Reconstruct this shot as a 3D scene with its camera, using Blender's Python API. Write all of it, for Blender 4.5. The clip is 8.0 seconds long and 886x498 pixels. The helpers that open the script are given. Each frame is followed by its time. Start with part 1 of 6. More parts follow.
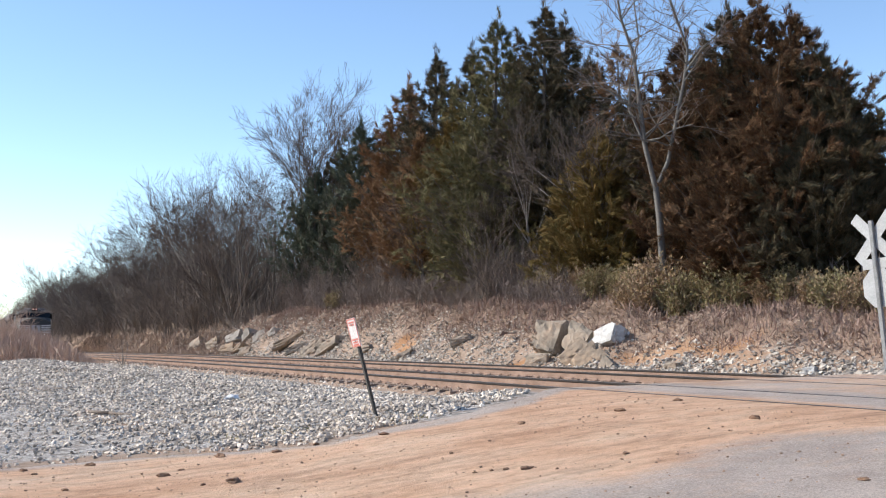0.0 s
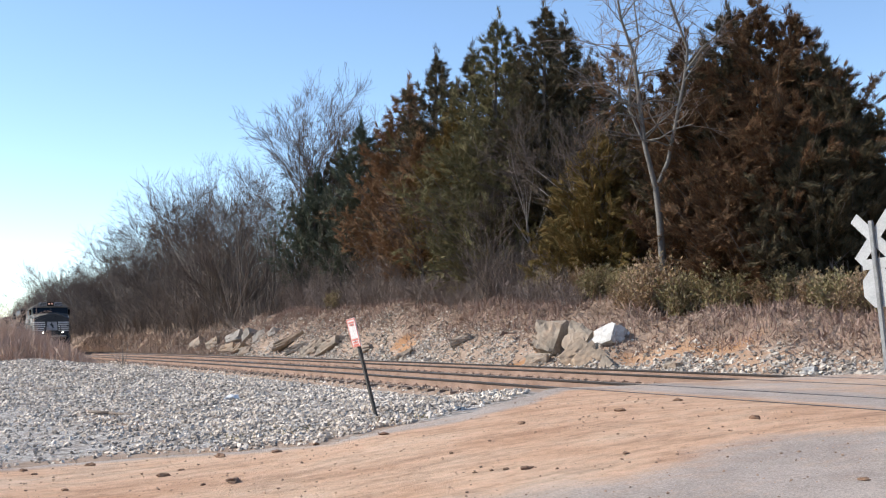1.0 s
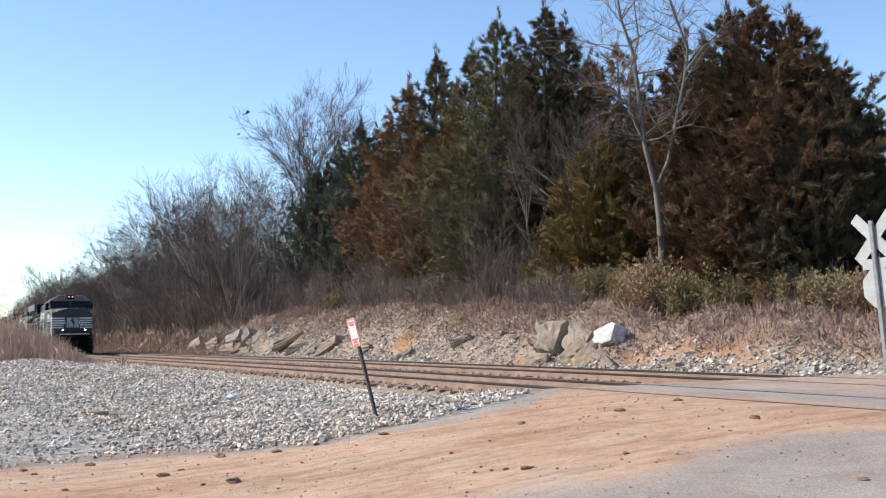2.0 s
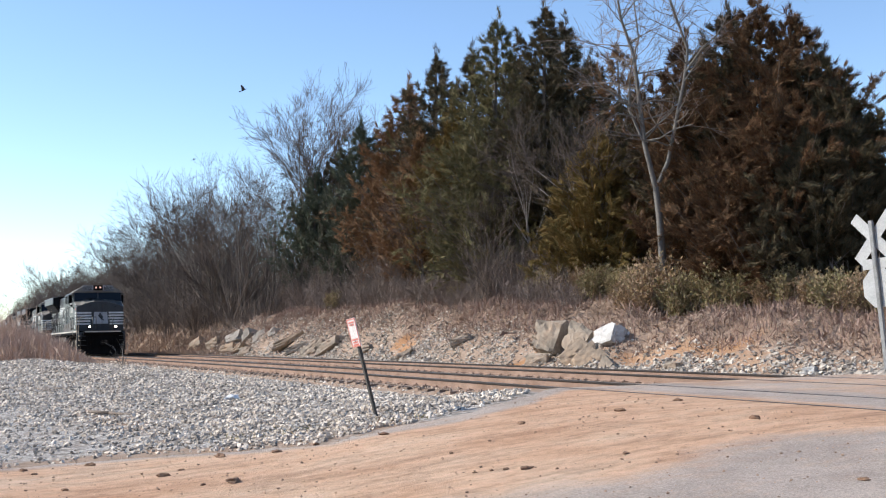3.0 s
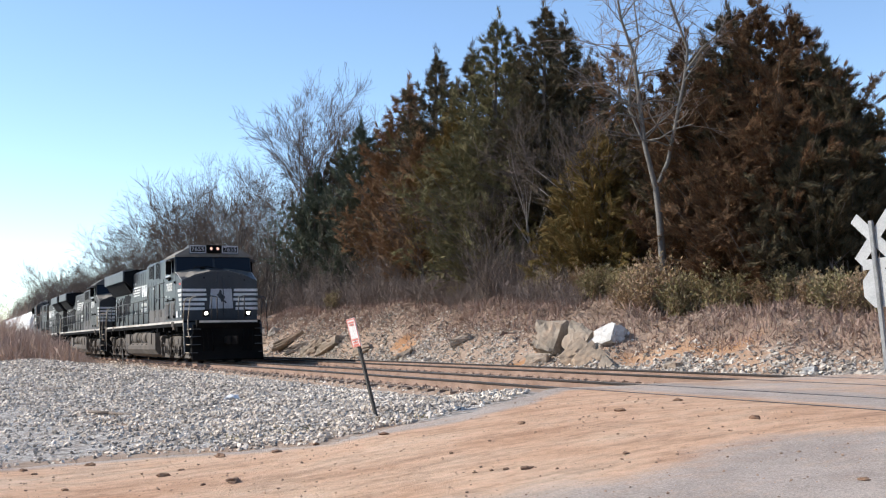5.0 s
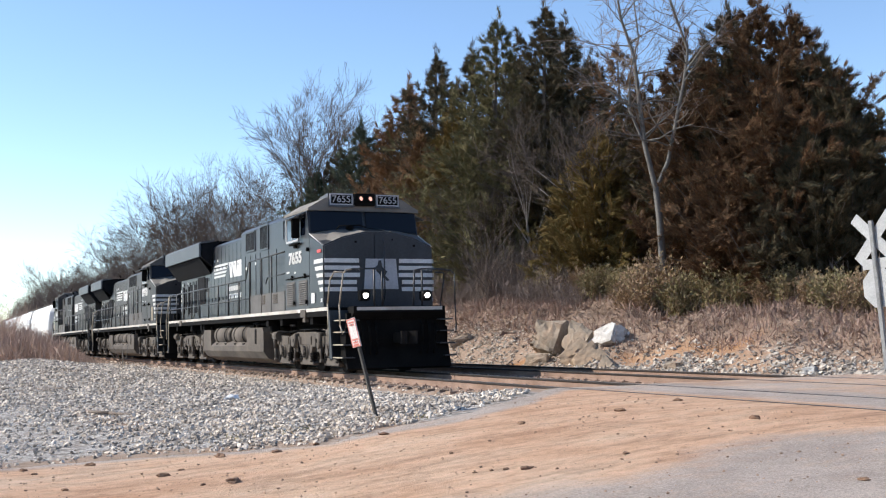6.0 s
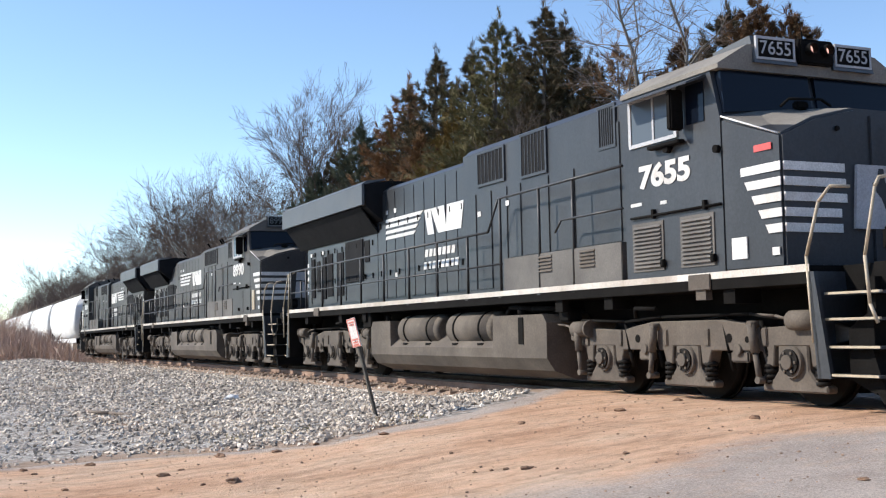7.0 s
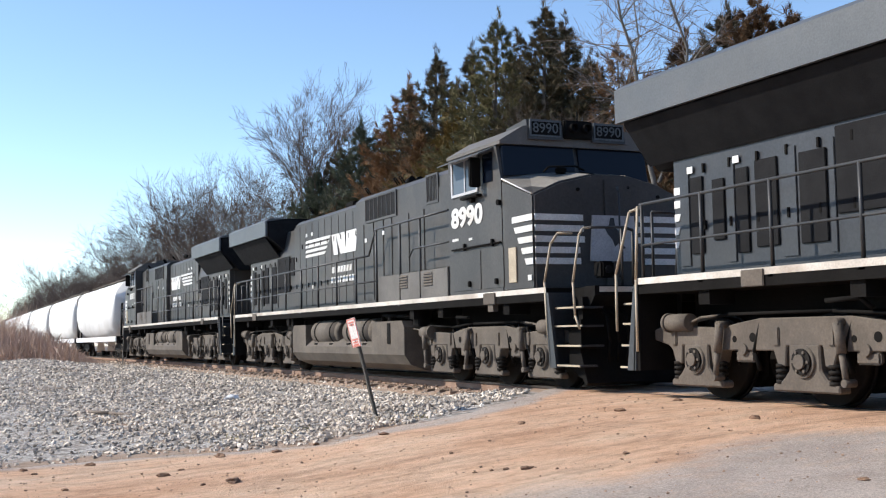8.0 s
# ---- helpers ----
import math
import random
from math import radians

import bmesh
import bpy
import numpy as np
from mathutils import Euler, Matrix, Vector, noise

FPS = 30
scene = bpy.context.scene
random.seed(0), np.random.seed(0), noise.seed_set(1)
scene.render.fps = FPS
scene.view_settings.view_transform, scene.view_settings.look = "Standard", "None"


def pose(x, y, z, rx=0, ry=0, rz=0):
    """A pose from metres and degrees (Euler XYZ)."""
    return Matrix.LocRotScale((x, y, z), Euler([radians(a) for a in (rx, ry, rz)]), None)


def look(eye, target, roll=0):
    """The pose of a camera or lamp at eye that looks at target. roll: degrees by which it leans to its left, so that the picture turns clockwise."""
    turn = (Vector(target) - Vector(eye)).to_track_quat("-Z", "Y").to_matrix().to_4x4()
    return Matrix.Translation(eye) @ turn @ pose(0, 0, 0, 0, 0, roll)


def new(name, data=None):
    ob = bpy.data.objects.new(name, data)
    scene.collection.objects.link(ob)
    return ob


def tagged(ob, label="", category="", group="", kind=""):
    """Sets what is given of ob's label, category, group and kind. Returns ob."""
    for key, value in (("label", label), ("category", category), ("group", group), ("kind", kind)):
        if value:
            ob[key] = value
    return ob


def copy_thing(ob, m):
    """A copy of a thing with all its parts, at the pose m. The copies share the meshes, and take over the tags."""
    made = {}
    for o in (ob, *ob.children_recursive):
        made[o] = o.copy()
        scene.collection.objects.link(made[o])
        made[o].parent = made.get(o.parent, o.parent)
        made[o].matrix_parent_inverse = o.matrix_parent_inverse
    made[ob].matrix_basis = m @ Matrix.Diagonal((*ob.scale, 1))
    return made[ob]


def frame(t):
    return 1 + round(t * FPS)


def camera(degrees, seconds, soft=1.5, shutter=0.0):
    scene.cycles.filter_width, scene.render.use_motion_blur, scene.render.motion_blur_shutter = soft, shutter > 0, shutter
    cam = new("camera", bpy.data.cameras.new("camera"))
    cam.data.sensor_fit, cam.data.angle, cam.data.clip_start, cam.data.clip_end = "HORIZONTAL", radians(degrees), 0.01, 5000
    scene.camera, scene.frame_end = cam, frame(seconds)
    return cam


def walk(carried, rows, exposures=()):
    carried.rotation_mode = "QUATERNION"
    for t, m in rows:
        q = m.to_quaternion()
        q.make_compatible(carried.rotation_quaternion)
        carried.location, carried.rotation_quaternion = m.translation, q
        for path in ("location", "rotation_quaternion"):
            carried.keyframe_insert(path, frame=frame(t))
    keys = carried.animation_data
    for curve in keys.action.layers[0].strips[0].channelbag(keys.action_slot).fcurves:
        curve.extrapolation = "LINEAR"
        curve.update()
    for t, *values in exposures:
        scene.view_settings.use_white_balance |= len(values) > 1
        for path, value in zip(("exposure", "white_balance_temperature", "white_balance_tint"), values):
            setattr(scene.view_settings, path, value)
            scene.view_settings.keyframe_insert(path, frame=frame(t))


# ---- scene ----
# ---- camera ----
cam = camera(42.56, 8.0, soft=1.2, shutter=0.0)
eye_at = Vector((0.0, 0.0, 0.943))
view = Matrix(((0.41210, 0.07385, 0.90814), (0.91093, -0.01232, -0.41237), (-0.01927, 0.99719, -0.07235))).to_4x4()
eye_pose = Matrix.Translation(eye_at) @ view
walk(cam, [(0.0, eye_pose), (8.0, eye_pose)], [(0.0, 0.45), (8.0, 0.45)])

# ---- light ----
SUN_WAY = Vector((-0.55, -0.84, 0.74)).normalized()     # towards the sun
world = bpy.data.worlds.new("sky")
scene.world = world
world.use_nodes = True
wn = world.node_tree.nodes
sky = wn.new("ShaderNodeTexSky")
sky.sky_type = 'NISHITA'
sky.sun_disc = False
sky.sun_elevation = math.asin(SUN_WAY.z)
sky.sun_rotation = math.atan2(SUN_WAY.x, SUN_WAY.y)
sky.air_density, sky.dust_density, sky.ozone_density = 1.0, 0.0, 0.8
sky.altitude = 2300
wn["Background"].inputs["Strength"].default_value = 0.168
clear_air = wn.new("ShaderNodeHueSaturation")
clear_air.inputs["Saturation"].default_value = 1.06
world.node_tree.links.new(sky.outputs[0], clear_air.inputs["Color"])
world.node_tree.links.new(clear_air.outputs[0], wn["Background"].inputs["Color"])
sun_lamp = bpy.data.lights.new("sun", 'SUN')
sun_lamp.energy, sun_lamp.angle, sun_lamp.color = 4.6, radians(0.53), (1.0, 0.93, 0.84)
sun = new("sun", sun_lamp)
sun.matrix_world = look(SUN_WAY * 60, (0, 0, 0))


# ---- materials ----
def tree_of(name):
    m = bpy.data.materials.new(name)
    m.use_nodes = True
    nt = m.node_tree
    return m, nt, nt.nodes["Principled BSDF"]


def ramp(nt, fac, stops):
    r = nt.nodes.new("ShaderNodeValToRGB")
    while len(r.color_ramp.elements) < len(stops):
        r.color_ramp.elements.new(0.5)
    for e, (p, c) in zip(r.color_ramp.elements, stops):
        e.position, e.color = p, (*c, 1)
    nt.links.new(fac, r.inputs["Fac"])
    return r.outputs["Color"]


def noise_tex(nt, scale, detail=4.0, rough=0.6, stretch=None):
    co = nt.nodes.new("ShaderNodeTexCoord")
    out = co.outputs["Object"]
    if stretch:
        mp = nt.nodes.new("ShaderNodeMapping")
        mp.inputs["Scale"].default_value = stretch
        nt.links.new(out, mp.inputs["Vector"])
        out = mp.outputs["Vector"]
    n = nt.nodes.new("ShaderNodeTexNoise")
    n.inputs["Scale"].default_value, n.inputs["Detail"].default_value, n.inputs["Roughness"].default_value = scale, detail, rough
    nt.links.new(out, n.inputs["Vector"])
    return n.outputs["Fac"]


def mix(nt, fac, a, b, mode='MIX'):
    m = nt.nodes.new("ShaderNodeMix")
    m.data_type, m.blend_type = 'RGBA', mode
    for sock, val in ((m.inputs[0], fac), (m.inputs[6], a), (m.inputs[7], b)):
        if isinstance(val, (int, float)):
            sock.default_value = val
        elif isinstance(val, tuple):
            sock.default_value = (*val, 1)
        else:
            nt.links.new(val, sock)
    return m.outputs[2]


def bump(nt, p, height, strength=0.3, dist=0.02):
    b = nt.nodes.new("ShaderNodeBump")
    b.inputs["Strength"].default_value, b.inputs["Distance"].default_value = strength, dist
    nt.links.new(height, b.inputs["Height"])
    nt.links.new(b.outputs["Normal"], p.inputs["Normal"])


def surf(name, lo, hi, scale=4.0, rough=0.7, metal=0.0, relief=0.2, dist=0.01, fine=40.0, stain=None, amount=0.5, stretch=None, vary=0.0, island=0.0, spec=0.5):
    """A worn surface: two colours by a broad noise, a fine grain, an optional stain, relief."""
    m, nt, p = tree_of(name)
    broad = noise_tex(nt, scale, 5.0, 0.6, stretch)
    col = ramp(nt, broad, [(0.3, lo), (0.7, hi)])
    grain = noise_tex(nt, fine, 3.0, 0.7)
    col = mix(nt, 0.35, col, ramp(nt, grain, [(0.3, (0.35, 0.35, 0.35)), (0.7, (1.4, 1.4, 1.4))]), 'MULTIPLY')
    if stain:
        spots = ramp(nt, noise_tex(nt, scale * 0.37 + 0.3, 6.0, 0.7), [(0.5, (0, 0, 0)), (0.68, (amount, amount, amount))])
        col = mix(nt, spots, col, stain)
    if vary:
        info = nt.nodes.new("ShaderNodeObjectInfo")
        col = mix(nt, 1.0, col, ramp(nt, info.outputs["Random"], [(0, (1 - vary,) * 3), (1, (1 + vary,) * 3)]), 'MULTIPLY')
    if island:
        g = nt.nodes.new("ShaderNodeNewGeometry")
        col = mix(nt, 1.0, col, ramp(nt, g.outputs["Random Per Island"], [(0, (1 - island,) * 3), (1, (1 + island,) * 3)]), 'MULTIPLY')
    nt.links.new(col, p.inputs["Base Color"])
    p.inputs["Roughness"].default_value, p.inputs["Metallic"].default_value = rough, metal
    p.inputs["Specular IOR Level"].default_value = spec
    if relief:
        bump(nt, p, grain, relief, dist)
    return m


def leafy(name, tones, scale=0.5, rough=0.8):
    """Leaves, twigs or blades: a tone for each piece, and a broad drift."""
    m, nt, p = tree_of(name)
    g = nt.nodes.new("ShaderNodeNewGeometry")
    n = len(tones)
    col = ramp(nt, g.outputs["Random Per Island"], [((i + 0.5) / n, c) for i, c in enumerate(tones)])
    col = mix(nt, 0.6, col, ramp(nt, noise_tex(nt, scale, 3.0), [(0.3, (0.55, 0.55, 0.55)), (0.7, (1.35, 1.35, 1.35))]), 'MULTIPLY')
    nt.links.new(col, p.inputs["Base Color"])
    p.inputs["Roughness"].default_value = rough
    p.inputs["Specular IOR Level"].default_value = 0.2
    return m


def glow(name, color, strength):
    m, nt, p = tree_of(name)
    p.inputs["Base Color"].default_value = (*color, 1)
    p.inputs["Emission Color"].default_value = (*color, 1)
    p.inputs["Emission Strength"].default_value = strength
    return m


M_ballast = surf("ballast_stone", (0.44, 0.37, 0.295), (0.76, 0.66, 0.55), 1.2, 0.95, island=0.6, stain=(0.30, 0.23, 0.17), amount=0.6, relief=0.3)
M_riprap = surf("bank_stone", (0.30, 0.262, 0.215), (0.54, 0.475, 0.40), 2.0, 0.9, island=0.6, relief=0.3)
M_rock = surf("rock", (0.17, 0.138, 0.105), (0.44, 0.37, 0.29), 1.6, 0.9, relief=0.8, dist=0.05, fine=9.0, stain=(0.30, 0.17, 0.09), amount=0.5)
M_rock_grey = surf("light_grey_rock", (0.21, 0.185, 0.155), (0.46, 0.415, 0.36), 1.3, 0.9, relief=0.8, dist=0.05, fine=7.0, stain=(0.16, 0.13, 0.10), amount=0.6)
M_rock_tan = surf("tan_rock", (0.24, 0.18, 0.125), (0.43, 0.34, 0.25), 1.6, 0.92, relief=0.8, dist=0.05, fine=8.0, stain=(0.38, 0.22, 0.11), amount=0.5)
M_rock_pale = surf("pale_rock", (0.42, 0.395, 0.355), (0.70, 0.67, 0.62), 2.4, 0.85, relief=0.7, dist=0.04, fine=8.0)
M_steel_worn = surf("rail_head_steel", (0.30, 0.27, 0.24), (0.42, 0.38, 0.34), 8.0, 0.35, 0.9, 0.05)
M_rust = surf("dusty_rusty_rail", (0.22, 0.145, 0.105), (0.36, 0.25, 0.19), 2.0, 0.9, 0.0, 0.2, spec=0.2)
M_rail_head = surf("dark_greasy_rail_head", (0.020, 0.015, 0.012), (0.045, 0.033, 0.026), 5.0, 0.6, 0.2, 0.1)
M_tie = surf("weathered_tie", (0.16, 0.115, 0.085), (0.30, 0.215, 0.16), 3.0, 0.9, relief=0.4, stretch=(6, 1, 6), vary=0.35)
M_bark = surf("grey_bark", (0.16, 0.135, 0.11), (0.32, 0.28, 0.24), 4.0, 0.9, relief=0.6, dist=0.02, fine=20, stretch=(3, 3, 0.6))
M_bark_dark = surf("brown_bark", (0.09, 0.07, 0.055), (0.20, 0.16, 0.13), 4.0, 0.9, relief=0.5, dist=0.02, fine=20, stretch=(3, 3, 0.6))
M_bark_pale = surf("pale_bark", (0.105, 0.095, 0.082), (0.22, 0.20, 0.175), 3.0, 0.9, relief=0.5, dist=0.02, fine=16, stretch=(3, 3, 0.6))
M_twig = leafy("winter_twigs", [(0.20, 0.155, 0.13), (0.28, 0.22, 0.185), (0.16, 0.125, 0.105)])
M_twig_dark = leafy("dark_winter_twigs", [(0.115, 0.088, 0.074), (0.162, 0.125, 0.105), (0.088, 0.068, 0.058)])
M_thicket = leafy("brown_thicket_twigs", [(0.156, 0.122, 0.098), (0.225, 0.177, 0.142), (0.119, 0.093, 0.077)], 0.25)
M_cedar_green = leafy("green_cedar_foliage", [(0.114, 0.107, 0.049), (0.179, 0.158, 0.072), (0.137, 0.120, 0.054), (0.238, 0.188, 0.093)])
M_cedar_olive = leafy("olive_cedar_foliage", [(0.138, 0.110, 0.035), (0.222, 0.155, 0.050), (0.169, 0.118, 0.042), (0.277, 0.174, 0.065)])
M_cedar_rust = leafy("bronzed_cedar_foliage", [(0.198, 0.101, 0.048), (0.273, 0.144, 0.071), (0.152, 0.103, 0.051), (0.314, 0.186, 0.097)])
M_cedar_dark = leafy("dark_cedar_foliage", [(0.064, 0.059, 0.035), (0.101, 0.084, 0.047), (0.134, 0.091, 0.050)])
M_bush = leafy("evergreen_bush_leaves", [(0.277, 0.240, 0.116), (0.389, 0.317, 0.174), (0.369, 0.259, 0.165), (0.216, 0.192, 0.087)])
M_grass = leafy("dry_grass", [(0.33, 0.24, 0.18), (0.42, 0.32, 0.24), (0.28, 0.195, 0.15), (0.36, 0.265, 0.205)], 0.8)
M_brush = leafy("red_brown_weeds", [(0.31, 0.20, 0.155), (0.38, 0.265, 0.205), (0.25, 0.165, 0.125)], 0.8)
# ---- track line and lie of the land ----
TRACK_Y, FAR_Y = 10.329, 14.158


def track_y(x):
    return -0.0000273 * x * x if x < 0 else 0.0


def track_z(x):
    return 0.00025 * x - 0.0000289 * x * x if x < 0 else 0.0


def smooth(a, b, x):
    t = np.clip((x - a) / (b - a), 0, 1)
    return t * t * (3 - 2 * t)


def lumps(x, y, seed=0.0):
    """A cheap rolling unevenness, about -1 to 1."""
    return (np.sin(x * 0.9 + 1.3 * np.sin(y * 0.7 + seed)) + np.sin(y * 1.3 + 1.1 * np.sin(x * 0.53 + 2 + seed)) + np.sin(x * 2.3 + y * 1.9 + seed)) / 3


def land(x, y):
    """Height of the ground sheet."""
    x, y = np.asarray(x, float), np.asarray(y, float)
    xt = np.clip(x, -400, 0)
    zt = 0.00025 * xt - 0.0000289 * np.clip(xt, -200, 0) ** 2
    yt = y + 0.0000273 * np.clip(xt, -200, 0) ** 2
    bed = zt - 0.17
    # the road crossing stands nearly flush with the rail heads
    at_road = smooth(-17.9, -16.6, x)
    bed = bed + at_road * (0.145 - 0.0)
    # side towards the eye: gravel lot, then clay and asphalt
    near = -0.42 - 0.20 * smooth(5.5, 1.0, yt) + 0.05 * lumps(x, y) * smooth(-18, -24, x)
    near = near + 0.46 * np.exp(-((x + 57) / 15) ** 2 - ((yt - 3.6) / 3.6) ** 2)
    lip = smooth(8.75 - 3.6, 8.75, yt)
    lip_road = smooth(3.0, 9.3, yt)
    w = lip * (1 - at_road) + lip_road * at_road
    z = near * (1 - w) + bed * w
    z = z - 0.13 * smooth(9.15, 8.85, yt) * smooth(7.0, 8.6, yt) * (1 - at_road)
    # bank beyond the far track
    crest = np.interp(x, [-400, -90, -50, -36, -25, -15, 0, 40], [5.0, 3.9, 3.5, 2.75, 1.9, 1.0, 0.3, 0.0])
    rise = 0.62 * smooth(16.6, 20.6, yt) + 0.38 * smooth(19.5, 25.5, yt)
    rough = smooth(16.8, 18.2, yt) * (0.12 * lumps(x * 0.8, y * 0.8, 1.0) + 0.06 * lumps(x * 2.4, y * 2.2, 4.0)) * np.clip(crest, 0.2, 2)
    ditch = -0.12 * np.exp(-((yt - 16.5) / 0.6) ** 2) * (1 - at_road)
    bank = crest * rise + rough + ditch + 0.09 * np.clip(yt - 25.5, 0, 40)
    z = z + np.where(yt > 15.7, bank * smooth(15.7, 16.6, yt), 0.0)
    far_out = smooth(150, 900, np.hypot(x, y))
    return z * (1 - far_out) + far_out * 1.5


def mesh_of(name, verts, faces, mats=(), index=None, smooth_faces=False):
    me = bpy.data.meshes.new(name)
    me.from_pydata(verts if isinstance(verts, list) else verts.tolist(), [], faces if isinstance(faces, list) else faces.tolist())
    for m in mats:
        me.materials.append(m)
    if index is not None:
        me.polygons.foreach_set("material_index", np.asarray(index, dtype=np.int32))
    if smooth_faces:
        me.polygons.foreach_set("use_smooth", np.ones(len(me.polygons), dtype=bool))
    me.update()
    return me


def spread(a, b, first, growth):
    out, step = [a], first
    while out[-1] < b:
        out.append(min(b, out[-1] + step))
        step *= growth
    return out


gx = [-x for x in reversed(spread(95, 1500, 3, 1.25))] + list(np.arange(-94, 8.01, 0.3)) + spread(9, 900, 1.5, 1.3)
gy = [-y for y in reversed(spread(4, 900, 1.2, 1.3))] + list(np.arange(-3.6, 27.01, 0.28)) + spread(27.6, 1500, 0.9, 1.25)
GX, GY = np.meshgrid(gx, gy)
GZ = land(GX, GY)
nx, ny = len(gx), len(gy)
gv = np.stack([GX.ravel(), GY.ravel(), GZ.ravel()], 1)
ii = (np.arange(ny - 1)[:, None] * nx + np.arange(nx - 1)[None, :]).ravel()
gf = np.stack([ii, ii + 1, ii + 1 + nx, ii + nx], 1)


# the road: a lane along the track that turns over the crossing
def road_left(y):
    """The road's edge towards the gravel, as x at a given y."""
    return np.interp(y, [-30, -6, 0.8, 1.8, 2.6, 3.4, 3.9, 4.3, 5.0, 6.1, 7.7, 9.2, 16, 26, 60], [-30, -17, -15.0, -14.95, -14.8, -14.1, -13.7, -13.4, -13.6, -13.95, -14.8, -16.4, -16.9, -16.6, -14])


def ground_material():
    """Crushed stone, clay, asphalt and dead grass, told apart by where they lie, with ragged borders."""
    m, nt, p = tree_of("ground_cover")
    at = nt.nodes.new("ShaderNodeAttribute")
    at.attribute_name = "cover"
    sep = nt.nodes.new("ShaderNodeSeparateColor")
    nt.links.new(at.outputs["Color"], sep.inputs["Color"])
    ragged = noise_tex(nt, 1.7, 6.0, 0.75)

    def mask(sock, soft=0.12):
        a = nt.nodes.new("ShaderNodeMath")
        a.operation = 'ADD'
        nt.links.new(sock, a.inputs[0])
        nt.links.new(ragged, a.inputs[1])
        return ramp(nt, a.outputs[0], [(0.5 + 0.25 - soft, (0, 0, 0)), (0.5 + 0.25 + soft, (1, 1, 1))])

    stone = nt.nodes.new("ShaderNodeTexVoronoi")
    stone.inputs["Scale"].default_value = 16
    co = nt.nodes.new("ShaderNodeTexCoord")
    nt.links.new(co.outputs["Object"], stone.inputs["Vector"])
    bw = nt.nodes.new("ShaderNodeSeparateColor")
    nt.links.new(stone.outputs["Color"], bw.inputs["Color"])
    # gravel tones lowered overall to stand for shaded gaps between the loose stones
    gravel = ramp(nt, bw.outputs[0], [(0.0, (0.18, 0.16, 0.14)), (0.5, (0.37, 0.34, 0.305)), (1.0, (0.60, 0.56, 0.51))])
    gravel = mix(nt, 0.6, gravel, ramp(nt, noise_tex(nt, 0.8, 5.0), [(0.3, (0.6, 0.57, 0.55)), (0.6, (1.1, 1.1, 1.1))]), 'MULTIPLY')
    clay = ramp(nt, noise_tex(nt, 0.55, 7.0, 0.65), [(0.3, (0.28, 0.14, 0.065)), (0.52, (0.40, 0.225, 0.12)), (0.72, (0.46, 0.32, 0.21))])
    clay = mix(nt, 0.5, clay, ramp(nt, noise_tex(nt, 9.0, 6.0, 0.75, (1.0, 2.4, 1.0)), [(0.3, (0.72, 0.66, 0.6)), (0.65, (1.12, 1.12, 1.12))]), 'MULTIPLY')
    grass = ramp(nt, noise_tex(nt, 1.5, 7.0, 0.7), [(0.3, (0.15, 0.105, 0.075)), (0.55, (0.26, 0.185, 0.135)), (0.75, (0.36, 0.28, 0.215))])
    col = mix(nt, mask(sep.outputs[0]), grass, gravel)
    bed = ramp(nt, noise_tex(nt, 6.0, 6.0, 0.75), [(0.3, (0.24, 0.17, 0.12)), (0.7, (0.44, 0.33, 0.25))])
    col = mix(nt, mask(sep.outputs[2], 0.1), col, bed)
    col = mix(nt, mask(sep.outputs[1], 0.2), col, clay)
    nt.links.new(col, p.inputs["Base Color"])
    p.inputs["Roughness"].default_value = 0.95
    p.inputs["Specular IOR Level"].default_value = 0.15
    bump(nt, p, noise_tex(nt, 14.0, 6.0, 0.8), 0.7, 0.05)
    return m


me = mesh_of("ground", gv, gf, [ground_material()], smooth_faces=True)
yt = GY + 0.0000273 * np.clip(GX, -200, 0) ** 2
gravel_in = smooth(3.0, 4.2, yt + 0.5 * smooth(-30, -50, GX) * 2) * smooth(16.2, 15.4, yt) * smooth(-14.8, -17.6, GX)
gravel_in = np.maximum(gravel_in, smooth(-12.0, -14.5, GX) * smooth(-6, -3, yt) * smooth(15, 14, yt))
gravel_in = np.maximum(gravel_in, 0.60 * smooth(16.0, 17, yt) * smooth(19.6, 17.6, yt) * smooth(-75, -60, GX))
clay_in = 0 * GX
CLAY = ((-43.6, 17.9, 0.5), (-44.6, 18.3, 0.35), (-32.0, 17.2, 0.6), (-29.7, 18.1, 0.5), (-27.2, 18.2, 0.8), (-25.2, 18.5, 1.3), (-23.4, 18.8, 0.9))
clay_in = np.maximum(clay_in, 0.2 * np.exp(-((GX + 23) / 5) ** 2 - ((yt - 17.8) / 0.9) ** 2))


def clay_at(x, y):
    """Bare orange clay showing through the bank."""
    return sum(np.exp(-((x - cx) / r) ** 2 - ((y - cy) / 0.5) ** 2) for cx, cy, r in CLAY)


clay_in = np.maximum(clay_in, np.where(GX > -29, 0.42, 0.9) * np.clip(clay_at(GX, GY), 0, 1))
bed_in = 0.95 * smooth(8.75, 9.1, yt) * smooth(16.0, 15.4, yt)
beside = road_left(GY) - GX
bed_in = np.maximum(bed_in, 0.40 * smooth(1.5, 0.3, beside) * smooth(-0.6, 0.2, beside) * smooth(7.0, 5.5, GY) * smooth(-2, 1, GY))
bed_in = np.maximum(bed_in, 0.30 * np.exp(-((GX + 22) / 6) ** 2 - ((GY - 3.0) / 0.5) ** 2))
bed_in = np.maximum(bed_in, (0.42 + 0.14 * lumps(GX * 0.7, GY, 3.0)) * smooth(16.2, 17.0, yt) * smooth(20.5, 18.5, yt))
cover = np.stack([gravel_in.ravel(), clay_in.ravel(), bed_in.ravel(), np.ones(nx * ny)], 1)
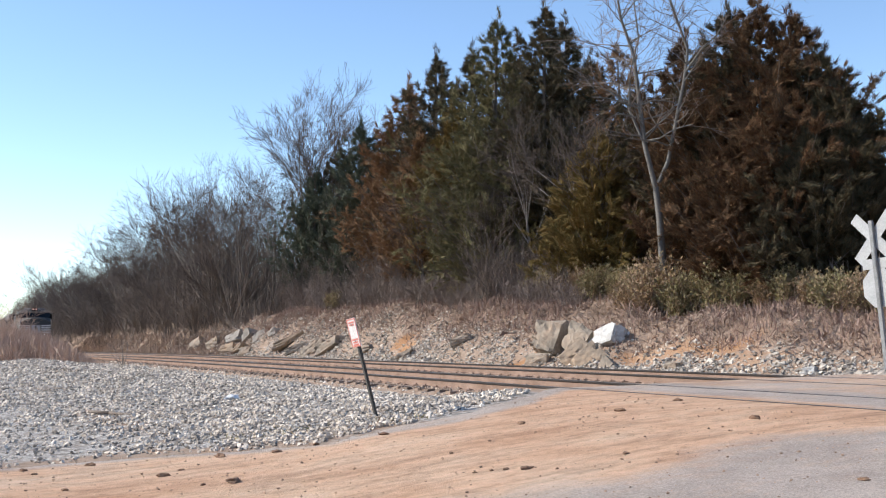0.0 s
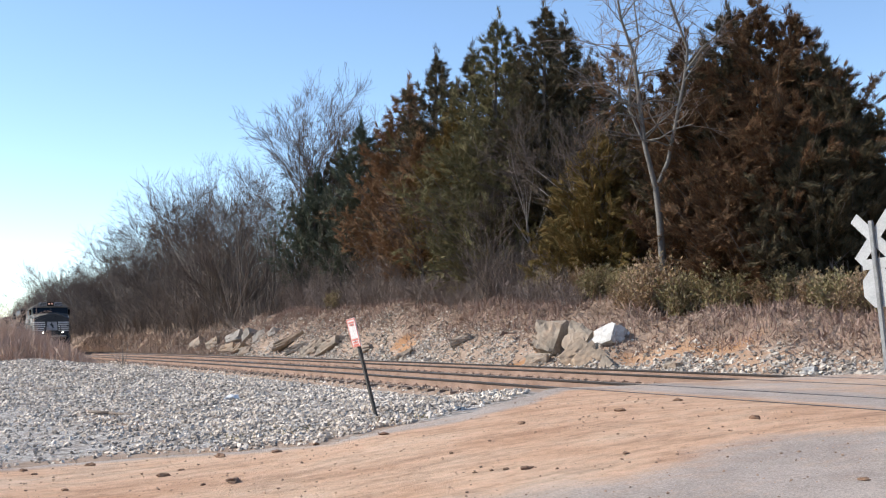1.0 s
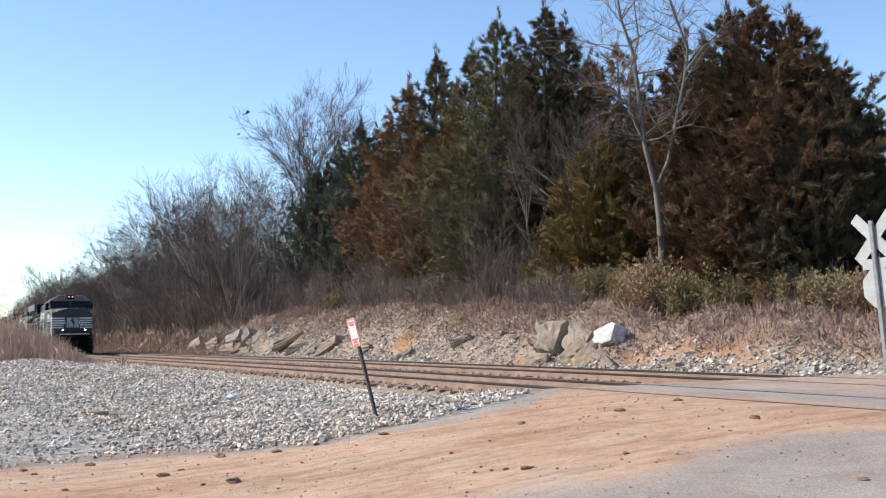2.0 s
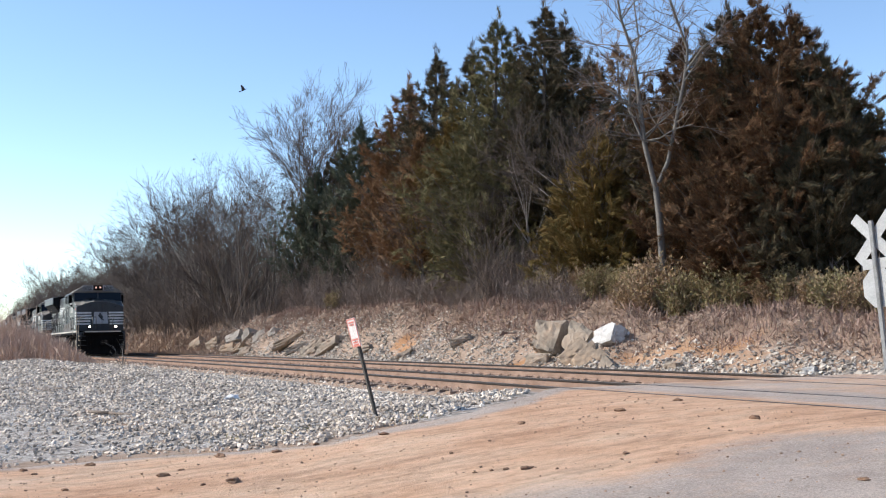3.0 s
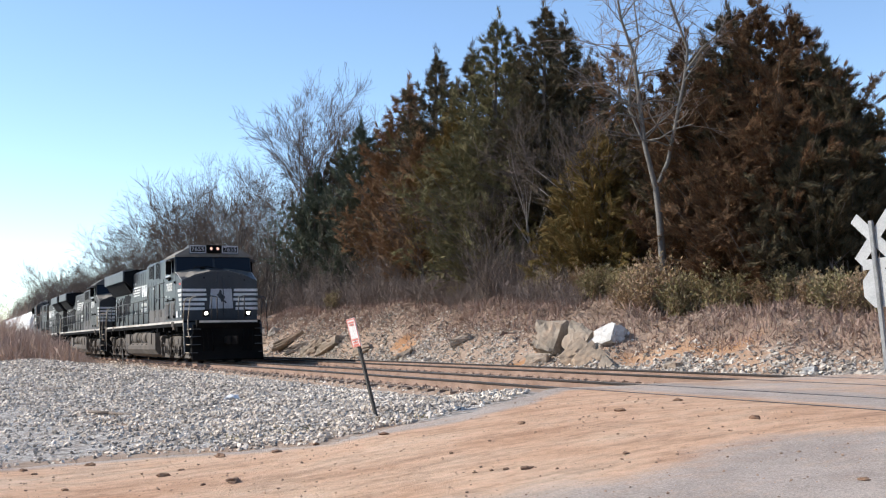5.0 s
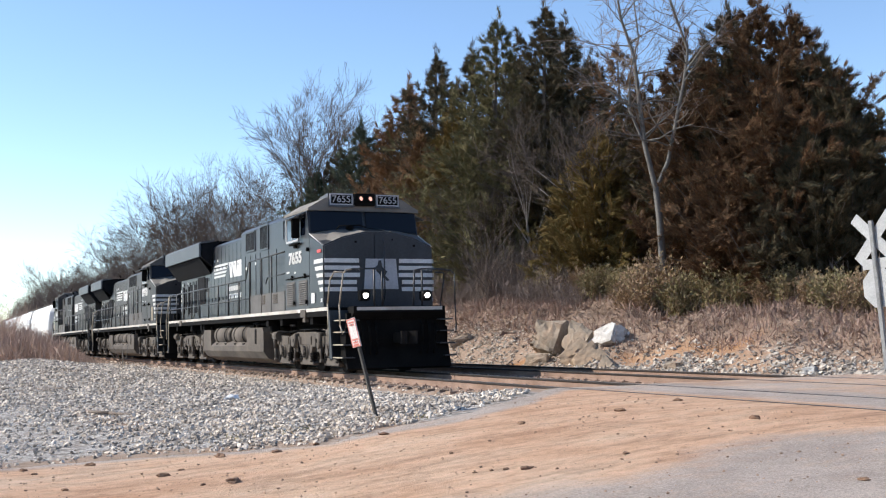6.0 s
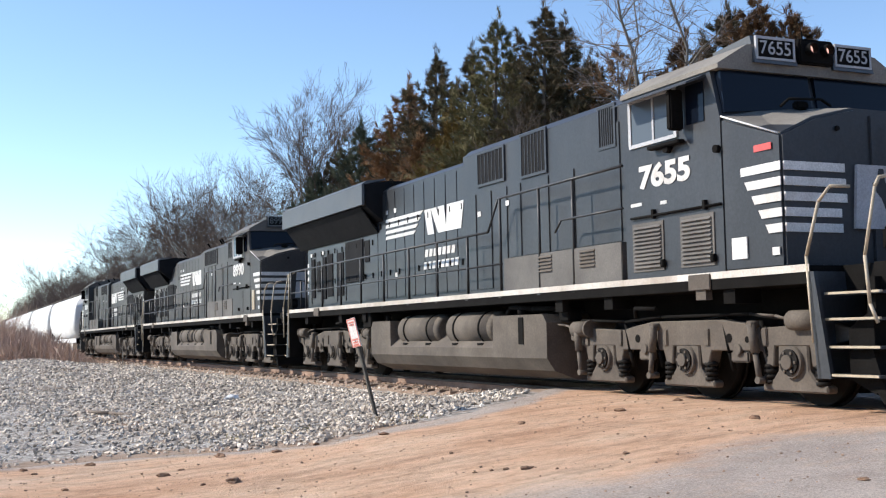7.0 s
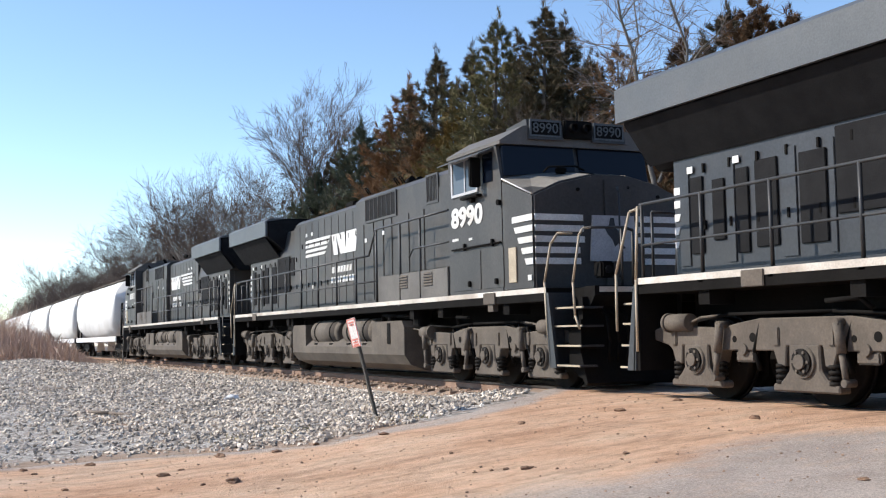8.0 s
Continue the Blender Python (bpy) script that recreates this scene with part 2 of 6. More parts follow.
at_cover = me.color_attributes.new("cover", 'FLOAT_COLOR', 'POINT')
at_cover.data.foreach_set("color", cover.astype(np.float32).ravel())
ground = tagged(new("ground", me), "uneven ground of pale crushed stone, orange clay and dead grass", "ground", kind="structure")


def road_material():
    """Old asphalt with exposed grit, patched by trodden clay that lies in streaks along the wheel paths."""
    m, nt, p = tree_of("dusty_asphalt")
    asphalt = ramp(nt, noise_tex(nt, 0.8, 7.0, 0.72), [(0.3, (0.36, 0.295, 0.25)), (0.55, (0.50, 0.42, 0.36)), (0.75, (0.60, 0.51, 0.44))])
    grit = noise_tex(nt, 45.0, 4.0, 0.85)
    asphalt = mix(nt, 0.8, asphalt, ramp(nt, grit, [(0.32, (0.45, 0.45, 0.45)), (0.68, (1.5, 1.5, 1.5))]), 'MULTIPLY')
    clay = ramp(nt, noise_tex(nt, 0.6, 8.0, 0.7, (1, 0.6, 1)), [(0.30, (0.50, 0.285, 0.17)), (0.48, (0.66, 0.425, 0.28)), (0.60, (0.70, 0.49, 0.34)), (0.75, (0.73, 0.57, 0.44))])
    crumbs = noise_tex(nt, 7.0, 8.0, 0.82, (1.0, 0.7, 1.0))
    clay = mix(nt, 0.85, clay, ramp(nt, crumbs, [(0.30, (0.5, 0.45, 0.4)), (0.45, (0.92, 0.9, 0.88)), (0.7, (1.18, 1.18, 1.18))]), 'MULTIPLY')
    streak = noise_tex(nt, 1.5, 7.0, 0.75, (2.6, 0.55, 1.0))
    clay = mix(nt, 0.9, clay, ramp(nt, streak, [(0.32, (0.62, 0.60, 0.60)), (0.5, (1.0, 1.0, 1.0)), (0.68, (1.12, 1.12, 1.14))]), 'MULTIPLY')
    clay = mix(nt, 0.5, clay, ramp(nt, grit, [(0.3, (0.7, 0.68, 0.66)), (0.7, (1.25, 1.25, 1.25))]), 'MULTIPLY')
    at = nt.nodes.new("ShaderNodeAttribute")
    at.attribute_name = "cover"
    a = nt.nodes.new("ShaderNodeMath")
    a.operation = 'ADD'
    sep = nt.nodes.new("ShaderNodeSeparateColor")
    nt.links.new(at.outputs["Color"], sep.inputs["Color"])
    nt.links.new(sep.outputs[0], a.inputs[0])
    nt.links.new(noise_tex(nt, 1.0, 10.0, 0.78, (1, 0.45, 1)), a.inputs[1])
    col = mix(nt, ramp(nt, a.outputs[0], [(0.66, (0, 0, 0)), (0.95, (1, 1, 1))]), asphalt, clay)
    spots = ramp(nt, noise_tex(nt, 3.1, 9.0, 0.8, (0.8, 1.6, 1)), [(0.63, (0, 0, 0)), (0.72, (0.7, 0.7, 0.7))])
    col = mix(nt, spots, col, (0.20, 0.12, 0.075))
    nt.links.new(col, p.inputs["Base Color"])
    p.inputs["Roughness"].default_value = 0.92
    p.inputs["Specular IOR Level"].default_value = 0.2
    rel = nt.nodes.new("ShaderNodeMath")
    rel.operation = 'ADD'
    nt.links.new(crumbs, rel.inputs[0])
    nt.links.new(grit, rel.inputs[1])
    bump(nt, p, rel.outputs[0], 0.8, 0.035)
    return m


ry = np.arange(-28, 40.01, 0.3)
rt = np.concatenate([np.linspace(0, 0.45, 60), np.linspace(0.47, 1, 24)])
RX = np.stack([road_left(y) + 0.10 * np.sin(y * 3.1) + 0.07 * np.sin(y * 7.7) + rt * 24 for y in ry])
RY = np.repeat(ry[:, None], len(rt), 1)
RZ = land(RX, RY) + 0.018
RZ[:, 0] -= 0.06
nr = len(rt)
ii = (np.arange(len(ry) - 1)[:, None] * nr + np.arange(nr - 1)[None, :]).ravel()
me = mesh_of("road", np.stack([RX.ravel(), RY.ravel(), RZ.ravel()], 1), np.stack([ii, ii + 1, ii + 1 + nr, ii + nr], 1), [road_material()], smooth_faces=True)
left = RX - road_left(RY)
clay_on = 0.60 * smooth(0.15, 0.9, left - 0.35 * smooth(4.5, 6.5, RY)) * smooth(10.4, 9.0, RY) * smooth(-7.4, -9.8, RX + 0.3 * np.sin(RY * 2.0)) + 0.14
clay_on = np.maximum(clay_on, 0.30 * smooth(10.5, 12, RY))
cover = np.stack([clay_on.ravel(), np.zeros(RX.size), np.zeros(RX.size), np.ones(RX.size)], 1)
me.color_attributes.new("cover", 'FLOAT_COLOR', 'POINT').data.foreach_set("color", cover.astype(np.float32).ravel())
road = tagged(new("road", me), "worn grey asphalt road smeared with dry orange clay", "road", kind="structure")
# ---- helpers for things ----
def box(bm, x0, x1, y0, y1, z0, z1, bevel=0.0, mat=0):
    vs = [bm.verts.new(c) for c in ((x0, y0, z0), (x1, y0, z0), (x1, y1, z0), (x0, y1, z0), (x0, y0, z1), (x1, y0, z1), (x1, y1, z1), (x0, y1, z1))]
    fs = [bm.faces.new([vs[i] for i in q]) for q in ((3, 2, 1, 0), (4, 5, 6, 7), (0, 1, 5, 4), (1, 2, 6, 5), (2, 3, 7, 6), (3, 0, 4, 7))]
    for f in fs:
        f.material_index = mat
    if bevel:
        es = list({e for f in fs for e in f.edges})
        bmesh.ops.bevel(bm, geom=es, offset=bevel, segments=2, affect='EDGES', clamp_overlap=True)
    return vs


def prism(bm, pts, axis, a, b, mat=0):
    """A solid from an outline in the plane across axis (0 x: pts are y, z; 1 y: pts are x, z; 2 z: pts are x, y), from a to b."""
    def at(p, d):
        return {0: (d, p[0], p[1]), 1: (p[0], d, p[1]), 2: (p[0], p[1], d)}[axis]
    lo, hi = [bm.verts.new(at(p, a)) for p in pts], [bm.verts.new(at(p, b)) for p in pts]
    n = len(pts)
    fs = [bm.faces.new(lo[::-1]), bm.faces.new(hi)]
    for i in range(n):
        fs.append(bm.faces.new((lo[i], lo[(i + 1) % n], hi[(i + 1) % n], hi[i])))
    for f in fs:
        f.material_index = mat
    bmesh.ops.recalc_face_normals(bm, faces=fs)
    return fs


def rod(bm, p, q, r, sides=8, r2=None):
    p, q = Vector(p), Vector(q)
    d = q - p
    turn = d.to_track_quat('Z', 'Y').to_matrix()
    rings = []
    for c, rr in ((p, r), (q, r if r2 is None else r2)):
        rings.append([bm.verts.new(c + turn @ Vector((rr * math.cos(2 * math.pi * i / sides), rr * math.sin(2 * math.pi * i / sides), 0))) for i in range(sides)])
    for i in range(sides):
        f = bm.faces.new((rings[0][i], rings[0][(i + 1) % sides], rings[1][(i + 1) % sides], rings[1][i]))
        f.smooth = True
    bm.faces.new(rings[0][::-1])
    bm.faces.new(rings[1])


def pipe(bm, pts, r, sides=6):
    for a, b in zip(pts, pts[1:]):
        rod(bm, a, b, r, sides)


def part(name, bm, material, parent, label=""):
    me = bpy.data.meshes.new(name)
    bm.to_mesh(me)
    bm.free()
    for m in (material if isinstance(material, (list, tuple)) else [material]):
        me.materials.append(m)
    ob = new(name, me)
    ob.parent = parent
    if label:
        tagged(ob, label)
    return ob


def share(ob, parent, m=None):
    """Another object on the same mesh under a parent."""
    o = new(ob.name.split(".")[0], ob.data)
    o.parent = parent
    if m is not None:
        o.matrix_basis = m
    if ob.get("label"):
        tagged(o, ob["label"])
    return o


# ---- the two tracks ----
def rail_mesh(bm, x0, x1, yc, side):
    """One rail: head, web and foot, following the line."""
    prof = [(-0.07, -0.17), (0.07, -0.17), (0.07, -0.155), (0.012, -0.135), (0.012, -0.045), (0.036, -0.03), (0.036, -0.006), (0.028, 0), (-0.028, 0), (-0.036, -0.006), (-0.036, -0.03), (-0.012, -0.045), (-0.012, -0.135), (-0.07, -0.155)]
    rings = []
    for x in np.arange(x0, x1 + 0.01, 4.0):
        rings.append([bm.verts.new((x, yc + track_y(x) + side + a, track_z(x) + b)) for a, b in prof])
    n = len(prof)
    for r0, r1 in zip(rings, rings[1:]):
        for i in range(n):
            f = bm.faces.new((r0[i], r1[i], r1[(i + 1) % n], r0[(i + 1) % n]))
            f.material_index = 1 if i == 7 else (2 if i in (4, 5, 6, 8, 9, 10) else 0)
    bmesh.ops.recalc_face_normals(bm, faces=bm.faces)


def track(yc, words):
    thing = tagged(new("railway_track"), words, "railway track", "tracks", kind="structure")
    for side in (-0.755, 0.755):
        bm = bmesh.new()
        rail_mesh(bm, -280, 40, yc, side)
        part("rail", bm, [M_rust, M_steel_worn, M_rail_head], thing, "dusty rust-brown steel rail with a dark worn head")
    bm = bmesh.new()
    box(bm, -0.115, 0.115, -1.29, 1.29, -0.18, 0, 0.012)
    tie = part("tie", bm, M_tie, thing)
    bm = bmesh.new()
    for s in (-0.755, 0.755):
        box(bm, -0.10, 0.10, s - 0.18, s + 0.18, 0.0, 0.018)
        for dx, dy in ((-0.06, 0.1), (0.06, -0.1), (0.06, 0.1)):
            box(bm, dx - 0.012, dx + 0.012, s + dy - 0.012, s + dy + 0.012, 0.018, 0.05)
    plate = part("tie_plate", bm, M_rust, tie)
    rnd = random.Random(int(yc * 10))
    x = -17.2
    first = True
    while x > -130:
        m = pose(x, yc + track_y(x) + rnd.uniform(-0.05, 0.05), track_z(x) - 0.165 + rnd.uniform(-0.008, 0.004), 0, 0, rnd.uniform(-1.2, 1.2))
        if first:
            tie.matrix_basis, first = m, False
        else:
            share(plate, share(tie, thing, m))
        x -= 0.52 + rnd.uniform(-0.03, 0.03)
    return thing


track(TRACK_Y, "railway track with rusty rails on weathered wooden ties")
track(FAR_Y, "second railway track with dark rusty rails on wooden ties")
# ---- plants ----
def tubes(segs, sides=4):
    """Tapered tubes for many segments at once: rows of x0 y0 z0 x1 y1 z1 r0 r1."""
    s = np.asarray(segs, float)
    p, q, r0, r1 = s[:, 0:3], s[:, 3:6], s[:, 6], s[:, 7]
    d = q - p
    d /= np.linalg.norm(d, axis=1)[:, None] + 1e-9
    ref = np.where(np.abs(d[:, 2:3]) > 0.9, np.array([[1.0, 0, 0]]), np.array([[0, 0, 1.0]]))
    a = np.cross(d, ref)
    a /= np.linalg.norm(a, axis=1)[:, None] + 1e-9
    b = np.cross(d, a)
    n = len(s)
    ring = []
    for c, r in ((p, r0), (q, r1)):
        for k in range(sides):
            t = 2 * math.pi * k / sides
            ring.append(c + r[:, None] * (math.cos(t) * a + math.sin(t) * b))
    v = np.stack(ring, 1).reshape(-1, 3)
    base = np.arange(n)[:, None] * (2 * sides)
    f = np.concatenate([base + np.array([[k, (k + 1) % sides, sides + (k + 1) % sides, sides + k]]) for k in range(sides)])
    return v, f


def grow(rnd, segs, p, d, length, r, level, limit, spread_by, bend=0.18, up=0.05, kids=(3, 5)):
    """A limb as a bent chain of segments that throws off smaller limbs."""
    n = max(2, int(4 - level * 0.5)) + (3 if level == 0 else 0)
    pts, dirs = [p.copy()], []
    for i in range(n):
        d = d + rnd.normal(0, bend, 3)
        d[2] += up
        d /= np.linalg.norm(d)
        p = p + d * length / n
        pts.append(p.copy())
        dirs.append(d.copy())
    radii = np.linspace(r, r * (0.45 if level < limit else 0.3), n + 1)
    for i in range(n):
        segs.append((*pts[i], *pts[i + 1], radii[i], radii[i + 1]))
    if level >= limit:
        return
    count = rnd.integers(*kids) + (3 if level == 0 else 0)
    for k in range(count):
        t = rnd.uniform(0.30, 1.0) if level else rnd.uniform(0.38, 1.0)
        i = min(n - 1, int(t * n))
        start = pts[i] + (pts[i + 1] - pts[i]) * (t * n - i)
        side = rnd.normal(0, 1, 3)
        side -= side.dot(dirs[i]) * dirs[i]
        side /= np.linalg.norm(side) + 1e-9
        w = spread_by * rnd.uniform(0.6, 1.25)
        nd = dirs[i] * math.cos(w) + side * math.sin(w)
        grow(rnd, segs, start, nd, length * rnd.uniform(0.45, 0.72), max(0.0075, radii[i] * 0.55), level + 1, limit, spread_by, bend * 1.1, up, kids)


def bare_tree(height, seed, stems=1, limit=4, spread_by=0.6, bark=None, name="bare_tree", label="", r=None, twig_from=0.02, kids=(3, 5), least=0.006):
    rnd = np.random.default_rng(seed)
    segs = []
    for k in range(stems):
        lean = rnd.normal(0, 0.10 if stems == 1 else 0.25, 3)
        d = np.array([lean[0], lean[1], 1.0])
        d /= np.linalg.norm(d)
        grow(rnd, segs, np.array([rnd.normal(0, 0.1) * (stems > 1), rnd.normal(0, 0.1) * (stems > 1), -0.3]), d, height * 0.62 * rnd.uniform(0.85, 1.0), (r or height * 0.011), 0, limit, spread_by, 0.055, 0.045, kids)
    s = np.array(segs)
    thick = s[:, 6] > twig_from
    s[:, 6:8] = np.maximum(s[:, 6:8], least)
    thing = tagged(new(name), label, "tree")
    for nm, pick, sides, mat in (("trunk", thick, 6, bark or M_bark), ("crown", ~thick, 3, M_twig_dark)):
        if pick.any():
            v, f = tubes(s[pick], sides)
            o = new(nm, mesh_of(nm, v, f, [mat], smooth_faces=True))
            o.parent = thing
    return thing


def sprays(rnd, centres, ways, blades, length, width, stray=0.5):
    """Fans of narrow blades, one fan at each centre, along its way."""
    n = len(centres) * blades
    c = np.repeat(centres, blades, 0)
    w = np.repeat(ways, blades, 0)
    w = w / (np.linalg.norm(w, axis=1)[:, None] + 1e-9) + rnd.normal(0, stray, (n, 3))
    w /= np.linalg.norm(w, axis=1)[:, None] + 1e-9
    c = c + rnd.normal(0, length * 0.56 * stray, (n, 3))
    side = np.cross(w, rnd.normal(0, 1, (n, 3)))
    side /= np.linalg.norm(side, axis=1)[:, None] + 1e-9
    ln = length * rnd.uniform(0.6, 1.35, (n, 1))
    wd = width * rnd.uniform(0.6, 1.3, (n, 1))
    v = np.stack([c - side * wd * 0.5, c + side * wd * 0.5, c + w * ln], 1).reshape(-1, 3)
    return v, np.arange(n * 3).reshape(-1, 3)


def cedar(height, radius, seed, mat, label, low=0.04, limbs=170, blades=8, taper=0.75, name="cedar_tree", blade=0.23):
    """A conifer: trunk, limbs that droop and turn up in an uneven cone, branchlets with plumes of scaly foliage."""
    rnd = np.random.default_rng(seed)
    bend = rnd.normal(0, 0.012 * height, 2)
    mid = np.array([bend[0], bend[1], height * 0.55])
    segs = [(0, 0, -0.3, *mid, height * 0.016, height * 0.010), (*mid, 0, 0, height * 0.97, height * 0.010, 0.012)]
    cs, ws = [], []
    turns, swell = rnd.uniform(0, 2 * math.pi, 4), rnd.uniform(0.02, 0.09, 4)
    for k in range(limbs):
        t = low + (1 - low) * (1 - (1 - (k + rnd.uniform(0, 1)) / limbs) ** 0.75)
        ang = k * 2.39996 + rnd.normal(0, 0.5)
        lump = 1 + sum(a * math.cos((i + 1) * (ang - o) + 6 * t) for i, (o, a) in enumerate(zip(turns, swell)))
        vigour = rnd.uniform(0.5, 1.0) if rnd.uniform() > 0.16 else rnd.uniform(1.05, 1.3)
        reach = max(0.12, 1.12 * radius * (1 - math.exp(-taper * (1 - t) * height / radius)) * min(1.0, 0.62 + 3 * t) * lump * vigour)
        out = np.array([math.cos(ang), math.sin(ang), 0.0])
        p0 = np.array([*(bend * min(t, 1 - t) * 1.8), t * height * 0.95])
        knee = p0 + out * reach * 0.6 + np.array([0, 0, reach * rnd.uniform(-0.05, 0.35)])
        tip = knee + out * reach * 0.4 + np.array([0, 0, reach * rnd.uniform(0.15, 0.60) + 0.05])
        r0 = 0.03 * (1 - t) + 0.008
        segs += [(*p0, *knee, r0, r0 * 0.6), (*knee, *tip, r0 * 0.6, 0.005)]
        n = int(3 + 5 * min(1.3, reach / radius * 1.6))
        u = rnd.uniform(0.30, 1.0, n)
        base = np.where((u < 0.6)[:, None], p0 + (knee - p0) * (u / 0.6)[:, None], knee + (tip - knee) * ((u - 0.6) / 0.4)[:, None])
        d = out * rnd.uniform(0.3, 1.0, (n, 1)) + rnd.normal(0, 0.6, (n, 3)) + np.array([0, 0, 0.5])
        d /= np.linalg.norm(d, axis=1)[:, None]
        ln = (0.10 + 0.20 * reach) * rnd.uniform(0.5, 1.2, (n, 1))
        for q in (0.25, 0.65, 1.0):
            cs.append(base + d * ln * q)
            ws.append(d)
        cs.append(tip + (tip - knee) * rnd.uniform(-0.3, 0.15, (2, 1)))
        ws.append(np.tile(tip - knee, (2, 1)))
    cs.append(np.stack([rnd.normal(0, 0.08, 12), rnd.normal(0, 0.08, 12), height * np.linspace(0.88, 1.0, 12)], 1))
    ws.append(np.tile([0, 0, 1.0], (12, 1)))
    thing = tagged(new(name), label, "tree")
    v, f = tubes(segs, 4)
    o = new("trunk", mesh_of("trunk", v, f, [M_bark_dark]))
    o.parent = thing
    v, f = sprays(rnd, np.concatenate(cs), np.concatenate(ws), int(blades * 1.35), blade * 1.4, blade * 0.165, 0.30)
    o = new("crown", mesh_of("crown", v, f, [mat]))
    o.parent = thing
    return thing


def on_land(x, y, rz=0.0, dz=-0.05, s=1.0):
    return pose(x, y, float(land(x, y)) + dz, 0, 0, rz)


M_cedar_brown = leafy("brown_green_cedar_foliage", [(0.118, 0.060, 0.032), (0.172, 0.092, 0.046), (0.078, 0.060, 0.035), (0.202, 0.114, 0.056)])
M_cedar_blue = leafy("blue_green_cedar_foliage", [(0.066, 0.078, 0.052), (0.098, 0.108, 0.070), (0.078, 0.090, 0.058), (0.13, 0.132, 0.088)])
FOLIAGE = {"b": (M_cedar_brown, "tall brownish-green cedar tree at the wood's edge"), "g": (M_cedar_green, "dense green cedar tree with a pointed ragged crown"), "r": (M_cedar_rust, "cedar tree with bronzed rust-brown winter foliage"), "o": (M_cedar_olive, "olive-brown cedar tree full to the ground"), "e": (M_cedar_blue, "dark blue-green cedar tree with a broad ragged crown"), "d": (M_cedar_dark, "tall dark cedar tree at the wood's edge")}
cedars = [  # x, y, height of the top, radius, foliage
    (-66.6, 24.8, 14.4, 4.2, "e"),
    (-74.0, 24.2, 12.2, 3.8, "e"),
    (-74.4, 26.0, 14.1, 3.8, "d"),
    (-62.3, 25.0, 14.0, 3.6, "r"),
    (-61.8, 26.0, 16.3, 3.8, "r"),
    (-57.6, 26.0, 17.0, 3.4, "d"),
    (-54.5, 23.6, 11.6, 3.8, "r"),
    (-54.1, 26.5, 16.4, 3.4, "d"),
    (-48.5, 25.2, 16.6, 4.0, "g"),
    (-50.1, 27.0, 15.2, 3.8, "d"),
    (-47.1, 23.4, 10.3, 3.8, "g"),
    (-52.5, 24.5, 12.8, 3.6, "o"),
    (-45.2, 26.0, 16.3, 2.6, "d"),
    (-46.0, 27.5, 16.0, 2.8, "d"),
    (-50.4, 28.0, 13.4, 3.6, "d"),
    (-43.0, 27.0, 13.4, 3.0, "d"),
    (-42.4, 28.0, 14.1, 3.0, "r"),
    (-37.5, 23.8, 8.6, 2.1, "o"),
    (-38.5, 23.6, 6.6, 1.9, "o"),
    (-39.4, 27.0, 11.1, 3.2, "d"),
    (-34.8, 26.0, 12.2, 2.8, "b"),
    (-31.7, 24.6, 9.9, 2.6, "b"),
    (-32.1, 26.0, 12.5, 2.8, "d"),
    (-29.9, 25.4, 12.2, 3.2, "b"),
    (-29.0, 26.0, 11.5, 2.8, "b"),
    (-28.0, 26.0, 10.0, 2.3, "d"),
    (-27.4, 24.0, 8.2, 2.6, "b"),
    (-28.6, 23.4, 7.0, 2.0, "b"),
    (-26.8, 25.6, 8.5, 1.6, "d"),
    (-26.0, 25.4, 7.1, 1.8, "d"),
    (-26.4, 24.2, 6.8, 2.3, "d"),
    (-58.6, 31.0, 13.7, 4.2, "d"),
    (-44.3, 31.0, 10.8, 4.0, "d"),
    (-34.7, 31.0, 11.4, 4.2, "d"),
    (-31.6, 30.0, 9.8, 3.6, "d"),
    (-38.2, 28.0, 6.7, 3.2, "d"),
    (-47.7, 27.0, 7.8, 3.2, "d"),
]
for i, (x, y, top, rad, kind_of) in enumerate(cedars):
    z = float(land(x, y))
    mat, words = FOLIAGE[kind_of]
    tall_thin = top - z > 11 and rad < 3.0
    t = cedar(top - z, rad * (1.2 if top - z > 8 else 1.0), 100 + i, mat, words, 0.18 if tall_thin else 0.03, 110 if y > 29 else int(115 + 7.0 * (top - z)), 6 if y > 27.8 else int(min(23, 14 * (50 / math.hypot(x, y)) ** 1.5)), (0.50 if x < -40 else 0.66) if top - z > 8 else 0.8, blade=(0.0034 if x < -40 else 0.0040) * math.hypot(x, y))
    tagged(t, group="cedars of the wood")
    t.matrix_basis = on_land(x, y, 37 * i)
# ---- the train: measures go back from the nose corner (u), to the train's own right (v) and up from the rail head (w) ----
TRAIN = []
WHEELSETS = []
M_black = surf("weathered_black_paint", (0.027, 0.029, 0.033), (0.052, 0.055, 0.060), 0.7, 0.40, relief=0.06, spec=0.35, stain=(0.06, 0.055, 0.05), amount=0.35, fine=25, stretch=(1, 1, 0.35))
M_black2 = surf("faded_black_paint", (0.042, 0.040, 0.038), (0.076, 0.071, 0.065), 0.6, 0.5, relief=0.06, spec=0.3, stain=(0.12, 0.10, 0.085), amount=0.45, fine=25, stretch=(1, 1, 0.35))
M_grime = surf("dusty_underframe_paint", (0.075, 0.060, 0.046), (0.140, 0.115, 0.090), 1.6, 0.85, relief=0.25, stain=(0.06, 0.05, 0.042), amount=0.6, fine=30)
# black steel, coloured deeper to imitate shade on the front and underframe
M_shade_black = surf("sooty_black_steel", (0.0065, 0.006, 0.0055), (0.013, 0.012, 0.011), 2.0, 0.9, relief=0.2, spec=0.08)
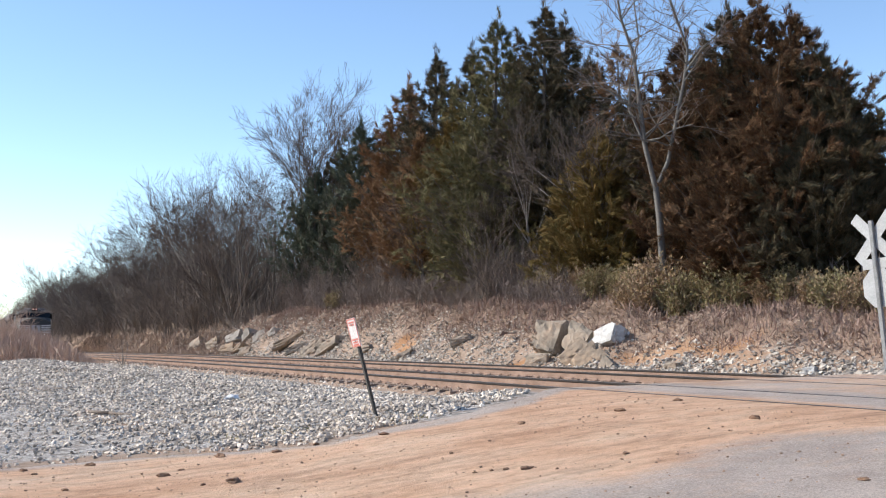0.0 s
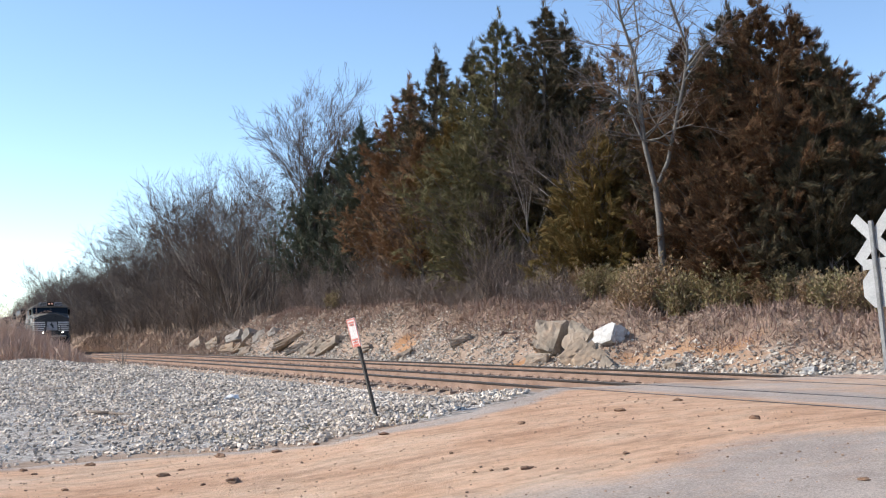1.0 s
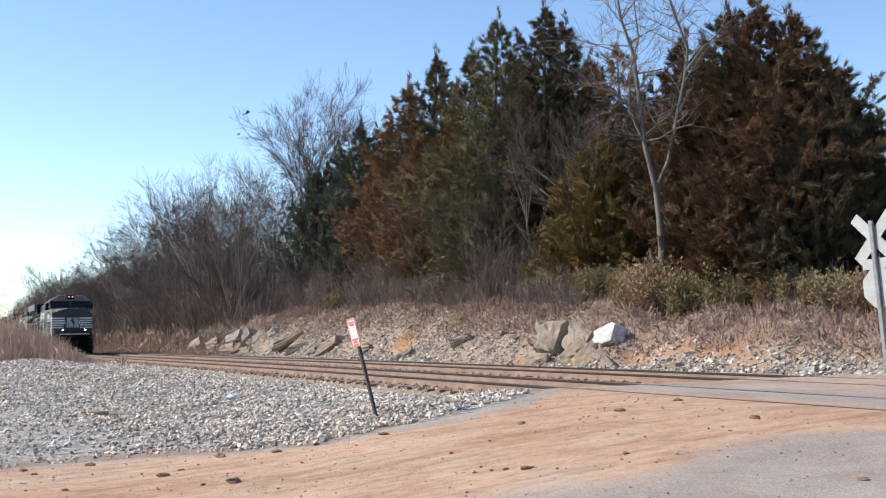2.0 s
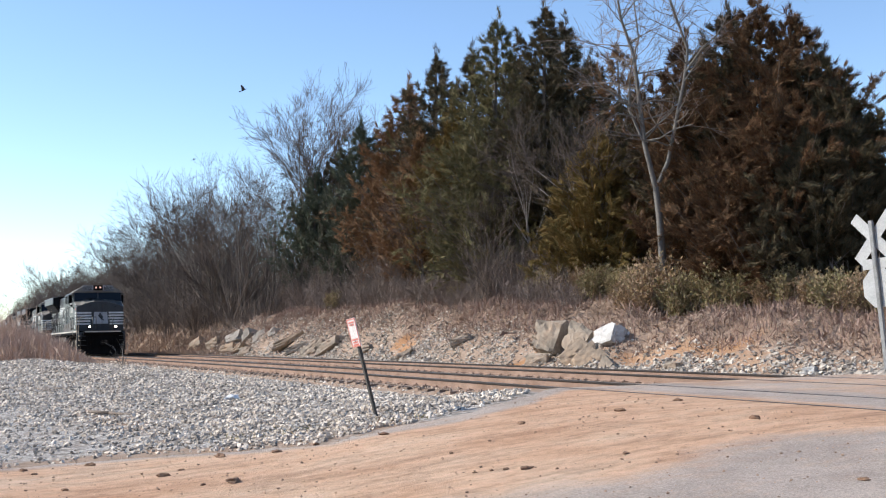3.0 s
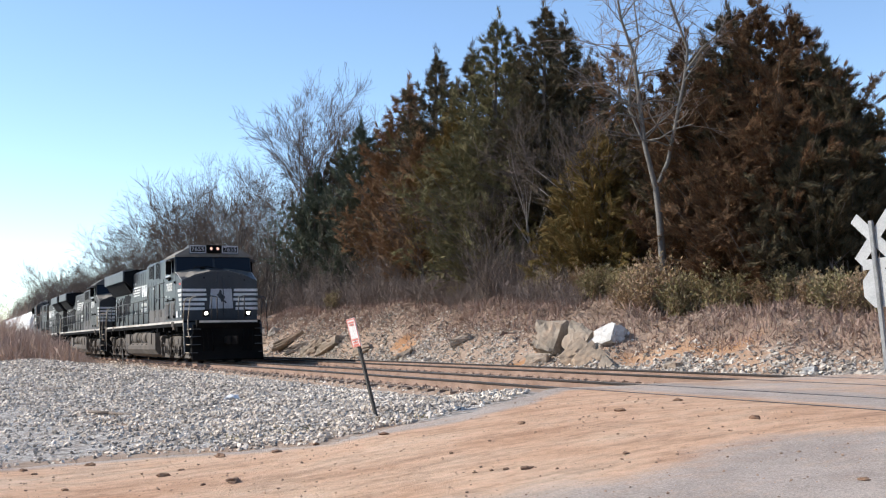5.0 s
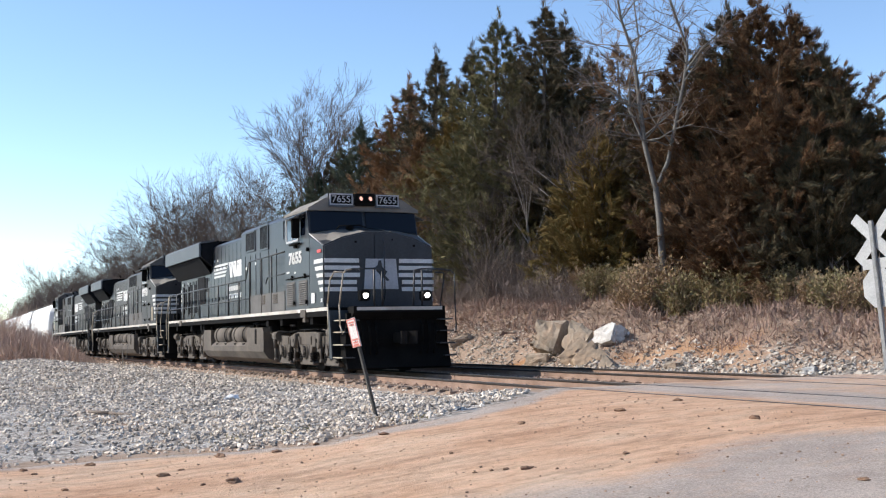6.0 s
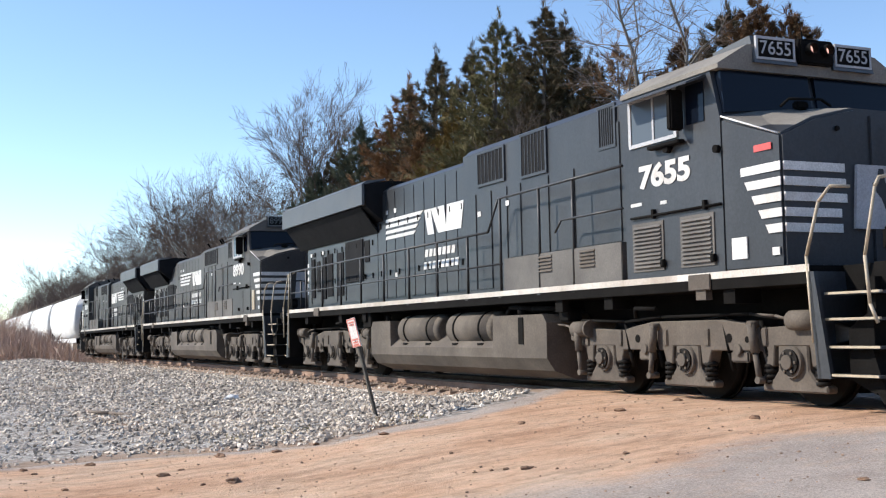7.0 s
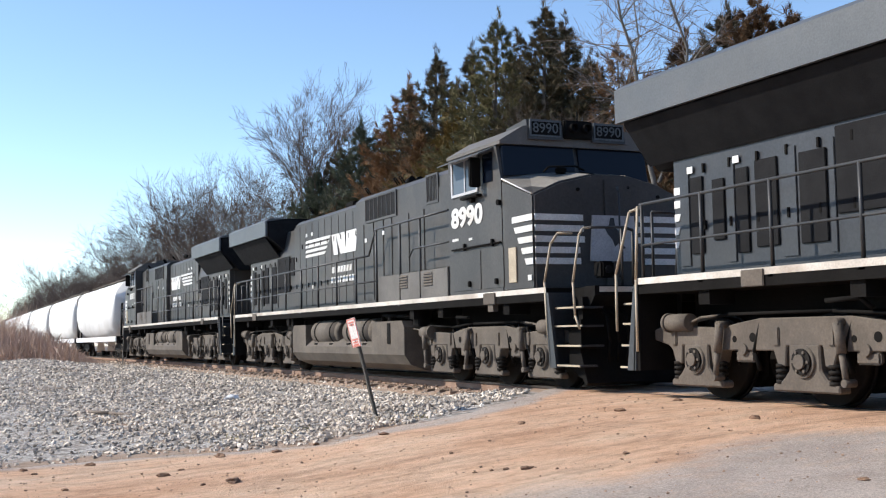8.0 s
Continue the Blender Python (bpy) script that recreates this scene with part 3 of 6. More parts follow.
M_grille = surf("dark_grille", (0.007, 0.007, 0.008), (0.015, 0.015, 0.016), 3.0, 0.8, relief=0.5, fine=60, spec=0.15)
M_wing = surf("grey_radiator_paint", (0.060, 0.067, 0.073), (0.090, 0.097, 0.103), 0.8, 0.5, relief=0.06, stain=(0.12, 0.11, 0.10), amount=0.3)
M_white = surf("dirty_white_paint", (0.58, 0.57, 0.54), (0.80, 0.79, 0.76), 1.5, 0.6, relief=0.06, stain=(0.40, 0.35, 0.29), amount=0.5)
M_stripe_side = surf("grimy_sill_stripe", (0.44, 0.39, 0.33), (0.70, 0.65, 0.58), 1.1, 0.7, relief=0.06, stain=(0.30, 0.23, 0.17), amount=0.7)
M_cream = surf("cream_handrail_paint", (0.36, 0.29, 0.20), (0.52, 0.44, 0.32), 3.0, 0.6, relief=0.06)
M_greyrail = surf("black_handrail_paint", (0.02, 0.02, 0.021), (0.04, 0.04, 0.04), 3.0, 0.5, relief=0.05)
M_nose_grey = surf("grey_nose_panel", (0.36, 0.36, 0.37), (0.50, 0.50, 0.51), 1.5, 0.6, relief=0.05)
M_red = surf("red_label", (0.55, 0.06, 0.06), (0.65, 0.10, 0.09), 3.0, 0.6, relief=0.0)
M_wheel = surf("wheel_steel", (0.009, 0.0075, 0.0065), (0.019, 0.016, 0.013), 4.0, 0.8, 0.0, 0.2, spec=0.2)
M_hopper = surf("chalky_white_hopper_paint", (0.70, 0.69, 0.66), (0.86, 0.85, 0.83), 0.35, 0.6, relief=0.05, stain=(0.45, 0.40, 0.33), amount=0.35, stretch=(1, 1, 0.25), vary=0.06)
M_tan_dust = surf("dust_covered_black_panel", (0.080, 0.072, 0.064), (0.14, 0.128, 0.113), 1.2, 0.7, relief=0.06, stain=(0.15, 0.13, 0.11), amount=0.4)
M_nose_dust = surf("thick_tan_dust", (0.15, 0.135, 0.115), (0.25, 0.225, 0.19), 1.3, 0.8, relief=0.06, stain=(0.08, 0.075, 0.07), amount=0.5)
M_lamp = glow("lit_headlight", (1.0, 0.93, 0.84), 7.0)
M_lens = glow("red_tinted_lens", (0.9, 0.5, 0.4), 0.9)


def glazing(name, tint):
    m, nt, p = tree_of(name)
    p.inputs["Base Color"].default_value = (*tint, 1)
    p.inputs["Roughness"].default_value = 0.08
    p.inputs["Specular IOR Level"].default_value = 0.16
    return m


M_glass = glazing("tinted_cab_glass", (0.006, 0.009, 0.016))
M_glass_side = glazing("side_window_glass", (0.10, 0.12, 0.14))


def B(bm, u0, u1, v0, v1, w0, w1, bevel=0.0, mat=0):
    return box(bm, -u1, -u0, -v1, -v0, w0, w1, bevel, mat)


def loft(bm, sections, cap=True, mat=0):
    """A skin over sections: (u, [(v, w), ...]) with the same count, closed round."""
    rings = [[bm.verts.new((-u, -v, w)) for v, w in pts] for u, pts in sections]
    n = len(rings[0])
    fs = []
    for a, b in zip(rings, rings[1:]):
        for i in range(n):
            fs.append(bm.faces.new((a[i], a[(i + 1) % n], b[(i + 1) % n], b[i])))
    if cap:
        fs += [bm.faces.new(rings[0][::-1]), bm.faces.new(rings[-1])]
    for f in fs:
        f.material_index = mat
    bmesh.ops.recalc_face_normals(bm, faces=fs)
    return fs


def both(half):
    """A symmetric outline from its right half, given from the bottom up."""
    return half + [(-v, w) for v, w in reversed(half)]


def plate(name, thing, mat, u0, u1, w0, w1, v, thick=0.02, bevel=0.006, label="", sides=(1, -1)):
    """A panel standing proud of both flanks, as a part for each flank."""
    made = []
    for s in sides:
        bm = bmesh.new()
        a, b = sorted((s * v, s * (v + thick)))
        B(bm, u0, u1, a, b, w0, w1, bevel)
        made.append(part(name, bm, mat, thing, label))
    return made


def slanted(bm, u_top0, u_top1, u_bot0, u_bot1, w0, w1, v, s, thick=0.006):
    """A thin painted bar on a flank, with slanted ends."""
    a, b = sorted((-s * v, -s * (v + thick)))
    prism(bm, [(-u_bot0, w0), (-u_bot1, w0), (-u_top1, w1), (-u_top0, w1)], 1, a, b)


def lettering(text, height, thing, m, mat, name="road_number", shear=0.0, wide=1.0, thick=0.012):
    cu = bpy.data.curves.new("letters", 'FONT')
    cu.body, cu.size, cu.shear, cu.offset, cu.extrude = text, height / 0.70, shear, (0.018 if height > 0.2 else 0.002) * height / 0.3, 0.002
    cu.align_x, cu.align_y, cu.space_character = 'CENTER', 'CENTER', 1.0
    ob = new("letters", cu)
    bpy.context.view_layer.update()
    me = bpy.data.meshes.new_from_object(ob.evaluated_get(bpy.context.evaluated_depsgraph_get()))
    bpy.data.objects.remove(ob)
    bpy.data.curves.remove(cu)
    me.transform(m @ Matrix.Diagonal((wide, 1, 1, 1)))
    me.name = name
    me.materials.clear()
    me.materials.append(mat)
    o = new(name, me)
    o.parent = thing
    return o


def on_flank(u, v, w, s):
    """A pose that stands writing upright on a flank."""
    return pose(-u, -s * v, w, 90, 0, 0 if s > 0 else 180)


def wheelset(thing, x):
    bm = bmesh.new()
    for s in (-1, 1):
        rod(bm, (0, s * 0.69, 0), (0, s * 0.83, 0), 0.533, 28)
        rod(bm, (0, s * 0.66, 0), (0, s * 0.695, 0), 0.56, 28)
        rod(bm, (0, s * 0.80, 0), (0, s * 0.86, 0), 0.22, 12)
        for k in range(5):
            a = k * 2 * math.pi / 5
            rod(bm, (0.36 * math.cos(a), s * 0.82, 0.36 * math.sin(a)), (0.36 * math.cos(a), s * 0.845, 0.36 * math.sin(a)), 0.06, 8)
    rod(bm, (0, -1.0, 0), (0, 1.0, 0), 0.09, 10)
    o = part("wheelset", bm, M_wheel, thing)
    o.location = (x, 0, 0.533)
    WHEELSETS.append(o)
    return o


def coil(bm, x, y, z0, z1, r, turns=4):
    """A coil spring as a stack of rings."""
    n = turns
    for k in range(n):
        z = z0 + (z1 - z0) * (k + 0.5) / n
        rod(bm, (x, y, z - 0.02), (x, y, z + 0.02), r, 10)
    rod(bm, (x, y, z0), (x, y, z1), r * 0.7, 8)


def six_wheel_truck(thing, centre_u, flip):
    """A three-axle truck; its own space is centred over the middle axle."""
    t = new("truck")
    t.parent = thing
    t.matrix_basis = pose(-centre_u, 0, 0, 0, 0, 180 if flip else 0)
    for x in (-2.0, 0, 2.0):
        wheelset(t, x)
    for s in (-1, 1):
        y = s * 1.14
        # cast beam with a pedestal that drops round each axle box
        bm = bmesh.new()
        top = [(-2.95, 0.90), (-2.62, 0.98), (-2.2, 0.95), (-1.5, 0.92), (-1.15, 0.98), (-0.75, 1.03), (0.75, 1.03), (1.15, 0.98), (1.5, 0.92), (2.2, 0.95), (2.62, 0.98), (2.95, 0.90)]
        low = [(2.95, 0.78), (2.60, 0.70)]
        for c in (2.0, 0.0, -2.0):
            low += [(c + 0.52, 0.64), (c + 0.46, 0.48), (c + 0.32, 0.46), (c + 0.29, 0.70), (c - 0.29, 0.70), (c - 0.32, 0.46), (c - 0.46, 0.48), (c - 0.52, 0.64)]
        low += [(-2.60, 0.70), (-2.95, 0.78)]
        prism(bm, top + low, 1, y - 0.09, y + 0.09)
        bmesh.ops.bevel(bm, geom=list(bm.edges), offset=0.014, segments=1, affect='EDGES')
        for x in (-2.45, -1.55, -0.45, 0.45, 1.55, 2.45):
            B(bm, -x - 0.05, -x + 0.05, *sorted((-y, -y - s * 0.115)), 0.70, 0.92, 0.012)
        frame_ob = part("side_frame", bm, M_grime, t, "dusty cast-steel side frame")
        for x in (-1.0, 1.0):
            # near-black discs stand for the shade inside the casting's holes
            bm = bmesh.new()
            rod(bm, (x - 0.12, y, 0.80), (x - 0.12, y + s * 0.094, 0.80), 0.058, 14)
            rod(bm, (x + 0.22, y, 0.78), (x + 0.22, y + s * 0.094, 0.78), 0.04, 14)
            part("frame_hole", bm, M_shade_black, frame_ob, "dark disc painted as the shade inside a hole")
            bm = bmesh.new()
            rod(bm, (x + 0.05, y + s * 0.05, 0.66), (x + 0.05, y + s * 0.12, 0.66), 0.07, 14)
            B(bm, -x - 0.22, -x + 0.12, *sorted((-y, -y - s * 0.08)), 0.50, 0.64, 0.02)
            part("brake_hanger", bm, M_grime, frame_ob)
        for x in (-2.0, 0.0, 2.0):
            bm = bmesh.new()
            prism(bm, [(x - 0.54, 0.17), (x + 0.54, 0.17), (x + 0.54, 0.25), (x + 0.36, 0.31), (x + 0.26, 0.42), (x + 0.25, 0.72), (x - 0.25, 0.72), (x - 0.26, 0.42), (x - 0.36, 0.31), (x - 0.54, 0.25)], 1, y - 0.08, y + 0.10 * s if s > 0 else y + 0.08)
            bmesh.ops.bevel(bm, geom=list(bm.edges), offset=0.02, segments=1, affect='EDGES')
            rod(bm, (x, y, 0.52), (x, y + s * 0.13, 0.52), 0.185, 22)
            axle_box = part("axle_box", bm, M_grime, t)
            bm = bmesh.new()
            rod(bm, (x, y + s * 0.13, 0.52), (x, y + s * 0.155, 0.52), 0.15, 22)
            part("bearing_recess", bm, M_wheel, axle_box, "near-black bearing cover")
            bm = bmesh.new()
            rod(bm, (x, y + s * 0.15, 0.52), (x, y + s * 0.19, 0.52), 0.085, 16)
            for k in range(6):
                a = k * math.tau / 6
                rod(bm, (x + 0.12 * math.cos(a), y + s * 0.15, 0.52 + 0.12 * math.sin(a)), (x + 0.12 * math.cos(a), y + s * 0.172, 0.52 + 0.12 * math.sin(a)), 0.02, 6)
            part("bearing_cap", bm, M_grime, axle_box)
            for dx in (-0.43, 0.43):
                bm = bmesh.new()
                coil(bm, x + dx, y + s * 0.03, 0.25, 0.50, 0.085, 4)
                part("spring", bm, M_wheel, axle_box)
        for x, lean in ((-0.62, -0.10), (1.40, 0.12), (-2.62, 0.08)):
            bm = bmesh.new()
            rod(bm, (x, y + s * 0.17, 0.96), (x + lean * 0.5, y + s * 0.17, 0.62), 0.055, 12)
            rod(bm, (x + lean * 0.5, y + s * 0.17, 0.62), (x + lean, y + s * 0.17, 0.30), 0.036, 10)
            rod(bm, (x, y + s * 0.05, 0.96), (x, y + s * 0.21, 0.96), 0.05, 10)
            rod(bm, (x + lean, y + s * 0.05, 0.30), (x + lean, y + s * 0.21, 0.30), 0.045, 10)
            part("damper", bm, M_grime, t)
        for x0, x1, z in ((2.05, 2.5, 1.0), (-2.75, -2.35, 0.95)):
            bm = bmesh.new()
            rod(bm, (x0, y + s * 0.12, z), (x1, y + s * 0.12, z), 0.115, 16)
            rod(bm, (x1, y + s * 0.12, z), (x1 + 0.05, y + s * 0.12, z), 0.13, 16)
            pipe(bm, [(x0, y + s * 0.12, z), (x0 - 0.25, y + s * 0.14, z + 0.06), (x0 - 0.6, y + s * 0.10, z + 0.08)], 0.018)
            part("brake_cylinder", bm, M_grime, t)
        bm = bmesh.new()
        pipe(bm, [(-2.6, y + s * 0.08, 1.08), (-1.4, y + s * 0.1, 1.04), (-0.5, y + s * 0.1, 1.09), (1.3, y + s * 0.1, 1.09), (1.9, y + s * 0.12, 1.02)], 0.022)
        for x in (-1.45, -0.75, 0.75, 1.45):
            pipe(bm, [(x, y + s * 0.06, 1.0), (x + 0.12, y + s * 0.08, 0.62), (x + 0.1, y, 0.4)], 0.03)
        pipe(bm, [(-1.1, y + s * 0.12, 1.1), (-1.0, y + s * 0.2, 1.22), (-0.5, y + s * 0.2, 1.2)], 0.03)
        part("brake_rigging", bm, M_shade_black, t)
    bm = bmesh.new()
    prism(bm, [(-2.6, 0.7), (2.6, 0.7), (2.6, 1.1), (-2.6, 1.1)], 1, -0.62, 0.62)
    part("bolster", bm, M_shade_black, t)
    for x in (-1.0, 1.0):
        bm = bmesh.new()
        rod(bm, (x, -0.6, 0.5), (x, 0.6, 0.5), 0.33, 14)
        part("traction_motor", bm, M_shade_black, t)
    # boxes roughly at the gear cases, added to block light under the truck
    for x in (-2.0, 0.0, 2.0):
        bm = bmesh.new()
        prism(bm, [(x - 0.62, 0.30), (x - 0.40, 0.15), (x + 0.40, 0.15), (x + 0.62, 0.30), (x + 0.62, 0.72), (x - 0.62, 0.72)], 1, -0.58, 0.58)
        part("gear_case", bm, M_shade_black, t)
    return t


def stairs(thing, u0, u1, v, s, end):
    """A stepwell at one corner: side sheet, open steps and curved handrails. end +1 at the nose, -1 at the rear."""
    bm = bmesh.new()
    a = u0 if end > 0 else u1
    far = u1 if end > 0 else u0
    d = 1 if far > a else -1
    pts = [(-a, 1.53), (-(a + 0.10 * d), 1.53), (-(a + 0.30 * d), 0.36), (-(a + 0.10 * d), 0.36)]
    prism(bm, pts, 1, *sorted((-s * (v - 0.05), -s * v)))
    prism(bm, [(-a, 1.53), (-(a + 0.05 * d), 1.53), (-(a + 0.15 * d), 0.36), (-(a + 0.12 * d), 0.36)], 1, *sorted((-s * 0.75, -s * v)))
    part("step_side", bm, M_black, thing)
    for w in (0.40, 0.70, 1.00, 1.28):
        bm = bmesh.new()
        B(bm, *sorted((a + 0.14 * d, far)), *sorted((s * (v - 0.34 - 0.12 * (w > 0.6)), s * (v - 0.03 - 0.10 * (w - 0.4)))), w - 0.02, w + 0.01)
        st = part("step", bm, M_black, thing)
        bm = bmesh.new()
        e = s * (v - 0.03 - 0.10 * (w - 0.4))
        B(bm, *sorted((a + 0.14 * d, far)), *sorted((e, e + s * 0.015)), w - 0.012, w + 0.014)
        part("step_edge", bm, M_cream, st, "cream-painted step edge")


def locomotive(number, label, modern=True):
    paint = M_black if modern else M_black2
    thing = tagged(new("locomotive"), label, "locomotive", "locomotives of the train")
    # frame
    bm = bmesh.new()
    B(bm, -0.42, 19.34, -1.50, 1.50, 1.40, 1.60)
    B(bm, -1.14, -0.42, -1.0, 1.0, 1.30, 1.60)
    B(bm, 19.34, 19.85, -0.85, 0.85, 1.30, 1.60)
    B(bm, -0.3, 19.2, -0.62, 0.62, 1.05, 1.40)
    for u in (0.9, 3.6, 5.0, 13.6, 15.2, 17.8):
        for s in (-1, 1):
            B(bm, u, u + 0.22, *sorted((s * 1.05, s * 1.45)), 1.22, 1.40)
    part("underframe", bm, M_shade_black, thing)
    for s in (1, -1):
        bm = bmesh.new()
        B(bm, -0.44, 19.34, *sorted((s * 1.500, s * 1.506)), 1.53, 1.615)
        part("sill_stripe", bm, M_stripe_side, thing, "white reflective sill stripe")
        bm = bmesh.new()
        B(bm, 1.28, 1.72, *sorted((s * 1.5, s * 1.53)), 1.40, 1.60, 0.01)
        B(bm, 1.40, 1.60, *sorted((s * 1.4, s * 1.5)), 1.28, 1.40)
        part("jacking_pad", bm, M_grime, thing)
        bm = bmesh.new()
        B(bm, 16.7, 17.1, *sorted((s * 1.5, s * 1.53)), 1.40, 1.60, 0.01)
        part("jacking_pad", bm, M_grime, thing)
    # cab and nose
    bm = bmesh.new()
    nose = [(-0.02, both([(1.46, 1.60), (1.46, 3.14), (0.95, 3.36), (0.35, 3.50)])), (1.0, both([(1.5, 1.60), (1.5, 3.50), (0.95, 3.60), (0.35, 3.66)]))]
    loft(bm, nose)
    bmesh.ops.bevel(bm, geom=[e for e in bm.edges if e.calc_length() > 0.5], offset=0.03, segments=2, affect='EDGES')
    part("nose", bm, paint, thing)
    for s in (1, -1):
        bm = bmesh.new()
        back = {1.44: (1.48, 3.51), 0.95: (0.95, 3.61), 0.35: (0.35, 3.67)}
        for a, b in (((1.44, 3.15), (0.95, 3.37)), ((0.95, 3.37), (0.35, 3.505))):
            q = [(-0.02, -s * a[0], a[1] + 0.006), (-0.02, -s * b[0], b[1] + 0.006), (-0.99, -s * back[b[0]][0], back[b[0]][1] + 0.006), (-0.99, -s * back[a[0]][0], back[a[0]][1] + 0.006)]
            lo = [bm.verts.new((x, y, z - 0.012)) for x, y, z in q]
            hi = [bm.verts.new(p) for p in q]
            bm.faces.new(hi)
            for i in range(4):
                bm.faces.new((lo[i], lo[(i + 1) % 4], hi[(i + 1) % 4], hi[i]))
        bmesh.ops.recalc_face_normals(bm, faces=bm.faces)
        part("nose_top", bm, M_nose_dust, thing, "dust-covered top of the nose")
        bm = bmesh.new()
        rod(bm, (-0.03, -s * 1.462, 3.152), (-0.98, -s * 1.498, 3.512), 0.012, 6)
        part("nose_edge_strip", bm, M_white, thing, "white strip along the nose's upper edge")
    bm = bmesh.new()
    loft(bm, [(1.0, both([(1.5, 1.60), (1.5, 3.50), (1.05, 3.60), (0.5, 3.64)])), (1.18, both([(1.5, 1.60), (1.5, 4.16), (1.05, 4.42), (0.5, 4.47)])), (3.12, both([(1.5, 1.60), (1.5, 4.16), (1.05, 4.42), (0.5, 4.47)]))])
    part("cab", bm, paint, thing)
    bm = bmesh.new()
    loft(bm, [(0.98, both([(1.52, 4.12), (1.52, 4.18), (1.06, 4.45), (0.5, 4.50)])), (3.14, both([(1.52, 4.12), (1.52, 4.18), (1.06, 4.45), (0.5, 4.50)]))])
    part("cab_roof", bm, M_nose_dust if modern else M_tan_dust, thing)
    for s in (1, -1):
        bm = bmesh.new()
        prism(bm, [(-s * 0.05, 3.69), (-s * 1.45, 3.56), (-s * 1.44, 4.10), (-s * 0.05, 4.16)], 0, -1.10, -0.985)
        bmesh.ops.transform(bm, matrix=Matrix.Translation((-1.05, 0, 3.7)) @ Matrix.Rotation(radians(-8), 4, 'Y') @ Matrix.Translation((1.05, 0, -3.7)), verts=bm.verts)
        part("windshield", bm, M_glass, thing, "dark tinted windshield pane")
        # side window with frame, quarter light, sunshade and mirror
        bm = bmesh.new()
        for u0, u1, w0, w1 in ((1.86, 2.95, 3.40, 3.45), (1.86, 2.95, 4.02, 4.07), (2.90, 2.96, 3.45, 4.02), (1.86, 1.92, 3.45, 4.02), (2.36, 2.40, 3.45, 4.02)):
            B(bm, u0, u1, *sorted((s * 1.5, s * 1.525)), w0, w1)
        win = part("side_window", bm, M_nose_grey, thing, "pale-framed sliding side window")
        bm = bmesh.new()
        B(bm, 1.92, 2.90, *sorted((s * 1.5, s * 1.51)), 3.45, 4.02)
        part("pane", bm, M_glass_side, win)
        plate("quarter_light", thing, M_glass, 1.30, 1.66, 3.52, 4.02, 1.50, 0.012, 0, sides=(s,))
        bm = bmesh.new()
        prism(bm, [(s * -1.5, 4.10), (s * -1.80, 3.98), (s * -1.80, 3.96), (s * -1.5, 4.06)], 0, -2.95, -1.25)
        part("sunshade", bm, paint, thing)
        bm = bmesh.new()
        B(bm, 1.68, 1.78, *sorted((s * 1.53, s * 1.74)), 3.46, 3.98, 0.02)
        part("wind_deflector", bm, M_shade_black, thing)
        bm = bmesh.new()
        B(bm, 1.7, 2.4, *sorted((s * 1.51, s * 1.62)), 3.30, 3.35, 0.01)
        part("arm_rest", bm, M_shade_black, thing)
        if number:
            lettering(number, 0.285 if modern else 0.33, thing, on_flank(2.19 if modern else 2.36, 1.509, 2.96 if modern else 3.0, s), M_white, "road_number", 0.03, 1.42 if modern else 1.36)
        else:
            bm = bmesh.new()
            for k in range(4):
                B(bm, 1.62 + 0.31 * k, 1.82 + 0.31 * k, *sorted((s * 1.5, s * 1.508)), 2.83, 3.10)
            part("road_number", bm, M_white, thing, "row of plain white bars")
        # small plain bars of unreadable writing
        for u, w, l in ((2.72, 2.60, 0.26), (2.15, 2.57, 0.14)):
            bm = bmesh.new()
            B(bm, u, u + l, *sorted((s * 1.5, s * 1.506)), w, w + 0.045)
            part("writing_bar", bm, M_white, thing)
        if modern:
            for u0, u1 in ((2.23, 2.95), (1.17, 1.87)):
                lv = plate("louvre_panel", thing, M_tan_dust, u0, u1, 1.70, 2.36, 1.50, 0.015, 0.004, sides=(s,))[0]
                for k in range(11):
                    bm = bmesh.new()
                    w = 1.75 + k * 0.053
                    prism(bm, [(s * -1.515, w), (s * -1.545, w), (s * -1.515, w + 0.035)], 0, -(u1 - 0.05), -(u0 + 0.05))
                    part("slat", bm, M_tan_dust, lv)
            plate("service_panel", thing, M_white, 0.58, 0.86, 1.74, 2.00, 1.485, 0.02, 0.004, "white square service panel", sides=(s,))
        else:
            for u0, u1 in ((0.95, 1.75), (1.82, 2.95)):
                plate("lower_door", thing, paint, u0, u1, 1.68, 2.36, 1.50, 0.012, 0.004, sides=(s,))
            plate("service_panel", thing, M_cream, 0.52, 0.78, 1.74, 2.32, 1.485, 0.02, 0.004, "cream service panel", sides=(s,))
        bm = bmesh.new()
        rod(bm, (-2.95, -s * 1.53, 2.44), (-1.0, -s * 1.53, 2.44), 0.018, 6)
        for u in (1.3, 2.4):
            B(bm, u, u + 0.05, *sorted((s * 1.5, s * 1.55)), 2.40, 2.52)
        for u in (2.2, 1.15):
            B(bm, u, u + 0.07, *sorted((s * 1.5, s * 1.56)), 1.74, 1.84, 0.01)
        part("hinges", bm, M_shade_black, thing)
        bm = bmesh.new()
        rod(bm, (-1.05, -s * 1.5, 3.12), (-1.05, -s * 1.56, 3.12), 0.05, 10)
        part("mirror_mount", bm, M_shade_black, thing)
        bm = bmesh.new()
        rod(bm, (-2.05, -s * 1.5, 3.28), (-2.05, -s * 1.58, 3.28), 0.06, 10)
        part("mirror_mount", bm, M_shade_black, thing)
        # nose stripes: on the flank with slanted rear ends, and round the front
        for k in range(5):
            w = 2.77 - k * 0.178
            bm = bmesh.new()
            back0 = 0.72 - k * 0.115
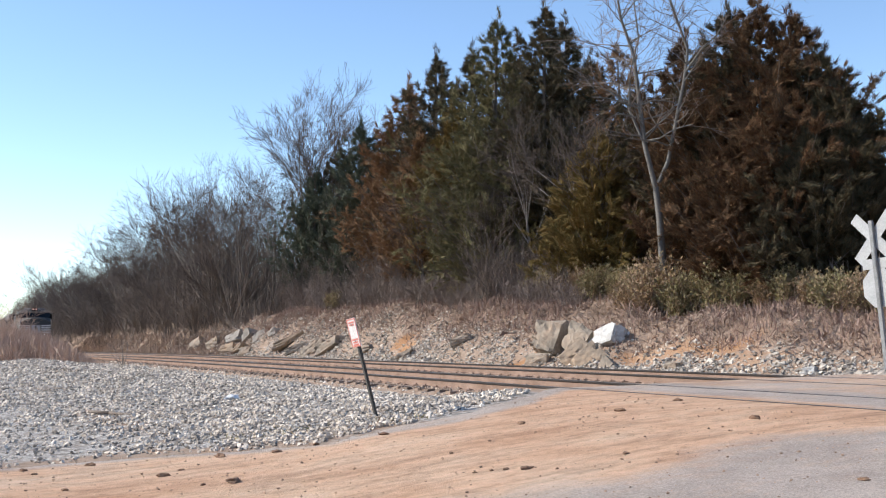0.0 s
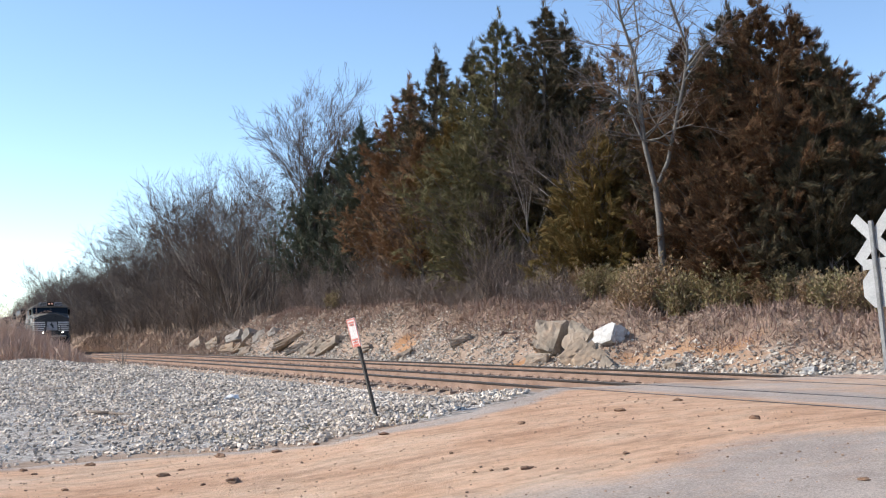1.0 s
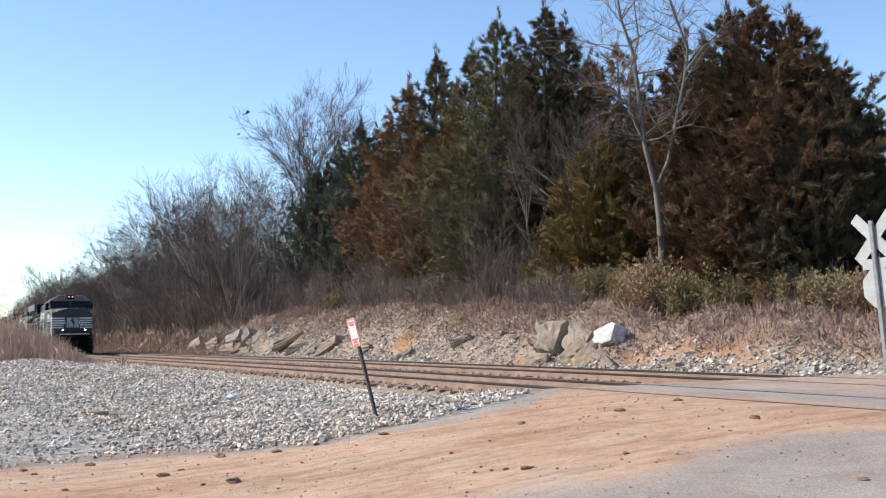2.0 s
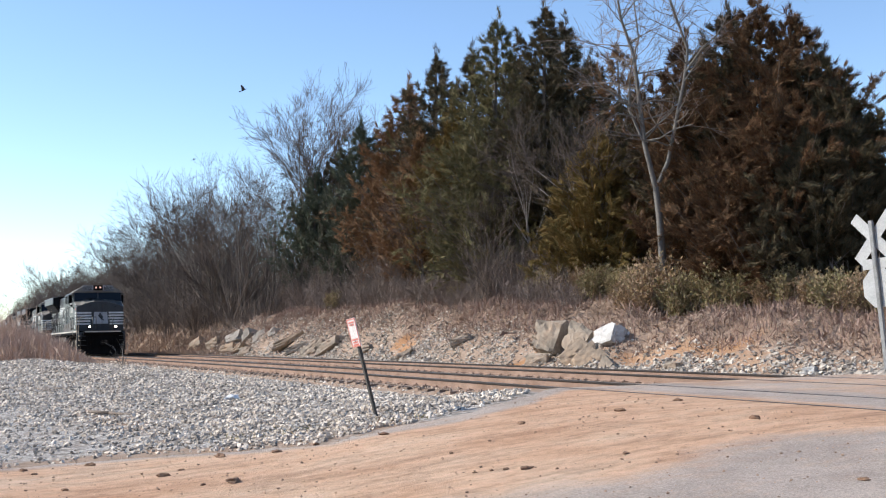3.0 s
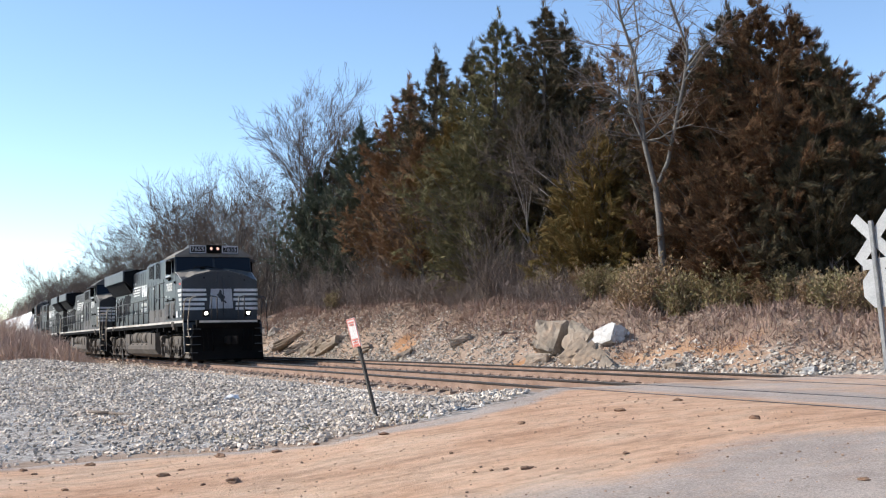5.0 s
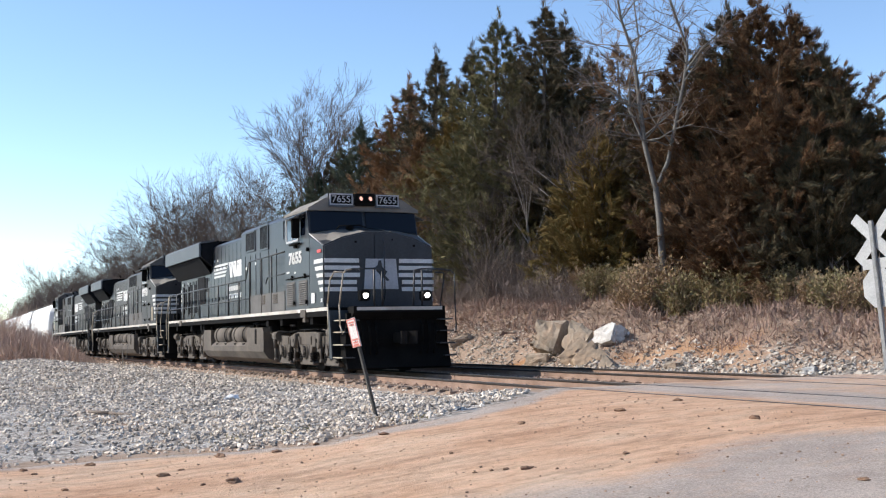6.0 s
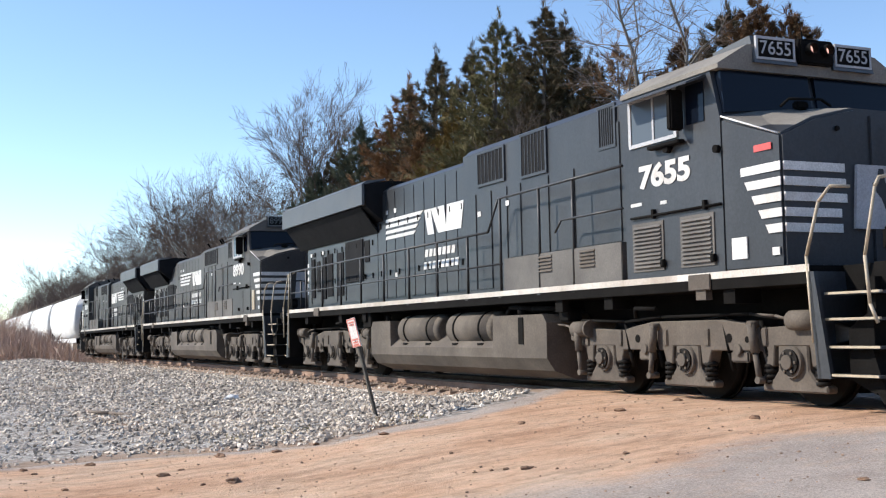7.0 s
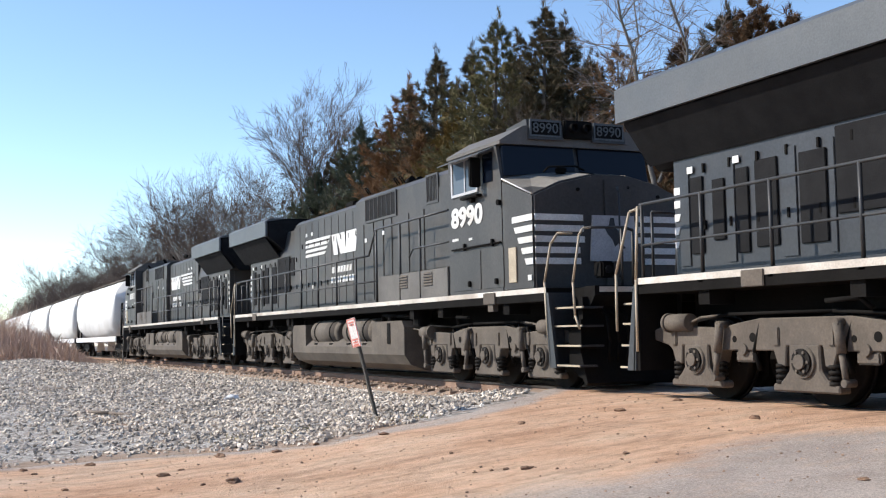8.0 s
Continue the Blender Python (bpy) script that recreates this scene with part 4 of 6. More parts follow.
            slanted(bm, back0, -0.02, back0 - 0.05, -0.02, w - 0.05, w + 0.052, 1.475, s, 0.012)
            part("nose_stripe", bm, M_white, thing, "white speed stripe")
            bm = bmesh.new()
            v1 = 1.44
            inner = 0.54 - 0.01 * k
            if k > 2:
                inner += 0.1
            B(bm, -0.045, -0.02, *sorted((s * inner, s * v1)), w - 0.05, w + 0.052)
            part("nose_stripe", bm, M_white, thing, "white speed stripe")
        if modern:
            plate("warning_label", thing, M_red, 0.12, 0.42, 2.98, 3.06, 1.475, 0.01, 0.0, "red and white warning label", sides=(s,))
        plate("marker_tag", thing, M_white, -0.02 + 0.06, 0.16, 1.75, 1.84, 1.475, 0.012, 0.0, sides=(s,))
    # nose front: door, grey emblem panel with a plain dark shape
    bm = bmesh.new()
    prism(bm, [(-0.42, 2.06), (0.50, 2.06), (0.44, 2.82), (-0.36, 2.82)], 0, 0.02, 0.062)
    emblem = part("emblem_panel", bm, M_nose_grey, thing, "pale grey emblem panel")
    bm = bmesh.new()
    prism(bm, [(0.26, 2.28), (0.14, 2.40), (0.20, 2.50), (0.06, 2.62), (0.04, 2.78), (-0.03, 2.78), (-0.06, 2.66), (-0.14, 2.60), (-0.08, 2.50), (0.0, 2.42), (0.05, 2.30), (0.12, 2.36), (0.18, 2.26)], 0, 0.062, 0.068)
    part("emblem", bm, M_black, emblem)
    bm = bmesh.new()
    B(bm, -0.05, 0.0, -0.42, 0.12, 1.64, 3.42, 0.01)
    door = part("nose_door", bm, paint, thing)
    bm = bmesh.new()
    pipe(bm, [(0.10, 0.10, 1.8), (0.14, 0.10, 1.9), (0.14, 0.10, 3.2), (0.10, 0.10, 3.3)], 0.016)
    part("door_grab", bm, M_greyrail, door)
    for v, w in ((-0.95, 3.16), (0.62, 3.24), (-0.35, 3.3)):
        bm = bmesh.new()
        rod(bm, (0.0, -v, w), (0.05, -v, w), 0.03, 8)
        part("stud", bm, M_shade_black, thing)
    bm = bmesh.new()
    pipe(bm, [(-0.6, -0.9, 3.60), (-0.5, -0.85, 3.68), (-0.55, -0.3, 3.72), (-0.6, -0.1, 3.66)], 0.018)
    part("grab_bar", bm, M_shade_black, thing)
    bm = bmesh.new()
    B(bm, 0.62, 0.72, 0.42, 0.62, 3.60, 3.70, 0.02)
    part("wiper_box", bm, M_shade_black, thing)
    # number boards and headlights over the windshield
    for s in (1, -1):
        bm = bmesh.new()
        pts = [(-0.93, 4.22), (-1.75, 4.30), (-1.75, 4.52), (-1.02, 4.58)]
        prism(bm, pts, 1, *sorted((-s * 0.30, -s * 0.98)))
        nb = part("number_board_housing", bm, M_wing if modern else paint, thing)
        bm = bmesh.new()
        B(bm, 0.94, 0.965, *sorted((s * 0.36, s * 0.92)), 4.30, 4.53)
        board = part("number_board", bm, M_shade_black, nb)
        bm = bmesh.new()
        for v0, v1, w0, w1 in ((0.33, 0.95, 4.53, 4.565), (0.33, 0.95, 4.27, 4.30), (0.33, 0.36, 4.30, 4.53), (0.92, 0.95, 4.30, 4.53)):
            B(bm, 0.932, 0.97, *sorted((s * v0, s * v1)), w0, w1)
        part("board_frame", bm, M_nose_grey if modern else M_wing, board, "pale frame round the number board")
        if number:
            lettering(number, 0.17, nb, pose(-0.935, -s * 0.64, 4.415, 90, 0, 90), M_nose_grey if modern else M_wing, "board_number", 0, 1.05)
    bm = bmesh.new()
    B(bm, 0.90, 1.6, -0.28, 0.28, 4.26, 4.58, 0.02)
    hl = part("headlight_housing", bm, M_shade_black, thing)
    for s in (1, -1):
        bm = bmesh.new()
        rod(bm, (-0.91, s * 0.13, 4.44), (-0.895, s * 0.13, 4.44), 0.062, 16)
        part("headlight", bm, M_lens if number == "7655" else M_grille, hl, "round glowing headlight" if number == "7655" else "unlit headlight")
        # added ring that cuts the lens glow off at steep angles
        bm = bmesh.new()
        rings = [[bm.verts.new((x, s * 0.13 + r * math.cos(a), 4.44 + r * math.sin(a))) for a in (math.tau * i / 16 for i in range(16))] for x, r in ((-0.905, 0.065), (-0.80, 0.065), (-0.80, 0.078), (-0.905, 0.078))]
        for k in range(4):
            for i in range(16):
                bm.faces.new((rings[k][i], rings[k][(i + 1) % 16], rings[(k + 1) % 4][(i + 1) % 16], rings[(k + 1) % 4][i]))
        bmesh.ops.recalc_face_normals(bm, faces=bm.faces)
        part("lamp_hood", bm, M_shade_black, hl)
    # hood behind the cab
    zc = 4.32 if modern else 4.12
    bm = bmesh.new()
    loft(bm, [(u, both([(1.20, 1.60), (1.20, zc - 0.12), (1.05, zc), (0.5, zc + 0.04)])) for u in (3.12, 8.95)])
    part("forward_hood", bm, paint, thing)
    bm = bmesh.new()
    he = 4.20 if modern else 4.06
    loft(bm, [(u, both([(1.05, 1.60), (1.05, he - 0.10), (0.92, he), (0.45, he + 0.03)])) for u in (8.95, 14.2)])
    part("engine_hood", bm, paint, thing)
    bm = bmesh.new()
    loft(bm, [(u, both([(1.05, 1.60), (1.05, 3.10), (1.05, 3.2), (0.9, 3.9)])) for u in (14.2, 19.0)])
    part("radiator_hood", bm, paint, thing)
    r0, r1 = (13.42, 19.62) if modern else (15.45, 19.7)
    top, low = (4.26, 3.80) if modern else (4.20, 3.78)
    bm = bmesh.new()
    loft(bm, [(r0 + 0.02, both([(0.9, 3.30), (1.45, low - 0.03), (1.5, top), (0.9, top + 0.10)])), (r1 - 0.05, both([(0.9, 3.15), (1.45, low - 0.03), (1.5, top), (0.9, top + 0.10)]))])
    part("radiator_core", bm, M_grille, thing)
    for s in (1, -1):
        bm = bmesh.new()
        prism(bm, [(-s * 1.51, low), (-s * 1.57, low), (-s * 1.57, top), (-s * 1.45, top + 0.08), (-s * 1.0, top + 0.14), (-s * 1.0, top + 0.11), (-s * 1.51, top)], 0, -r1, -r0)
        part("radiator_wing", bm, M_wing, thing, "grey overhanging radiator wing")
        bm = bmesh.new()
        prism(bm, [(-s * 1.08, 3.20), (-s * 1.50, low - 0.02), (-s * 1.47, low - 0.02), (-s * 1.05, 3.22)], 0, -r1 + 0.1, -r0 - 0.3)
        part("radiator_screen", bm, M_grille, thing)
    # panels and doors on the hoods
    dz = 0 if modern else -0.16
    for u0, u1, w0, w1 in ((7.30, 8.28, 3.60, 4.14), (5.82, 6.61, 3.54, 4.20), (3.78, 4.17, 3.64, 4.20)) if modern else ((6.45, 8.25, 3.50, 3.98), (4.25, 4.75, 3.55, 4.05)):
        for p in plate("intake_grille", thing, M_grille, u0, u1, w0, w1, 1.20, 0.02, 0.004, "dark intake grille"):
            s = 1 if p.data.vertices[0].co.y < 0 else -1
            bm = bmesh.new()
            for a, b, c, d in ((u0 - 0.05, u1 + 0.05, w0 - 0.05, w0), (u0 - 0.05, u1 + 0.05, w1, w1 + 0.04), (u0 - 0.05, u0, w0, w1), (u1, u1 + 0.05, w0, w1)):
                B(bm, a, b, *sorted((s * 1.2, s * 1.232)), c, d)
            for k in range(1, 7):
                u = u0 + (u1 - u0) * k / 7
                B(bm, u - 0.008, u + 0.008, *sorted((s * 1.22, s * 1.228)), w0, w1)
            part("grille_frame", bm, paint, p)
    for u0, u1 in ((3.66, 4.86), (4.95, 5.65), (5.75, 6.60), (6.70, 7.10), (7.2, 7.72), (7.8, 8.35), (8.42, 8.9)):
        plate("hood_door", thing, paint, u0, u1, 2.2 if u0 < 7 else 1.70, 3.44 if u0 > 4.9 else 3.95 + dz, 1.20, 0.018, 0.006)
    u = 9.02
    while u < 14.0:
        plate("hood_door", thing, paint, u, u + 0.50, 1.72, he - 0.16, 1.05, 0.016, 0.006)
        u += 0.53
    for s in (1, -1):
        bm = bmesh.new()
        B(bm, 3.30, 6.88, *sorted((s * 1.2, s * 1.47)), 1.60, 2.16, 0.01)
        part("battery_box", bm, M_tan_dust, thing, "dusty battery box")
        for u in (4.0, 5.25):
            bm = bmesh.new()
            for k in range(5):
                w = 1.86 + k * 0.055
                prism(bm, [(-s * 1.47, w), (-s * 1.495, w), (-s * 1.47, w + 0.035)], 0, -(u + 0.42), -u)
            part("vent_slats", bm, M_grime, thing)
        bm = bmesh.new()
        B(bm, 0, 0.035, *sorted((s * 1.06, s * 1.085)), -0.06, 0.06)
        latch = part("door_latch", bm, M_shade_black, thing)
        latch.location = (-9.3, 0, 2.27)
        for u in np.arange(9.83, 18.8, 0.53):
            share(latch, thing, pose(-u, 0, 2.27))
        for u in np.arange(9.3, 18.8, 0.53):
            share(latch, thing, pose(-u, 0, 3.02 if u > 14 else 3.33))
    for u0, u1, w0, w1 in ((18.36, 18.62, 1.90, 2.92), (17.92, 18.16, 2.05, 2.84), (17.45, 17.68, 1.85, 2.92), (16.92, 17.32, 1.90, 2.97), (16.10, 16.54, 1.88, 2.95), (14.75, 15.94, 2.17, 3.16), (14.3, 14.62, 2.6, 3.1)):
        plate("louvred_door", thing, M_grille, u0, u1, w0, w1, 1.05, 0.03, 0.008, "dark louvred door")
    for u0, u1, w0, w1 in ((18.66, 18.86, 1.75, 3.05), (17.72, 17.88, 1.75, 3.05), (16.6, 16.86, 1.75, 3.05), (15.97, 16.06, 1.75, 3.05)):
        plate("hood_panel", thing, paint, u0, u1, w0, w1, 1.05, 0.02, 0.006)
    # white flashes at the hood's end
    for s in (1, -1):
        for u, w in ((18.55, 2.98), (17.60, 2.99), (12.62, 3.56), (13.10, 3.56), (12.6, 2.16), (8.2, 3.02), (7.1, 3.10)):
            bm = bmesh.new()
            B(bm, u, u + 0.12, *sorted((s * (1.072 if u > 9 else 1.222), s * (1.082 if u > 9 else 1.23))), w, w + 0.09)
            part("white_tag", bm, M_white, thing)
        for k in range(5):
            bm = bmesh.new()
            w = 2.78 - k * 0.18
            slanted(bm, 19.0, 18.82 + 0.02 * k, 19.0, 18.86 + 0.02 * k, w - 0.05, w + 0.05, 1.05, s, 0.012)
            part("rear_stripe", bm, M_white, thing, "white speed stripe")
        # emblem on the engine hood: speed lines and two slanted blocks, all plain shapes
        for k in range(4):
            w = 3.04 + k * 0.125
            bm = bmesh.new()
            slanted(bm, 13.22, 11.55 - 0.13 * k, 13.26, 11.68 - 0.13 * k, w - 0.036, w + 0.036, 1.068, s, 0.01)
            part("emblem_bar", bm, M_white, thing, "white emblem bar")
        bm = bmesh.new()
        slanted(bm, 11.10, 10.78, 10.93, 10.62, 2.92, 3.44, 1.068, s, 0.01)
        slanted(bm, 10.78, 10.50, 10.42, 10.20, 2.92, 3.44, 1.069, s, 0.01)
        slanted(bm, 10.42, 10.12, 10.30, 10.02, 2.92, 3.44, 1.070, s, 0.01)
        part("emblem_block", bm, M_white, thing, "white emblem block")
        bm = bmesh.new()
        slanted(bm, 9.98, 9.22, 10.04, 9.36, 2.92, 3.44, 1.068, s, 0.01)
        part("emblem_block", bm, M_white, thing, "white emblem block")
        for w, n in ((2.55, 7), (2.30, 8)):
            bm = bmesh.new()
            for k in range(n):
                u = 11.16 - k * 0.215 - (0.07 if w > 2.4 else 0)
                slanted(bm, u - 0.02, u - 0.17, u + 0.02, u - 0.13, w - 0.075, w + 0.075, 1.068, s, 0.01)
            part("lettering_bar", bm, M_white, thing, "row of plain white bars")
    # fuel tank with air reservoirs
    bm = bmesh.new()
    secs = []
    for u, wt in ((5.50, 1.06), (5.62, 1.20), (7.36, 1.20), (7.37, 0.66), (12.11, 0.66), (12.12, 1.20), (13.14, 1.20), (13.24, 1.08)):
        secs.append((u, both([(0.95, 0.16), (1.32, 0.30), (1.46, 0.50), (1.46, wt), (0.90, wt if wt > 1 else 1.18)])))
    loft(bm, secs)
    part("fuel_tank", bm, M_grime, thing, "dusty grey-brown fuel tank")
    for s in (1, -1):
        for u0, u1 in ((7.55, 9.45), (9.85, 11.85)):
            bm = bmesh.new()
            c = (1.14, 1.0)
            rod(bm, (-u1 + 0.1, -s * c[0], c[1]), (-u0 - 0.1, -s * c[0], c[1]), 0.30, 22)
            rod(bm, (-u1 + 0.1, -s * c[0], c[1]), (-u1, -s * c[0], c[1]), 0.30, 22, 0.22)
            rod(bm, (-u0 - 0.1, -s * c[0], c[1]), (-u0, -s * c[0], c[1]), 0.30, 22, 0.22)
            res = part("air_reservoir", bm, M_grime, thing)
            for u in (u0 + 0.42, u1 - 0.42):
                bm = bmesh.new()
                rod(bm, (-u - 0.03, -s * c[0], c[1]), (-u + 0.03, -s * c[0], c[1]), 0.312, 22)
                B(bm, u - 0.1, u + 0.1, *sorted((s * 1.2, s * 1.42)), 0.64, 0.74)
                part("strap", bm, M_shade_black, res)
        bm = bmesh.new()
        B(bm, 6.25, 6.42, *sorted((s * 1.46, s * 1.475)), 0.72, 1.16, 0.005)
        part("sight_gauge", bm, M_shade_black, thing)
        for u, r in ((6.6, 0.07), (12.6, 0.05)):
            bm = bmesh.new()
            rod(bm, (-u, -s * 1.3, 1.18), (-u, -s * 1.3, 1.32), r, 10)
            part("filler_cap", bm, M_shade_black, thing)
        bm = bmesh.new()
        pipe(bm, [(-7.1, -s * 1.3, 1.25), (-6.9, -s * 1.35, 1.34), (-6.2, -s * 1.3, 1.3), (-5.4, -s * 1.2, 1.28)], 0.04)
        part("fuel_pipe", bm, M_shade_black, thing)
        for u0, u1, v1 in ((5.0, 5.3, 1.35), (13.4, 13.9, 1.4)):
            bm = bmesh.new()
            B(bm, u0, u1, *sorted((s * 1.1, s * v1)), 1.07, 1.40, 0.02)
            part("valve_box", bm, M_shade_black, thing)
    six_wheel_truck(thing, 2.20, False)
    six_wheel_truck(thing, 16.40, True)
    # walkway handrails
    for s in (1, -1):
        y = -s * 1.46
        bm = bmesh.new()
        pipe(bm, [(-19.25, y, 2.62), (-7.46, y, 2.66), (-7.05, y, 3.20), (-3.2, -s * 1.48, 3.22)], 0.022)
        pipe(bm, [(-19.25, y, 2.06), (-6.95, y, 2.08)], 0.018)
        pipe(bm, [(-5.1, -s * 1.49, 2.45), (-4.9, -s * 1.49, 2.62), (-3.2, -s * 1.49, 2.62)], 0.018)
        part("handrail", bm, M_greyrail, thing)
        for u in (19.2, 17.9, 16.6, 15.2, 13.85, 12.45, 11.05, 9.65, 8.3, 7.0, 5.65, 4.6):
            bm = bmesh.new()
            rod(bm, (-u, y, 1.55), (-u, y, 2.64 if u > 7.2 else 3.20), 0.026, 6)
            B(bm, u - 0.05, u + 0.05, *sorted((s * 1.40, s * 1.50)), 1.50, 1.60)
            part("stanchion", bm, M_greyrail, thing)
        # corner steps with curved grab irons
        stairs(thing, -0.40, -1.36, 1.50, s, 1)
        stairs(thing, 19.80, 19.30, 1.50, s, -1)
        for pts in ([(0.44, 1.48, 0.75), (0.40, 1.50, 1.7), (0.62, 1.50, 2.28), (0.74, 1.44, 2.44), (0.78, 1.2, 2.44)], [(1.36, 1.46, 0.95), (1.30, 1.50, 1.15), (1.26, 1.50, 1.65), (1.38, 1.44, 2.36), (1.36, 1.36, 2.46), (1.34, 1.22, 2.48)], [(-19.34, 1.50, 0.62), (-19.30, 1.52, 1.6), (-19.24, 1.50, 2.6)], [(-19.86, 1.48, 0.9), (-19.82, 1.50, 1.7), (-19.5, 1.46, 2.55), (-19.4, 1.3, 2.62)]):
            bm = bmesh.new()
            pipe(bm, [(a, -s * b, c) for a, b, c in pts], 0.019, 8)
            # irons on the left flank get a dark colour in place of shade
            part("grab_iron", bm, M_cream if s > 0 else M_greyrail, thing, "cream curved grab iron" if s > 0 else "curved grab iron coloured dark to imitate shade")
        bm = bmesh.new()
        pipe(bm, [(-19.84, -s * 0.85, 1.6), (-19.84, -s * 0.85, 2.6), (-19.84, -s * 0.35, 2.6), (-19.84, -s * 0.35, 1.6)], 0.022)
        part("end_railing", bm, M_greyrail, thing)
        bm = bmesh.new()
        pipe(bm, [(1.34, -s * 1.22, 2.48), (1.30, -s * 0.62, 2.50), (1.28, -s * 0.42, 2.46), (1.24, -s * 0.40, 1.6)], 0.024)
        pipe(bm, [(1.26, -s * 0.62, 1.6), (1.28, -s * 0.62, 2.50)], 0.026)
        part("end_railing", bm, M_greyrail, thing)
        # ditch light
        bm = bmesh.new()
        B(bm, -1.16, -0.92, *sorted((s * 0.68, s * 0.92)), 1.73, 1.99, 0.03)
        dl = part("ditch_light", bm, M_shade_black, thing)
        bm = bmesh.new()
        rod(bm, (1.16, -s * 0.80, 1.86), (1.19, -s * 0.80, 1.86), 0.062, 16)
        part("lamp", bm, M_lamp if number == "7655" else M_grille, dl, "glowing ditch lamp" if number == "7655" else "unlit lamp")
    # pilot, anticlimber, couplers and hoses
    bm = bmesh.new()
    prism(bm, [(1.36, 1.46), (1.36, 1.60), (1.06, 1.60), (1.06, 1.30), (1.22, 1.30)], 1, -1.18, 1.18)
    climber = part("anticlimber", bm, M_shade_black, thing)
    bm = bmesh.new()
    B(bm, -1.368, -1.362, -1.10, 1.10, 1.505, 1.585)
    part("platform_stripe", bm, M_stripe_side, climber, "white stripe along the platform's edge")
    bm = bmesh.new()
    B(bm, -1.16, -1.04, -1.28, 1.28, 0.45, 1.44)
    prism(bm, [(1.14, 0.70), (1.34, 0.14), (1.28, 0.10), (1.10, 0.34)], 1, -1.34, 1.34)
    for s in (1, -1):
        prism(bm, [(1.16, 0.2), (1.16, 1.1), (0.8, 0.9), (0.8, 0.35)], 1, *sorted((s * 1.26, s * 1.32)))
    part("pilot_plow", bm, M_shade_black, thing, "black pilot plow with shade worked into its colour")
    for x0, x1, xe in ((1.12, 1.72, 1.95), (-19.85, -20.18, -20.42)):
        d = 1 if x1 > x0 else -1
        bm = bmesh.new()
        B(bm, *sorted((-x0, -x1)), -0.12, 0.12, 0.72, 0.98, 0.03)
        prism(bm, [(x1, -0.16), (xe, -0.22), (xe, -0.10), (x1 + 0.07 * d, 0.0), (xe, 0.16), (xe - 0.1 * d, 0.24), (x1, 0.2)], 2, 0.70, 1.0)
        part("coupler", bm, M_wheel, thing, "rusty knuckle coupler")
        for v in (-0.95, -0.78, -0.6, 0.6, 0.78, 0.95):
            bm = bmesh.new()
            pipe(bm, [(x0, v, 1.25), (x0 + 0.18 * d, v, 1.15), (x0 + 0.22 * d, v * 0.97, 0.75), (x0 + 0.12 * d, v * 0.95, 0.45)], 0.022)
            part("air_hose", bm, M_shade_black, thing)
    bm = bmesh.new()
    for s in (1, -1):
        B(bm, 19.30, 19.36, *sorted((s * 0.85, s * 1.49)), 0.36, 1.5)
    B(bm, 19.80, 19.87, -1.2, 1.2, 0.5, 1.5)
    part("rear_end_plate", bm, M_shade_black, thing)
    bm = bmesh.new()
    B(bm, 19.0, 19.04, -0.9, 0.9, 1.65, 3.7, 0.01)
    B(bm, 19.04, 19.12, -0.22, 0.22, 3.4, 3.62, 0.02)
    part("end_door", bm, paint, thing)
    # roof fittings
    bm = bmesh.new()
    B(bm, 9.6, 10.6, -0.45, 0.45, 4.18, 4.34, 0.03)
    part("exhaust_stack", bm, M_shade_black, thing)
    bm = bmesh.new()
    B(bm, 11.6, 12.2, -0.3, 0.3, 4.18, 4.40, 0.03)
    part("roof_hatch", bm, M_shade_black, thing)
    bm = bmesh.new()
    B(bm, 1.9, 2.9, -0.55, 0.55, 4.48, 4.62, 0.04)
    part("roof_unit", bm, M_tan_dust, thing)
    bm = bmesh.new()
    for v in (-0.2, 0.0, 0.2):
        rod(bm, (-8.3, v, 4.46), (-7.9, v, 4.46), 0.03, 8, 0.09)
    rod(bm, (-8.2, -0.25, 4.40), (-8.2, 0.25, 4.40), 0.03, 8)
    rod(bm, (-8.2, 0, 4.2), (-8.2, 0, 4.42), 0.03, 8)
    part("horn", bm, M_shade_black, thing)
    bm = bmesh.new()
    rod(bm, (-1.6, 0.4, 4.5), (-1.6, 0.4, 4.9), 0.012, 5)
    part("antenna", bm, M_shade_black, thing)
    for s in (1, -1):
        for u in (3.3, 6.9, 7.2, 9.0, 13.3):
            bm = bmesh.new()
            pipe(bm, [(-u, -s * 0.85, 4.22), (-u, -s * 0.95, 4.36), (-u + 0.12, -s * 0.95, 4.36), (-u + 0.12, -s * 0.85, 4.22)], 0.016, 5)
            part("lifting_eye", bm, M_shade_black, thing)
    return thing


lead = locomotive("7655", "black diesel locomotive with white nose stripes and lit lamps")
second = locomotive("8990", "faded black diesel locomotive with white nose stripes and dusty flanks", False)
third = locomotive("", "dusty black diesel locomotive coupled rear end forward", False)
TRAIN += [(lead, 0.0, False), (second, 22.25, False), (third, 63.0, True)]


